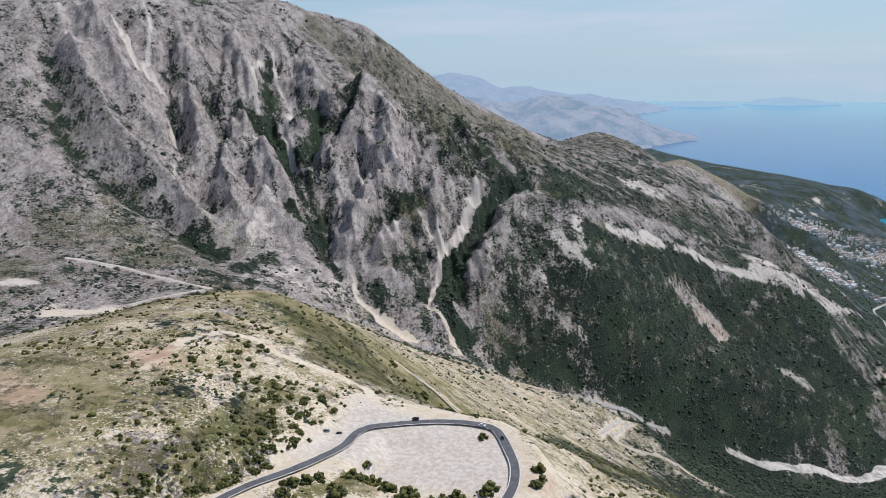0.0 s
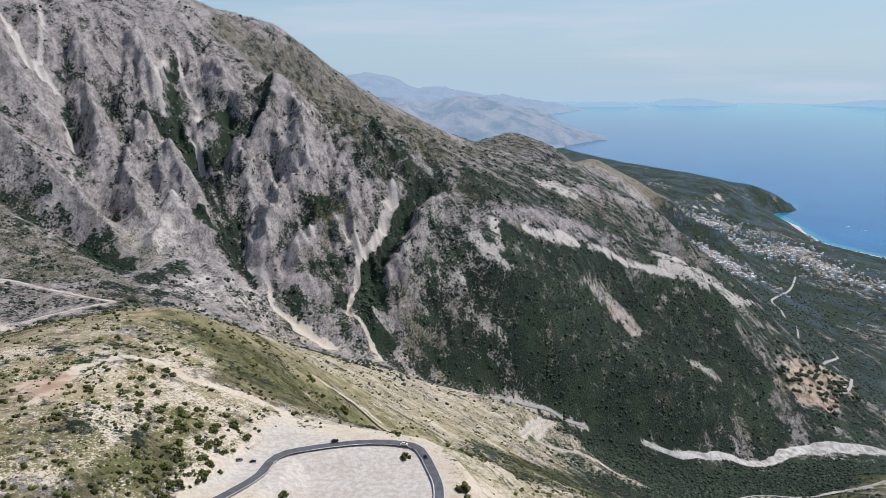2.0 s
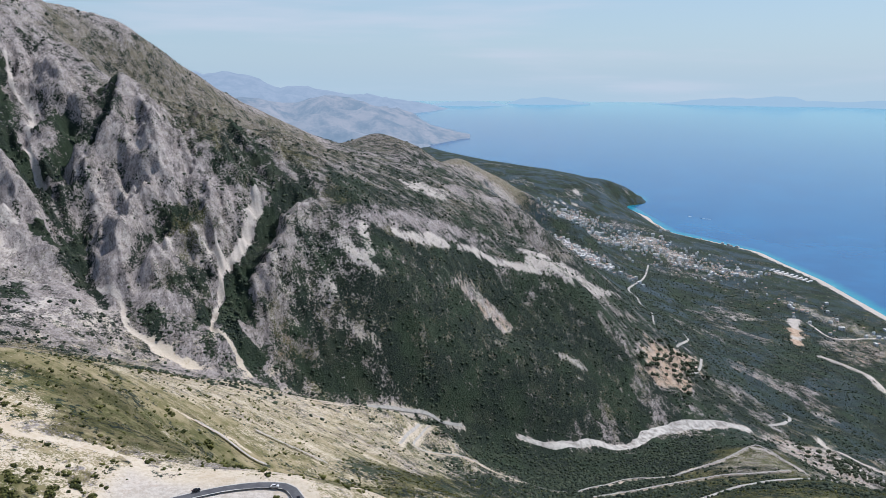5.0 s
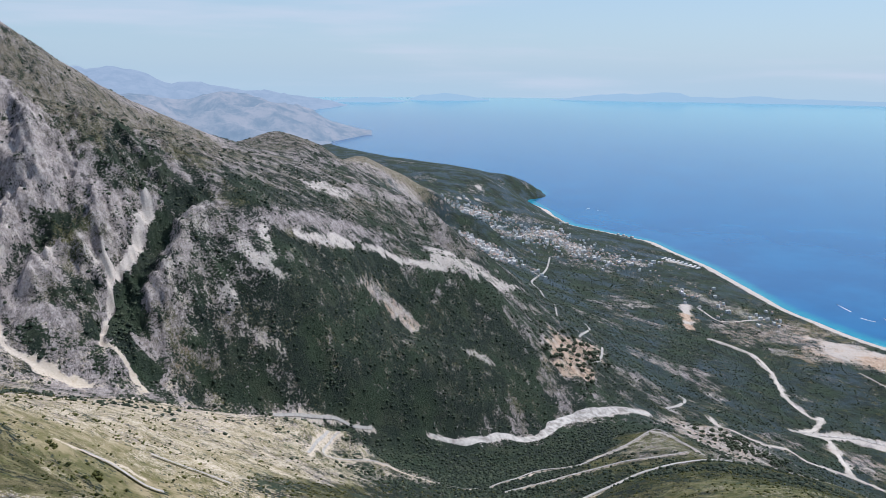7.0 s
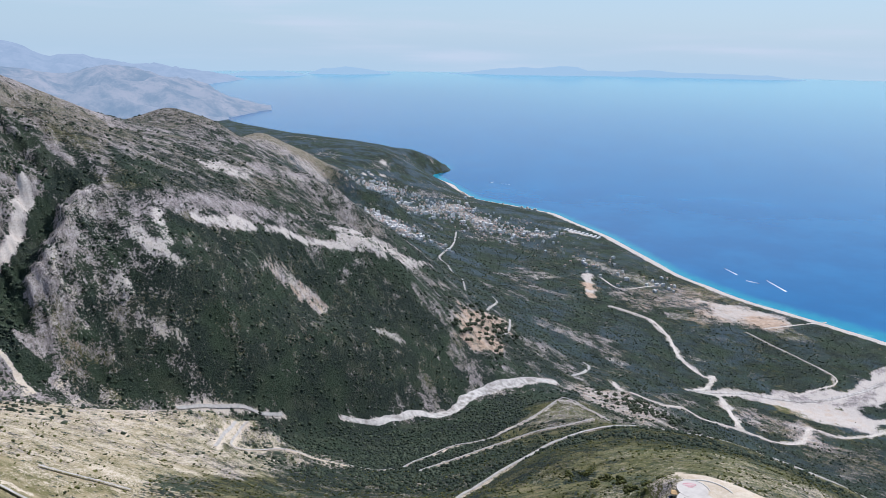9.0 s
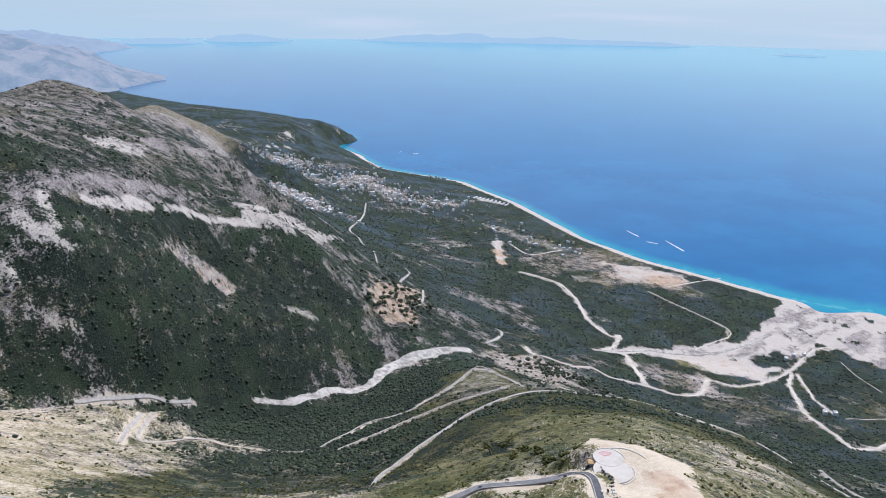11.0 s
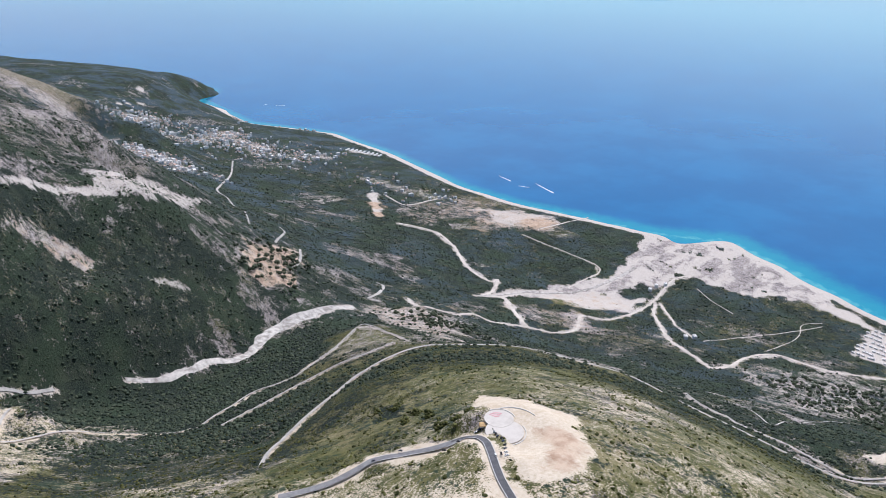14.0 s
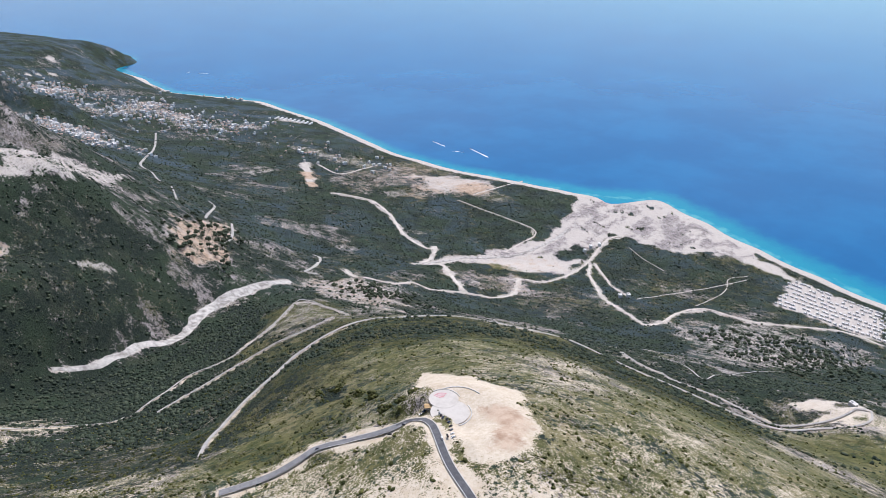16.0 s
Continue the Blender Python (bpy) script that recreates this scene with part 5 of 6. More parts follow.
ground_mesh, co = grid_mesh("ground", GX, GY, GZ, keep, True)
ground_ob = tagged(new("ground", ground_mesh), "rocky limestone mountain land with scrub and dry grass", "land", kind="structure")
ground_mesh.materials.append(land_mat)
for key, values in zip(("scrub", "grass", "pale", "red"), cover(co[:, 0], co[:, 1], co[:, 2])):
    share(ground_mesh, key, values)
dry = np.clip(smooth(42, 2, co[:, 0]) * smooth(190, 150, co[:, 1]) * 0.9 + 0.95 * smooth(230, 300, co[:, 1]) * smooth(330, 260, co[:, 0]) + 0.6 * fbm(co[:, 0], co[:, 1], 25, 3, 93), 0, 1)
lush = np.zeros(len(co))
for ring in (CREST_GREEN, BEND_SCRUB, FLANK_OLIVE):
    lush = np.maximum(lush, smooth(-2.0, 2.0, within(co[:, 0], co[:, 1], ring)))
share(ground_mesh, "dry", dry * (1 - 0.65 * lush))
stony = smooth(165, 215, np.hypot(co[:, 0], co[:, 1]) + 40 * smooth(-20, -70, co[:, 0]))
share(ground_mesh, "gravel", np.maximum(stony, 0.8 * smooth(-1.0, 1.0, within(co[:, 0], co[:, 1], SHELF_BARE))))
# painted haze for the far scrub: more over the plain and northwards
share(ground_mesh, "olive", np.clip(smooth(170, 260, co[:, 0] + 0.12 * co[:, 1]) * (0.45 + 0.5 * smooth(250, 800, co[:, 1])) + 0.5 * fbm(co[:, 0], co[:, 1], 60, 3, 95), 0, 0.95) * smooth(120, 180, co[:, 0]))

sr = np.concatenate([np.arange(380, 1300, 9.0), 1300 * 1.06 ** np.arange(0, 24)])
sr = np.append(sr[sr < 4950], 4950)
sa = np.radians(np.concatenate([np.arange(15, 100, 0.5), np.arange(100, 375, 2.5)]))
SR, SA = np.meshgrid(sr, sa, indexing="ij")
SX, SY = CENTRE[0] + SR * np.sin(SA), CENTRE[1] + SR * np.cos(SA)
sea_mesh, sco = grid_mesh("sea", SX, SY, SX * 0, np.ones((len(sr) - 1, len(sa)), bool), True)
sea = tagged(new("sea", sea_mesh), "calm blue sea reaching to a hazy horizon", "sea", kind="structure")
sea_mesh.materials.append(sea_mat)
shore, _ = near_line(sco[:, 0], sco[:, 1], COAST)
share(sea_mesh, "shallow", np.clip(1 - shore / (17 + 17 * smooth(420, 150, sco[:, 1])), 0, 1) * smooth(1500, 1000, sco[:, 1]))
# share of painted haze, growing with distance from the shore
share(sea_mesh, "sea_haze", smooth(100, 2700, shore + 160 * fbm(sco[:, 0], sco[:, 1], 500, 3, 97)))


# ---- roads and tracks ----
def strip(name, label, line, width, mat, lift=0.05, ragged=0.0, width_end=None, kind="structure", category="road", widths=None):
    """A band laid along a run over the land."""
    run = curve(line, 1.2)
    n = len(run)
    way = np.gradient(run, axis=0)
    way /= np.linalg.norm(way, axis=1, keepdims=True) + 1e-9
    side = np.stack([-way[:, 1], way[:, 0]], 1)
    w = np.linspace(width, width_end or width, n) / 2
    if widths:
        w = np.interp(np.linspace(0, len(widths) - 1, n), np.arange(len(widths)), widths) / 2
    across = np.linspace(-1, 1, 9 if ragged > 0.3 else 5)
    s = run[:, None, :] + side[:, None, :] * (across[None, :, None] * w[:, None, None])
    if ragged:
        edge = fbm(s[..., 0], s[..., 1], max(3 * width, 4.0) if ragged > 0.3 else max(width, 1.0), 3, 91) * ragged * width
        s = s + side[:, None, :] * (edge * np.abs(across[None, :]))[..., None]
    z = land(s[..., 0], s[..., 1])
    if lift < 0.1:
        z = np.repeat(z.mean(1, keepdims=True), len(across), 1)
        z = np.stack([np.convolve(np.pad(c, 2, mode="edge"), np.ones(5) / 5, "valid") for c in z.T], 1)
    if ragged > 0.3:
        z = z - np.where(np.abs(across[None, :]) > 0.9, lift + 0.02, 0)
    z = np.maximum(z, 0.02) + lift * (1.6 if lift < 0.1 else 1.0)
    me, _ = grid_mesh(name, s[..., 0], s[..., 1], z, np.ones((n - 1, len(across) - 1), bool), False)
    me.flip_normals() if me.polygons[0].normal.z < 0 else None
    me.materials.append(mat)
    return tagged(new(name, me), label, category, kind=kind)


strip("road_1", "dark asphalt mountain road curving round a gravel bend", MAIN_ROAD, 0.68, asphalt_mat, 0.09)
strip("road_2", "grey asphalt road bending at the viewpoint", VIEW_ROAD, 0.72, asphalt_mat, 0.09)
view_road = bpy.data.objects["road_2"].data          # bleached by the sun beyond the bend
view_road.materials.append(faded_mat)
view_run = curve(VIEW_ROAD, 1.2)
bend = int(np.argmin(np.hypot(*(view_run - np.array(VIEW_ROAD[6])).T)))
for face in view_road.polygons:
    if int(np.argmin(np.hypot(*(view_run - np.array(face.center[:2])).T))) > bend:
        face.material_index = 1
kerb_mat = speckled("pale_concrete_kerb", (0.46, 0.44, 0.41), (0.62, 0.60, 0.56), 2.0, 0.9)


def beside(line, off):
    """A run that keeps its distance from another."""
    run = curve(line, 1.2)
    way = np.gradient(run, axis=0)
    way /= np.linalg.norm(way, axis=1, keepdims=True) + 1e-9
    return [tuple(p) for p in run + off * np.stack([-way[:, 1], way[:, 0]], 1)]


for line, half in ((MAIN_ROAD, 0.35), (VIEW_ROAD, 0.38)):
    for side in (-half, half):
        strip("road_edge", "pale concrete edge along the asphalt road", beside(line, side), 0.08, kerb_mat, 0.097, category="kerb")
for line, width in ((CONTOUR_ROAD, .55), (CONTOUR_SOUTH, .5), (SIDE_TRACK, .5), (TERRACE_A, .4), (TERRACE_B, .4), (LOWER_HAIRPIN, .7), (LOWER_BENDS, .6), (APRON_TRACK, .45),
                    (FLANK_TRACK_A, .5), (FLANK_TRACK_B, .5), (UPPER_ROAD, 1.4), (UPPER_ROAD_B, 1.0), (UPPER_ROAD_C, 1.1),
                    (UPPER_ROAD_D, 1.1), (BRIDGE_ROAD, 1.5)):
    strip("mountain_road", "narrow worn grey road cut into the slope", line, width, old_road_mat, 0.3, 0.1)
for line, width in ((EAST_TRACK, 1.9), (CROSS_TRACK, 2.1), (VALLEY_TRACK, 1.5), (SOUTH_TRACK, 1.5), (SPUR_TRACK, 1.3), (SHORE_TRACK, .9), (SHORE_TRACK_B, 1.5),
                    (PASS_TRACK, .9), (PASS_TRACK_B, .9), (FIELD_TRACK_A, .55), (FIELD_TRACK_B, .6), (FIELD_TRACK_C, .5), (WORKS_TRACK, 1.7)):
    strip("dirt_track", "pale unpaved track through scrub and stones", line, width, gravel_mat, 0.16 if width > .7 else 0.06, 0.28)
strip("riverbed", "dry white stony riverbed winding down the valley", RIVERBED, 4.0, stones_mat, 0.12, 0.45, category="riverbed", widths=RIVERBED_WIDTHS)
strip("riverbed_lower", "broad dry white gravel bed near the shore", LOWER_RIVER, 1.6, stones_mat, 0.25, 0.4, 3.0, category="riverbed")


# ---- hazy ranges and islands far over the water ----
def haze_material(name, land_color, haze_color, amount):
    """Far land behind kilometres of bright summer air: part lit ground, part haze of that air, painted in as emission.
    """
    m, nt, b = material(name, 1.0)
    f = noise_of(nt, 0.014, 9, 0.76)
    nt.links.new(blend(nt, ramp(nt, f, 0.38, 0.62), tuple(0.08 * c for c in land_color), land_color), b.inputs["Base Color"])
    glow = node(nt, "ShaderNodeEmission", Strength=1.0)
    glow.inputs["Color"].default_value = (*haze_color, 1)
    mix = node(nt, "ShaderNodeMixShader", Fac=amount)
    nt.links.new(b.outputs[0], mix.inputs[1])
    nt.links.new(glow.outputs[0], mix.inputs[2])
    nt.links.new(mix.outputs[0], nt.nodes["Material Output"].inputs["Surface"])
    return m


def far_range(name, label, crest, depth, mat, rough, seed):
    """A range of hills: crest given as (x, y, z), its flanks falling to the water on both sides."""
    run = curve([c[:2] for c in crest], 30.0)
    keys = np.cumsum([0] + [math.hypot(b_[0] - a[0], b_[1] - a[1]) for a, b_ in zip(crest, crest[1:])])
    at = np.cumsum(np.append(0, np.hypot(*np.diff(run, axis=0).T)))
    top = np.interp(at / at[-1] * keys[-1], keys, [c[2] for c in crest])
    top = top * (1 + 0.35 * fbm(run[:, 0], run[:, 1], 260, 3, seed)) + 0.05 * np.abs(top) * fbm(run[:, 0], run[:, 1], 50, 3, seed + 1)
    way = run - np.array(CENTRE)
    way /= np.linalg.norm(way, axis=1, keepdims=True)
    across = np.linspace(-1, 1, 41)
    s = run[:, None, :] + way[:, None, :] * (across[None, :, None] * depth * np.clip(top / 45, 0.06, 1)[:, None, None])
    lift = top[:, None] * np.clip(1 - np.abs(across[None, :]) ** 1.2, 0, 1) + 0 * s[..., 0]
    lift = lift + rough * np.clip(top[:, None], 0, 80) / 60 * ridged(s[..., 0], s[..., 1], 150, 4, seed) * smooth(0, 0.3, np.abs(across[None, :])) * smooth(1.0, 0.85, np.abs(across[None, :]))
    lift = np.where(np.abs(across[None, :]) > 0.98, -12, lift)
    me, _ = grid_mesh(name, s[..., 0], s[..., 1], lift, np.ones((s.shape[0] - 1, 40), bool), False)
    me.flip_normals() if me.polygons[len(me.polygons) // 2].normal.z < 0 else None
    me.materials.append(mat)
    return tagged(new(name, me), label, "hills", kind="structure")


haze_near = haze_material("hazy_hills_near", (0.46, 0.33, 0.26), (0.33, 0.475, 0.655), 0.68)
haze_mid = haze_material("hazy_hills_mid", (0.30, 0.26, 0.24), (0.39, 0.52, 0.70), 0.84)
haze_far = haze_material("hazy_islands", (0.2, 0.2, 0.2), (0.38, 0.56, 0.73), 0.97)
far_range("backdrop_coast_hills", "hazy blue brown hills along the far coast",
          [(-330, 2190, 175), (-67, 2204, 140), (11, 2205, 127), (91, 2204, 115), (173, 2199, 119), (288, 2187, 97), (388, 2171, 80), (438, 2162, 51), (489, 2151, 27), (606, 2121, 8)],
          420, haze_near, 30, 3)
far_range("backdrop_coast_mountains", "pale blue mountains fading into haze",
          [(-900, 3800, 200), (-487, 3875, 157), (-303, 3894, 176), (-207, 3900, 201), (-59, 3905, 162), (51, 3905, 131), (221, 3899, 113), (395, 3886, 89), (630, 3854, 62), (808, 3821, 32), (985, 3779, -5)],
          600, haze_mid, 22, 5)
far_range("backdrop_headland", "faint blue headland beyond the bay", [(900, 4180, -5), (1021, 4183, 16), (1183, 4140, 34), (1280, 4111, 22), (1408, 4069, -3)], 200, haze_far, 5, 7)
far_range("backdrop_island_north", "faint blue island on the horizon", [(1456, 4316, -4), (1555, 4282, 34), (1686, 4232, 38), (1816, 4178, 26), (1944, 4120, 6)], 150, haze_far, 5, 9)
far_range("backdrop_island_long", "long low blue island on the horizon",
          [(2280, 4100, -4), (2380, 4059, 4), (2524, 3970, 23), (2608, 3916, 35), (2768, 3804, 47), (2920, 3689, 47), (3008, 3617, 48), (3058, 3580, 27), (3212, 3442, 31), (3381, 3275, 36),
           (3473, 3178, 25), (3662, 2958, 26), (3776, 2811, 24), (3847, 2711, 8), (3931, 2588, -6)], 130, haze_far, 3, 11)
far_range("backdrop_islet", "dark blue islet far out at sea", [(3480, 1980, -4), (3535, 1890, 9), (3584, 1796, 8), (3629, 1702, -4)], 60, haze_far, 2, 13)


# ---- scrub and trees ----
def leaf_material(name, dark, light):
    m, nt, b = material(name, 0.9)
    island = node(nt, "ShaderNodeNewGeometry").outputs["Random Per Island"]
    f = sum_of(nt, "ADD", sum_of(nt, "MULTIPLY", island, 0.6), sum_of(nt, "MULTIPLY", noise_of(nt, 9.0, 3), 0.4))
    nt.links.new(blend(nt, ramp(nt, f, 0.15, 0.85), dark, light), b.inputs["Base Color"])
    bump(nt, b, noise_of(nt, 14.0, 3, 0.7), 0.8, 0.12)
    return m


maquis_mat = leaf_material("evergreen_scrub", (0.028, 0.042, 0.029), (0.082, 0.100, 0.062))
shrub_mat = leaf_material("green_shrub", (0.030, 0.039, 0.012), (0.150, 0.148, 0.044))
olive_mat = leaf_material("olive_leaves", (0.035, 0.048, 0.028), (0.09, 0.105, 0.065))

bm = bmesh.new()
bmesh.ops.create_icosphere(bm, subdivisions=1, radius=1.0)
LUMP_V = np.array([v.co for v in bm.verts])
LUMP_F = np.array([[v.index for v in f.verts] for f in bm.faces])
bm.free()
rng = np.random.default_rng(7)


def lumps_mesh(name, centres, sizes, flat, mat):
    """Many small ragged leaf clumps as one mesh."""
    n, k = len(centres), len(LUMP_V)
    jag = 1 + rng.uniform(-0.38, 0.38, (n, k))
    turn = rng.uniform(0, 6.28, n)
    v = LUMP_V[None] * jag[..., None]
    x = v[..., 0] * np.cos(turn)[:, None] - v[..., 1] * np.sin(turn)[:, None]
    y = v[..., 0] * np.sin(turn)[:, None] + v[..., 1] * np.cos(turn)[:, None]
    stretch = rng.uniform(0.75, 1.3, (n, 2))
    co = np.stack([x * sizes[:, None] * stretch[:, :1], y * sizes[:, None] * stretch[:, 1:], v[..., 2] * sizes[:, None] * flat], -1) + centres[:, None]
    f = (LUMP_F[None] + (np.arange(n) * k)[:, None, None]).reshape(-1, 3)
    me = bpy.data.meshes.new(name)
    me.vertices.add(n * k)
    me.vertices.foreach_set("co", co.ravel().astype(np.float32))
    me.loops.add(f.size)
    me.loops.foreach_set("vertex_index", f.ravel().astype(np.int32))
    me.polygons.add(len(f))
    me.polygons.foreach_set("loop_start", np.arange(0, f.size, 3, dtype=np.int32))
    me.update()
    me.validate()
    me.materials.append(mat)
    return me


def scatter(count, r0, r1, a0, a1, power=1.0):
    """Random places over a sector of the land, with their heights and the share of scrub there."""
    r = np.sqrt(rng.uniform(r0 ** 2, r1 ** 2, count)) if power == 1.0 else r0 * (r1 / r0) ** rng.uniform(0, 1, count)
    a = np.radians(rng.uniform(a0, a1, count))
    x, y = CENTRE[0] + r * np.sin(a), CENTRE[1] + r * np.cos(a)
    z = land(x, y)
    scrub, grass, pale, red = cover(x, y, z)
    return x, y, z, scrub


def clear_of_roads(x, y):
    ok = np.ones(len(x), bool)
    for line, width in ((MAIN_ROAD, 1.0), (VIEW_ROAD, 1.0), (CONTOUR_ROAD, .7), (TERRACE_A, .6), (TERRACE_B, .6), (RIVERBED, 2.5), (LOWER_BENDS, .7),
                        (VALLEY_TRACK, 1.8), (SOUTH_TRACK, 1.8), (EAST_TRACK, 2.2), (CROSS_TRACK, 2.0), (PASS_TRACK, 1.0), (PASS_TRACK_B, 1.0), (HILL_TRACK, .5), (FLANK_TRACK_A, .5), (FLANK_TRACK_B, .5)):
        ok &= near_line(x, y, line)[0] > width
    return ok


# bushes on the two near hills
x, y, z, scrub = scatter(64000, 30, 150, -45, 98, 2.0)
patch = fbm(x, y, 7, 3, 101)
ok = (rng.uniform(0, 1, len(x)) < np.clip(scrub * 1.2 - 0.02 + 0.6 * patch, 0, 0.9) ** 1.4) & (scrub > 0.09) & clear_of_roads(x, y) & (z > 1)
x, y, z = x[ok], y[ok], z[ok]
size = 0.06 + 0.20 * rng.uniform(0, 1, len(x)) ** 2.2
near_parts, near_sizes = [], []
for k in range(2):
    off = rng.normal(0, 0.55, (len(x), 2)) * size[:, None]
    near_parts.append(np.stack([x + off[:, 0], y + off[:, 1], z + size * rng.uniform(0.15, 0.6, len(x))], -1))
    near_sizes.append(size * rng.uniform(0.5, 0.95, len(x)))
tagged(new("hillside_scrub", lumps_mesh("hillside_scrub", np.concatenate(near_parts), np.concatenate(near_sizes), 0.8, shrub_mat)), "low green shrubs dotted over dry stony slopes", "shrubs", kind="stuff")

def town_free(x, y):
    ok = np.ones(len(x), bool)
    for line in (VILLAGE_UPPER, VILLAGE_MID, VILLAGE_LOW, VILLAGE_EAST, VILLAGE_SHORE, RESORT, TERRACED_CAMP):
        ok &= (near_line(x, y, line)[0] > 11) | (rng.uniform(0, 1, len(x)) < 0.25)
    return ok


# maquis on the flank across the valley and on the plain
x, y, z, scrub = scatter(120000, 120, 620, -40, 97, 2.0)
patch = fbm(x, y, 13, 4, 103)
ok = (rng.uniform(0, 1, len(x)) < np.clip(scrub * 1.1 - 0.22 + 0.5 * patch, 0, 1) ** 1.6) & clear_of_roads(x, y) & (z > 2) & town_free(x, y)
x, y, z = x[ok], y[ok], z[ok]
size = (0.24 + 0.36 * rng.uniform(0, 1, len(x)) ** 2) * (0.8 + 0.0011 * np.hypot(x, y))
woods = np.stack([x, y, z + 0.25 * size], -1)
order = rng.permutation(len(x))[:26000]
tagged(new("maquis_woods", lumps_mesh("maquis_woods", woods[order], size[order], 0.85, maquis_mat)), "dark green maquis woodland covering the slopes", "woods", kind="stuff")


# ---- olive trees of the groves ----
bark_mat = speckled("grey_bark", (0.10, 0.08, 0.06), (0.2, 0.17, 0.14), 8.0, 0.95)


def olive_tree(label, group, seed, high):
    pick = random.Random(seed)
    tree = tagged(new("olive_tree"), label, "tree", group)
    bm = bmesh.new()
    bmesh.ops.create_cone(bm, cap_ends=True, segments=7, radius1=0.10, radius2=0.05, depth=0.6 * high, matrix=pose(0, 0, 0.3 * high))
    for k in range(3):
        a = k * 2.1 + pick.uniform(0, 1)
        bmesh.ops.create_cone(bm, cap_ends=True, segments=5, radius1=0.045, radius2=0.02, depth=0.5 * high,
                              matrix=pose(0.13 * math.cos(a), 0.13 * math.sin(a), 0.72 * high) @ pose(0, 0, 0, 0, 0, math.degrees(a)) @ pose(0, 0, 0, 0, 32, 0))
    me = bpy.data.meshes.new("trunk")
    bm.to_mesh(me)
    bm.free()
    me.materials.append(bark_mat)
    new("trunk", me).parent = tree
    n = 11
    c = np.array([(pick.gauss(0, 0.34), pick.gauss(0, 0.34), high * pick.uniform(0.75, 1.25)) for _ in range(n)])
    crown = new("crown", lumps_mesh("crown", c, np.array([pick.uniform(0.22, 0.42) for _ in range(n)]) * high, 0.8, olive_mat))
    crown.parent = tree
    return tree


def grove(line, count, reach, group, high):
    pick = random.Random(len(group))
    protos = [olive_tree("round grey-green olive tree on bare ochre ground", group, k + count, high) for k in range(3)]
    run, spots = curve(line, 2.0), []
    while len(spots) < count:
        c = run[pick.randrange(len(run))]
        x, y = c[0] + pick.gauss(0, reach), c[1] + pick.gauss(0, reach)
        if all(math.hypot(x - a, y - b) > 1.9 for a, b in spots) and clear_of_roads(np.array([x]), np.array([y]))[0]:
            spots.append((x, y))
    heights = land(np.array([s[0] for s in spots]), np.array([s[1] for s in spots]))
    for k, ((x, y), z) in enumerate(zip(spots, heights)):
        m = pose(x, y, float(z) - 0.08, 0, 0, pick.uniform(0, 360))
        if k < 3:
            protos[k].matrix_basis = m
        else:
            ob = copy_thing(protos[k % 3], m)
            ob.scale = [pick.uniform(0.75, 1.3)] * 3


grove(ORCHARD, 70, 6.5, "olive trees of the hillside orchard", 1.5)
grove(SOUTH_GROVE, 210, 10.0, "olive trees of the southern grove", 1.3)
grove(GROVE, 60, 6.5, "olive trees of the valley grove", 1.4)


# ---- the larger shrubs that stand singly on the near slopes ----
def shrub(seed, label, group):
    pick = random.Random(seed)
    ob = tagged(new("shrub"), label, "shrub", group)
    bm = bmesh.new()
    for k in range(4):
        a = k * 1.57 + pick.uniform(0, 0.8)
        bmesh.ops.create_cone(bm, cap_ends=True, segments=5, radius1=0.05, radius2=0.02, depth=0.6,
                              matrix=pose(0.12 * math.cos(a), 0.12 * math.sin(a), 0.25) @ pose(0, 0, 0, 0, 0, math.degrees(a)) @ pose(0, 0, 0, 0, 28, 0))
    me = bpy.data.meshes.new("stems")
    bm.to_mesh(me)
    bm.free()
    me.materials.append(bark_mat)
    new("stems", me).parent = ob
    n = 34
    c, s = [], []
    for _ in range(n):
        r, a = 0.62 * math.sqrt(pick.random()), pick.uniform(0, 6.28)
        c.append((r * math.cos(a), r * math.sin(a), pick.uniform(0.12, 0.78) * (1.1 - 0.7 * r)))
        s.append(pick.uniform(0.13, 0.25))
    new("crown", lumps_mesh("crown", np.array(c), np.array(s), 0.85, shrub_mat)).parent = ob
    return ob


def shrubs(places, group, low, high, seed, spread=0.0, each=1):
    pick = random.Random(seed)
    label = "dark green rounded evergreen shrub on the stony slope"
    protos = [shrub(seed + k, label, group) for k in range(3)]
    spots = [(x + pick.gauss(0, spread), y + pick.gauss(0, spread)) for x, y in places for _ in range(each)]
    heights = land(np.array([p[0] for p in spots]), np.array([p[1] for p in spots]))
    free_of = clear_of_roads(np.array([p[0] for p in spots]), np.array([p[1] for p in spots]))
    used = 0
    for (x, y), z, ok in zip(spots, heights, free_of):
        if not ok:
            continue
        s = pick.uniform(low, high)
        m = pose(x, y, float(z) - 0.04, 0, 0, pick.uniform(0, 360))
        ob = protos[used] if used < 3 else copy_thing(protos[used % 3], m)
        ob.matrix_basis = m
        ob.scale = (s * pick.uniform(0.85, 1.2), s * pick.uniform(0.85, 1.2), s * pick.uniform(0.8, 1.1))
        used += 1


shrubs(SHRUBS_SLOPE, "shrubs above the bend", 0.2, 0.5, 3, 0.8, 6)
shrubs(SHRUBS_BEND, "shrubs inside the bend", 0.35, 0.95, 13, 0.35, 2)
shrubs(SHRUBS_VIEW, "shrubs below the viewpoint", 0.5, 1.1, 23, 0.6, 2)


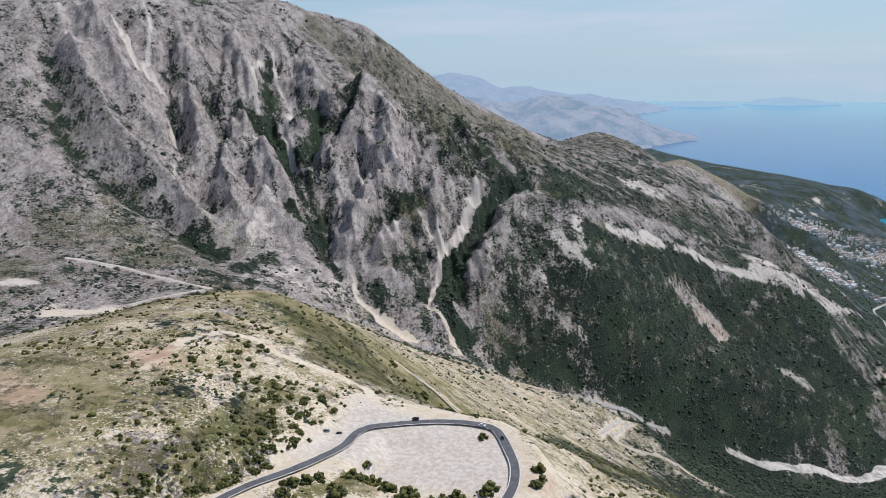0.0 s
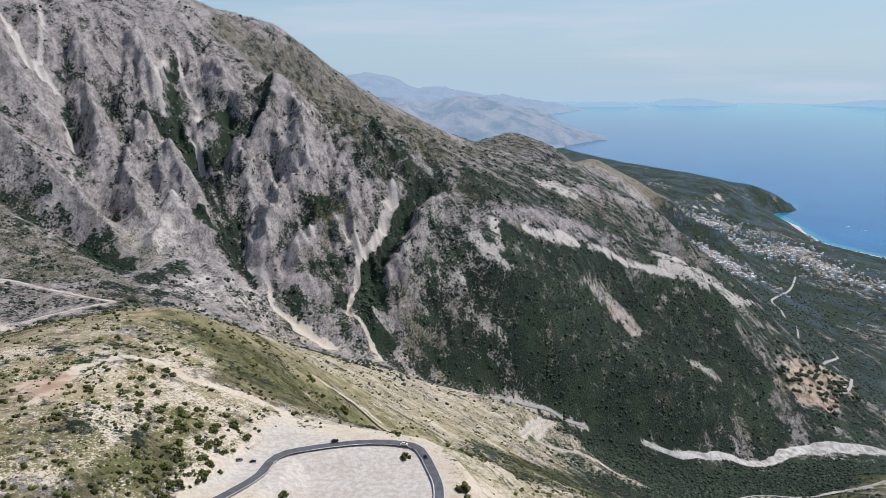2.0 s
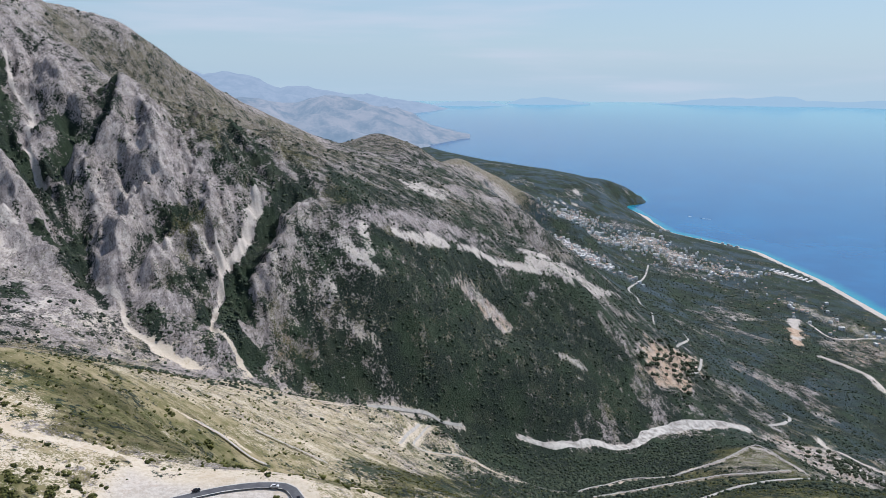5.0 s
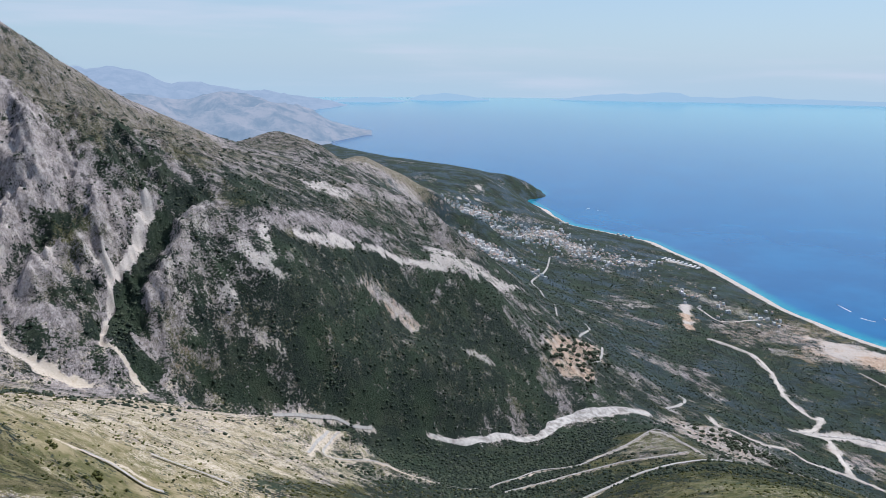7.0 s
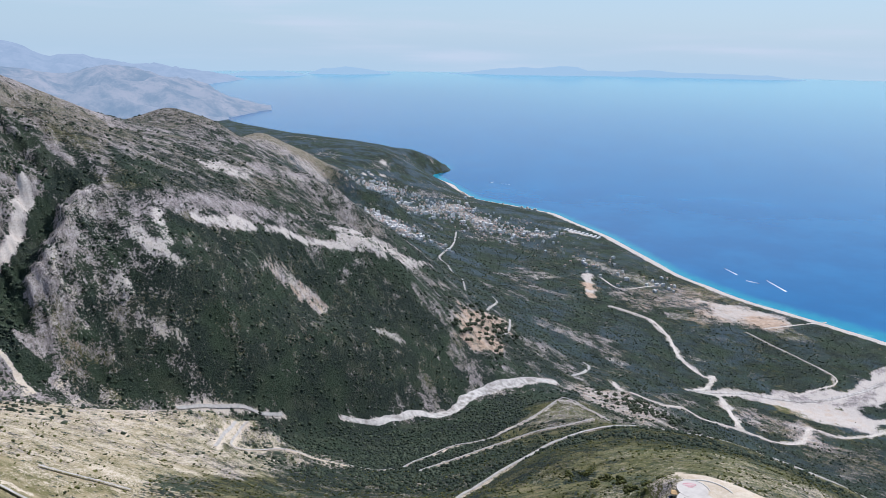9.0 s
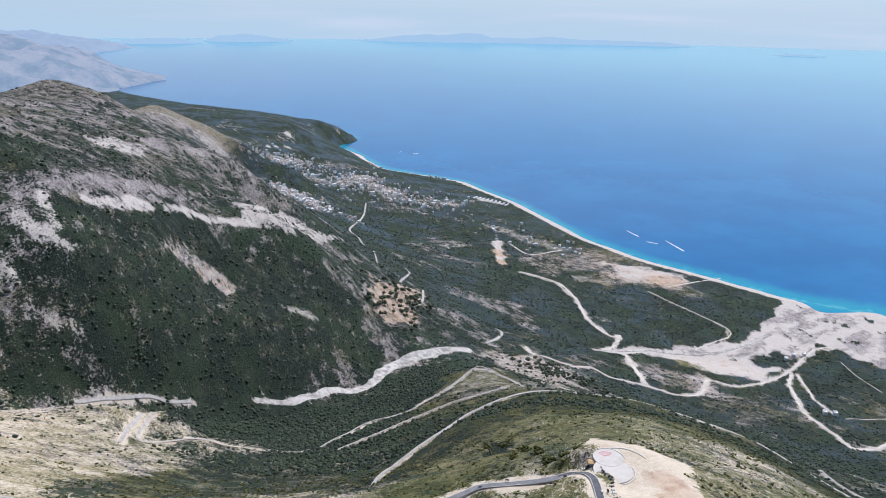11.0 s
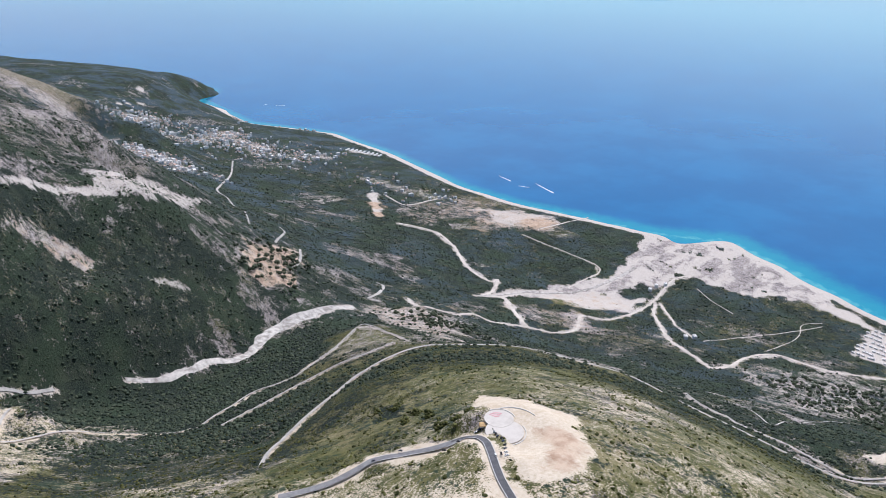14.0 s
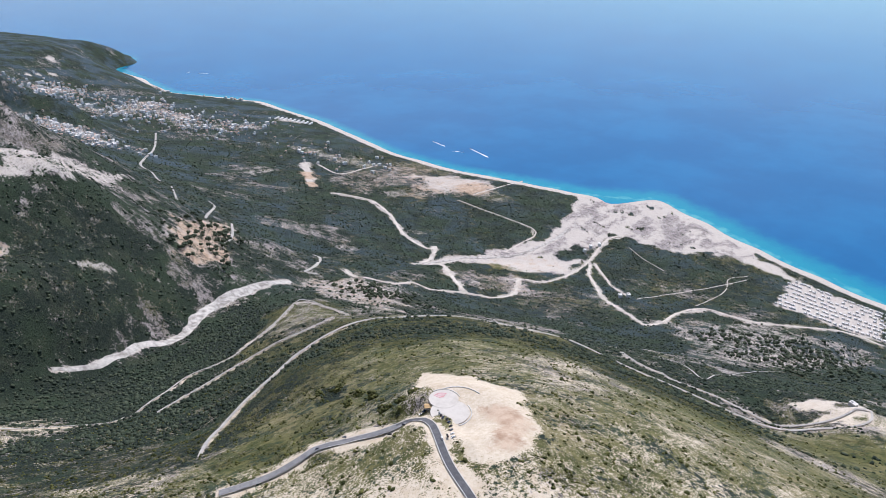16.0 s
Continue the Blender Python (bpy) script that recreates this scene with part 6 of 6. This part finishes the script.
# ---- building blocks for things ----
def box(bm, size, at, bevel=0.0, turn=0.0):
    made = bmesh.ops.create_cube(bm, size=1.0, matrix=pose(*at, 0, 0, turn) @ Matrix.Diagonal((*size, 1)))
    if bevel:
        edges = list({e for v in made["verts"] for e in v.link_edges})
        bmesh.ops.bevel(bm, geom=edges, offset=bevel, segments=2, affect="EDGES", profile=0.6)


def part(name, bm, mat, parent, label=""):
    me = bpy.data.meshes.new(name)
    bmesh.ops.recalc_face_normals(bm, faces=bm.faces[:])
    bm.to_mesh(me)
    bm.free()
    me.materials.append(mat)
    ob = new(name, me)
    ob.parent = parent
    if label:
        tagged(ob, label)
    return ob


def height_at(x, y):
    return float(land(np.array([float(x)]), np.array([float(y)]))[0])


def gable(bm, w, d, z, rise, over):
    """A pitched roof with eaves, ridge along x, with thickness."""
    w, d = w / 2 + over, d / 2 + over
    pts = [(-w, -d, z), (w, -d, z), (w, d, z), (-w, d, z), (-w * 0.72, 0, z + rise), (w * 0.72, 0, z + rise)]
    v = [bm.verts.new(p) for p in pts] + [bm.verts.new((p[0], p[1], p[2] - 0.08)) for p in pts[:4]]
    for f in ((0, 1, 5, 4), (2, 3, 4, 5), (1, 2, 5), (3, 0, 4), (6, 7, 1, 0), (7, 8, 2, 1), (8, 9, 3, 2), (9, 6, 0, 3), (9, 8, 7, 6)):
        bm.faces.new([v[k] for k in f])


white_wall = speckled("white_plaster", (0.76, 0.74, 0.70), (0.86, 0.84, 0.81), 0.8)
cream_wall = speckled("cream_plaster", (0.52, 0.46, 0.38), (0.66, 0.60, 0.50), 0.8)
tile_roof = speckled("terracotta_tiles", (0.48, 0.32, 0.25), (0.62, 0.47, 0.39), 2.0)
pale_roof = speckled("pale_flat_roof", (0.60, 0.58, 0.55), (0.78, 0.76, 0.73), 1.5)
window_glass = plain("dark_window_glass", (0.03, 0.04, 0.05), 0.1)
concrete_mat = speckled("weathered_concrete", (0.50, 0.48, 0.45), (0.66, 0.64, 0.60), 3.0, 0.9)


def house(name, w, d, h, wall_mat, roof_mat, pitched, label, group, faces=(-1,)):
    base_ob = tagged(new(name), label, "house", group)
    bm = bmesh.new()
    box(bm, (w, d, h + 1.2), (0, 0, h / 2 - 0.6), 0.03)
    walls = part("wall", bm, wall_mat, base_ob)
    bm = bmesh.new()
    if pitched:
        gable(bm, w, d, h, 0.38 * d * 0.5, 0.12)
    else:
        box(bm, (w + 0.1, d + 0.1, 0.12), (0, 0, h + 0.05), 0.02)
        box(bm, (w * 0.3, d * 0.35, 0.35), (w * 0.2, 0.1 * d, h + 0.27), 0.02)
    part("roof", bm, roof_mat, base_ob)
    storeys = max(1, round(h / 0.55))
    for k in range(storeys):
        for sx in (-0.25, 0.25):
            for face in faces:
                bm = bmesh.new()
                box(bm, (w * 0.14, 0.05, 0.26), (sx * w, face * d / 2, 0.34 + k * h / storeys))
                part("window", bm, window_glass, base_ob)
    return base_ob


kinds = [
    house("house", 1.9, 1.5, 1.1, white_wall, tile_roof, True, "white plastered village house with a terracotta roof", "houses of the coast village"),
    house("house", 2.3, 1.7, 1.6, white_wall, pale_roof, False, "white flat-roofed house of two or three storeys", "houses of the coast village"),
    house("house", 1.6, 1.4, 1.0, cream_wall, tile_roof, True, "cream stone village house with a terracotta roof", "houses of the coast village"),
    house("house", 3.4, 2.0, 1.9, white_wall, pale_roof, False, "long white apartment house with a flat roof", "houses of the coast village"),
]
pick = random.Random(11)
placed = []


def settle(line, count, reach, sizes=(0.65, 1.15)):
    """Houses spread about a run, none on top of another, each turned as the slope lies."""
    run = curve(line, 4.0)
    tries = 0
    while count and tries < 4000:
        tries += 1
        c = run[pick.randrange(len(run))]
        x, y = c[0] + pick.gauss(0, reach), c[1] + pick.gauss(0, reach)
        if any(math.hypot(x - p, y - q) < 2.1 for p, q in placed) or near_line(np.array([x]), np.array([y]), COAST)[0][0] < 7:
            continue
        z = height_at(x, y)
        if z < 1.0:
            continue
        placed.append((x, y))
        proto = kinds[pick.choice((0, 0, 1, 1, 2, 2, 3))]
        m = pose(x, y, z + 0.25, 0, 0, pick.uniform(-25, 25) + pick.choice((0, 90)))
        s = pick.uniform(*sizes)
        ob = copy_thing(proto, m)
        ob.scale = (s, s, s * pick.uniform(0.85, 1.15))
        count -= 1


settle(VILLAGE_LOW, 58, 16)
settle(VILLAGE_EAST, 70, 20)
settle(VILLAGE_SHORE, 44, 17)
settle([(476, 780), (500, 730), (510, 680)], 22, 6.0)
settle(VILLAGE_EAST, 40, 24)
settle(VILLAGE_LOW, 30, 13)
for k, proto in enumerate(kinds):      # the four patterns stand in the lower village too
    x, y = VILLAGE_LOW[k][0] + 4 * (k % 2), VILLAGE_LOW[k][1] - 3
    proto.matrix_basis = pose(x, y, height_at(x, y) + 0.2, 0, 0, 20 * k)

# the two villages farther off: past counting, walls and roofs only
def far_village(name, label, places):
    """Houses of the four patterns spread about runs, joined."""
    co, faces, mats, slots = [], [], [], [white_wall, cream_wall, tile_roof, pale_roof]
    for line, count, reach in places:
        run, tries = curve(line, 4.0), 0
        while count and tries < 3000:
            tries += 1
            c = run[pick.randrange(len(run))]
            x, y = c[0] + pick.gauss(0, reach), c[1] + pick.gauss(0, reach)
            if any(math.hypot(x - p, y - q) < 2.1 for p, q in placed):
                continue
            z = height_at(x, y)
            if z < 1.0:
                continue
            placed.append((x, y))
            count -= 1
            m = pose(x, y, z + 0.25, 0, 0, pick.uniform(-25, 25) + pick.choice((0, 90))) @ Matrix.Scale(pick.uniform(0.65, 1.15), 4)
            for piece in kinds[pick.choice((0, 0, 1, 1, 2, 2, 3))].children:
                if piece.data.materials[0] not in slots:
                    continue
                first_vert = len(co)
                co += [tuple(m @ v.co) for v in piece.data.vertices]
                faces += [tuple(first_vert + k for k in p.vertices) for p in piece.data.polygons]
                mats += [slots.index(piece.data.materials[0])] * len(piece.data.polygons)
    me = bpy.data.meshes.new(name)
    me.from_pydata(co, [], faces)
    for mat in slots:
        me.materials.append(mat)
    me.polygons.foreach_set("material_index", mats)
    tagged(new(name, me), label, "village", kind="stuff")


far_village("village_houses", "white and cream houses of a distant hillside village", [(VILLAGE_UPPER, 130, 13), (VILLAGE_MID, 130, 17), (VILLAGE_UPPER, 50, 22), (VILLAGE_MID, 90, 26), (VILLAGE_EAST, 90, 20), (VILLAGE_LOW, 50, 13)])

# the holiday village behind the long beach: rows of small villas
villa_proto = house("villa", 1.7, 0.95, 0.62, white_wall, pale_roof, False, "small white flat-roofed holiday villa in a row", "villas of the holiday village", (-1,))
first = True
c00, c01, c11, c10 = (np.array(c) for c in RESORT_CORNERS)
c11, c10 = c01 + (c11 - c01) * 1.6, c00 + (c10 - c00) * 1.6      # the rows run on past the view
rows_of, cols_of = 8, 34
spots = []
for row in range(rows_of):
    for col in range(cols_of):
        u, v = (col + 0.3 * (row % 2) + 0.3) / cols_of, (row + 0.5) / rows_of
        p = (c00 * (1 - u) + c10 * u) * (1 - v) + (c01 * (1 - u) + c11 * u) * v
        spots.append(p + np.array((pick.gauss(0, 0.3), pick.gauss(0, 0.3))))
along = c10 - c00
turn = math.degrees(math.atan2(along[1], along[0]))
for p, z in zip(spots, land(np.array([s[0] for s in spots]), np.array([s[1] for s in spots]))):
    if z < 0.6 or pick.random() < 0.14:
        continue
    m = pose(p[0], p[1], float(z) + 0.15, 0, 0, turn + pick.uniform(-4, 4))
    if first:
        villa_proto.matrix_basis, first = m, False
    else:
        copy_thing(villa_proto, m)

# the white terraces of the shore camp
for k in range(9):
    t = k / 8
    x, y = TERRACED_CAMP[0][0] + (TERRACED_CAMP[2][0] - TERRACED_CAMP[0][0]) * t, TERRACED_CAMP[0][1] + (TERRACED_CAMP[2][1] - TERRACED_CAMP[0][1]) * t
    row_ob = tagged(new("camp_row"), "long low white row of camp cabins", "cabin row", "rows of the shore camp")
    bm = bmesh.new()
    box(bm, (9.0, 1.5, 1.4), (0, 0, 0.1), 0.05)
    part("wall", bm, white_wall, row_ob)
    bm = bmesh.new()
    gable(bm, 9.0, 1.5, 0.8, 0.35, 0.15)
    part("roof", bm, pale_roof, row_ob)
    row_ob.matrix_basis = pose(x, y, height_at(x, y) + 0.2, 0, 0, 24)


# ---- cars ----
tyre_mat = plain("black_rubber", (0.02, 0.02, 0.02), 0.8)
rim_mat = plain("alloy_rim", (0.5, 0.5, 0.52), 0.35, 0.9)
car_glass = plain("tinted_car_glass", (0.02, 0.025, 0.03), 0.06)
lamp_mat = plain("clear_headlight", (0.75, 0.75, 0.72), 0.15)
tail_mat = plain("red_tail_light", (0.35, 0.02, 0.02), 0.2)


def car(color_name, color, tall=1.0):
    """A family car at one sixth of its size: body, cabin, glass, lights, wheels."""
    paint = plain(color_name + "_car_paint", color, 0.25)
    paint.node_tree.nodes["Principled BSDF"].inputs["Specular IOR Level"].default_value = 0.5
    ob = tagged(new("car"), color_name + " family car parked on the gravel or driving the road", "car", "cars on the mountain road")
    bm = bmesh.new()
    box(bm, (0.72, 0.30, 0.105), (0, 0, 0.105), 0.03)
    box(bm, (0.16, 0.27, 0.03), (0.25, 0, 0.165), 0.012)
    part("body", bm, paint, ob)
    bm = bmesh.new()
    made = bmesh.ops.create_cube(bm, size=1.0, matrix=pose(-0.05, 0, 0.205) @ Matrix.Diagonal((0.42, 0.26, 0.10 * tall, 1)))
    for v in made["verts"]:
        if v.co.z > 0.205:
            v.co.x = -0.05 + (v.co.x + 0.05) * 0.70
            v.co.y *= 0.84
    cabin = part("cabin", bm, car_glass, ob, "dark glazed cabin")
    bm = bmesh.new()
    box(bm, (0.285, 0.215, 0.016), (-0.05, 0, 0.205 + 0.05 * tall), 0.006)
    part("roof", bm, paint, cabin)
    for sx in (-0.23, 0.23):
        for sy in (-0.14, 0.14):
            bm = bmesh.new()
            bmesh.ops.create_cone(bm, cap_ends=True, segments=14, radius1=0.055, radius2=0.055, depth=0.04, matrix=pose(sx, sy, 0.055, 90, 0, 0))
            wheel = part("wheel", bm, tyre_mat, ob)
            bm = bmesh.new()
            bmesh.ops.create_cone(bm, cap_ends=True, segments=10, radius1=0.033, radius2=0.030, depth=0.046, matrix=pose(sx, sy, 0.055, 90, 0, 0))
            part("rim", bm, rim_mat, wheel)
    for sy in (-0.10, 0.10):
        bm = bmesh.new()
        box(bm, (0.012, 0.055, 0.028), (0.36, sy, 0.125), 0.004)
        part("headlight", bm, lamp_mat, ob)
        bm = bmesh.new()
        box(bm, (0.012, 0.05, 0.03), (-0.36, sy, 0.17), 0.004)
        part("tail_light", bm, tail_mat, ob)
    return ob


def road_turn(x, y, line):
    run = curve(line, 0.5)
    k = int(np.argmin(np.hypot(run[:, 0] - x, run[:, 1] - y)))
    k = min(max(k, 1), len(run) - 2)
    d = run[k + 1] - run[k - 1]
    return math.degrees(math.atan2(d[1], d[0]))


fleet = [car("black", (0.012, 0.012, 0.014)), car("white", (0.72, 0.72, 0.70)), car("grey", (0.16, 0.17, 0.18), 1.2), car("dark blue", (0.02, 0.035, 0.08))]
free = {id(o): True for o in fleet}


def park(kind, x, y, turn, lift=0.0):
    proto = fleet[kind]
    m = pose(x, y, height_at(x, y) + lift, 0, 0, turn) @ Matrix.Scale(0.8, 4)
    if free[id(proto)]:
        proto.matrix_basis, free[id(proto)] = m, False
    else:
        copy_thing(proto, m)


park(0, *CARS_MAIN[0], road_turn(*CARS_MAIN[0], MAIN_ROAD), 0.17)
park(0, *CARS_MAIN[1], 15)
park(2, CARS_MAIN[1][0] - 0.9, CARS_MAIN[1][1] - 0.35, 30)
park(1, *CARS_MAIN[2], road_turn(*CARS_MAIN[2], MAIN_ROAD), 0.17)
park(0, *CARS_MAIN[3], road_turn(*CARS_MAIN[3], MAIN_ROAD), 0.17)
for k, place in enumerate(CARS_VIEW[:4]):
    park((1, 3, 0, 2)[k], place[0] + 0.2, place[1] + 0.15, 140 + 25 * k)
for k, place in enumerate(CARS_VIEW[4:10]):
    park((0, 3, 0, 2, 1, 1)[k], place[0] + 0.15, place[1], 12 - 6 * k)
for k in range(5):
    park((3, 0, 2, 0, 1)[k], 52.6 + 0.32 * k, 49.0 + 0.45 * k, 20 + 9 * k)
park(1, 49.3, 46.6, road_turn(49.3, 46.6, VIEW_ROAD), 0.17)
park(0, 49.9, 46.4, road_turn(49.9, 46.4, VIEW_ROAD), 0.17)
for x, y in (CARS_VIEW[11], CARS_VIEW[12], (51.2, 52.9), (46.0, 60.4)):
    park(0 if x > 49 else 2, x, y, road_turn(x, y, VIEW_ROAD), 0.17)


# ---- the viewpoint: paved round, low walls, painted mark, kiosk ----
pave_mat = speckled("white_stone_paving", (0.50, 0.452, 0.395), (0.60, 0.55, 0.485), 1.2, 0.8)
mark_mat = speckled("faded_red_paint", (0.50, 0.20, 0.21), (0.62, 0.40, 0.39), 4.0, 0.7)
awning_mat = speckled("orange_canvas", (0.46, 0.29, 0.13), (0.56, 0.40, 0.22), 6.0, 0.8)
CX, CY = VIEW_CIRCLE[0][0] - 0.1, VIEW_CIRCLE[0][1] + 0.1
CZ = height_at(CX, CY) + 0.03


def disc(bm, x, y, z, r, thick, segments=48):
    bmesh.ops.create_cone(bm, cap_ends=True, segments=segments, radius1=r, radius2=r, depth=thick, matrix=pose(x, y, z))


def arc_wall(bm, x, y, z, r, a0, a1, thick, high, steps=24):
    ring = []
    for k in range(steps + 1):
        a = radians(a0 + (a1 - a0) * k / steps)
        ring.append([bm.verts.new((x + (r + t) * math.cos(a), y + (r + t) * math.sin(a), z + h)) for t, h in ((0, 0), (thick, 0), (thick, high), (0, high))])
    for p, q in zip(ring, ring[1:]):
        for k in range(4):
            bm.faces.new((p[k], p[(k + 1) % 4], q[(k + 1) % 4], q[k]))
    bm.faces.new(ring[0][::-1])
    bm.faces.new(ring[-1])


terrace = tagged(new("viewing_terrace"), "round white paved viewing terrace with low curved walls", "terrace")
bm = bmesh.new()
disc(bm, CX, CY, CZ, 2.0, 0.14)
part("paving", bm, pave_mat, terrace)
for (x, y, r, a0, a1) in ((VIEW_LOGO[0][0], VIEW_LOGO[0][1], 1.7, -35, 75), (CX, CY, 2.15, -120, -20), (CX + 1.6, CY + 0.2, 2.9, -15, 70)):
    bm = bmesh.new()
    arc_wall(bm, x, y, height_at(x, y), r, a0, a1, 0.09, 0.07)
    part("low_wall", bm, concrete_mat, terrace, "low curved concrete wall")
bm = bmesh.new()
disc(bm, VIEW_LOGO[0][0], VIEW_LOGO[0][1], CZ + 0.02, 1.55, 0.14)
part("upper_paving", bm, pave_mat, terrace)
for k in range(3):
    bm = bmesh.new()
    arc_wall(bm, VIEW_LOGO[0][0] - 0.1, VIEW_LOGO[0][1] + 0.1, CZ + 0.09, 0.25 + 0.3 * k, 10, 100, 0.2, 0.012, 12)
    part("painted_mark", bm, mark_mat, terrace, "faded red painted mark on the paving")

kiosk = tagged(new("kiosk"), "small roadside kiosk with an orange awning", "kiosk")
bm = bmesh.new()
box(bm, (1.0, 0.6, 0.42), (0, 0, 0.21), 0.02)
part("body", bm, white_wall, kiosk)
bm = bmesh.new()
box(bm, (0.85, 0.03, 0.16), (0, -0.305, 0.25), 0.004)
part("counter_opening", bm, window_glass, kiosk, "dark serving opening")
bm = bmesh.new()
gable(bm, 1.15, 0.95, 0.46, 0.12, 0.06)
part("awning", bm, awning_mat, kiosk, "orange canvas awning")
kx, ky = CARS_VIEW[2][0] + 0.1, CARS_VIEW[2][1] + 0.35
kiosk.matrix_basis = pose(kx, ky, height_at(kx, ky), 0, 0, 135) @ Matrix.Diagonal((0.7, 0.7, 0.7, 1))

# ---- the stop at the south bend: restaurant and cleared yard ----
rest = house("restaurant", 1.9, 1.3, 0.9, concrete_mat, pale_roof, False, "small grey flat-roofed roadside restaurant at the bend", "")
rest.matrix_basis = pose(193.0, 19.0, height_at(193.0, 19.0) + 0.25, 0, 0, 60)
rest["category"] = "restaurant"
for (x, y) in (SPUR_TRACK[-1], (SPUR_TRACK[-1][0] - 4, SPUR_TRACK[-1][1] + 3), (383.0, 184.5), (392.5, 185.0), (399.0, 182.0)):
    copy_thing(kinds[1], pose(x, y, height_at(x, y) + 0.2, 0, 0, 40))

# ---- motor boats with their wakes ----
foam_mat = speckled("white_foam", (0.55, 0.62, 0.66), (0.85, 0.88, 0.9), 0.6, 0.6)
hull_mat = plain("white_boat_hull", (0.8, 0.8, 0.8), 0.3)


def boat(tail, head, width):
    ob = tagged(new("motor_boat"), "small white motor boat on the open water", "boat", "boats off the beach")
    bm = bmesh.new()
    box(bm, (1.6, 0.55, 0.34), (0, 0, 0.15), 0.1)
    for v in bm.verts:
        if v.co.x > 0.5:
            v.co.y *= 0.3
    part("hull", bm, hull_mat, ob)
    bm = bmesh.new()
    box(bm, (0.5, 0.36, 0.26), (-0.1, 0, 0.42), 0.04)
    part("cabin", bm, window_glass, ob)
    turn = math.degrees(math.atan2(head[1] - tail[1], head[0] - tail[0]))
    ob.matrix_basis = pose(head[0], head[1], 0.0, 0, 0, turn)
    n = 24
    run = np.linspace(np.array(head), np.array(tail), n)
    side = np.array((-math.sin(radians(turn)), math.cos(radians(turn))))
    w = width * (0.25 + 0.75 * np.sqrt(np.linspace(0, 1, n))) * (1 + 0.35 * np.sin(np.arange(n) * 1.9) * np.linspace(0, 1, n))
    s = np.stack([run - side * w[:, None] / 2, run + 0 * side, run + side * w[:, None] / 2], 1)
    me, _ = grid_mesh("boat_wake", s[..., 0], s[..., 1], np.full(s.shape[:2], 0.05), np.ones((n - 1, 2), bool), False)
    me.flip_normals() if me.polygons[0].normal.z < 0 else None
    me.materials.append(foam_mat)
    tagged(new("boat_wake", me), "white foaming wake trailing over the sea", "wake", kind="stuff")


W = BOAT_WAKES
boat(W[1], W[0], 1.3)
boat(W[2], W[3], 1.3)
boat(W[5], W[4], 1.6)
boat((W[6][0] + 8, W[6][1] + 4), W[6], 1.2)
boat((W[7][0] + 9, W[7][1] - 8), W[7], 1.2)
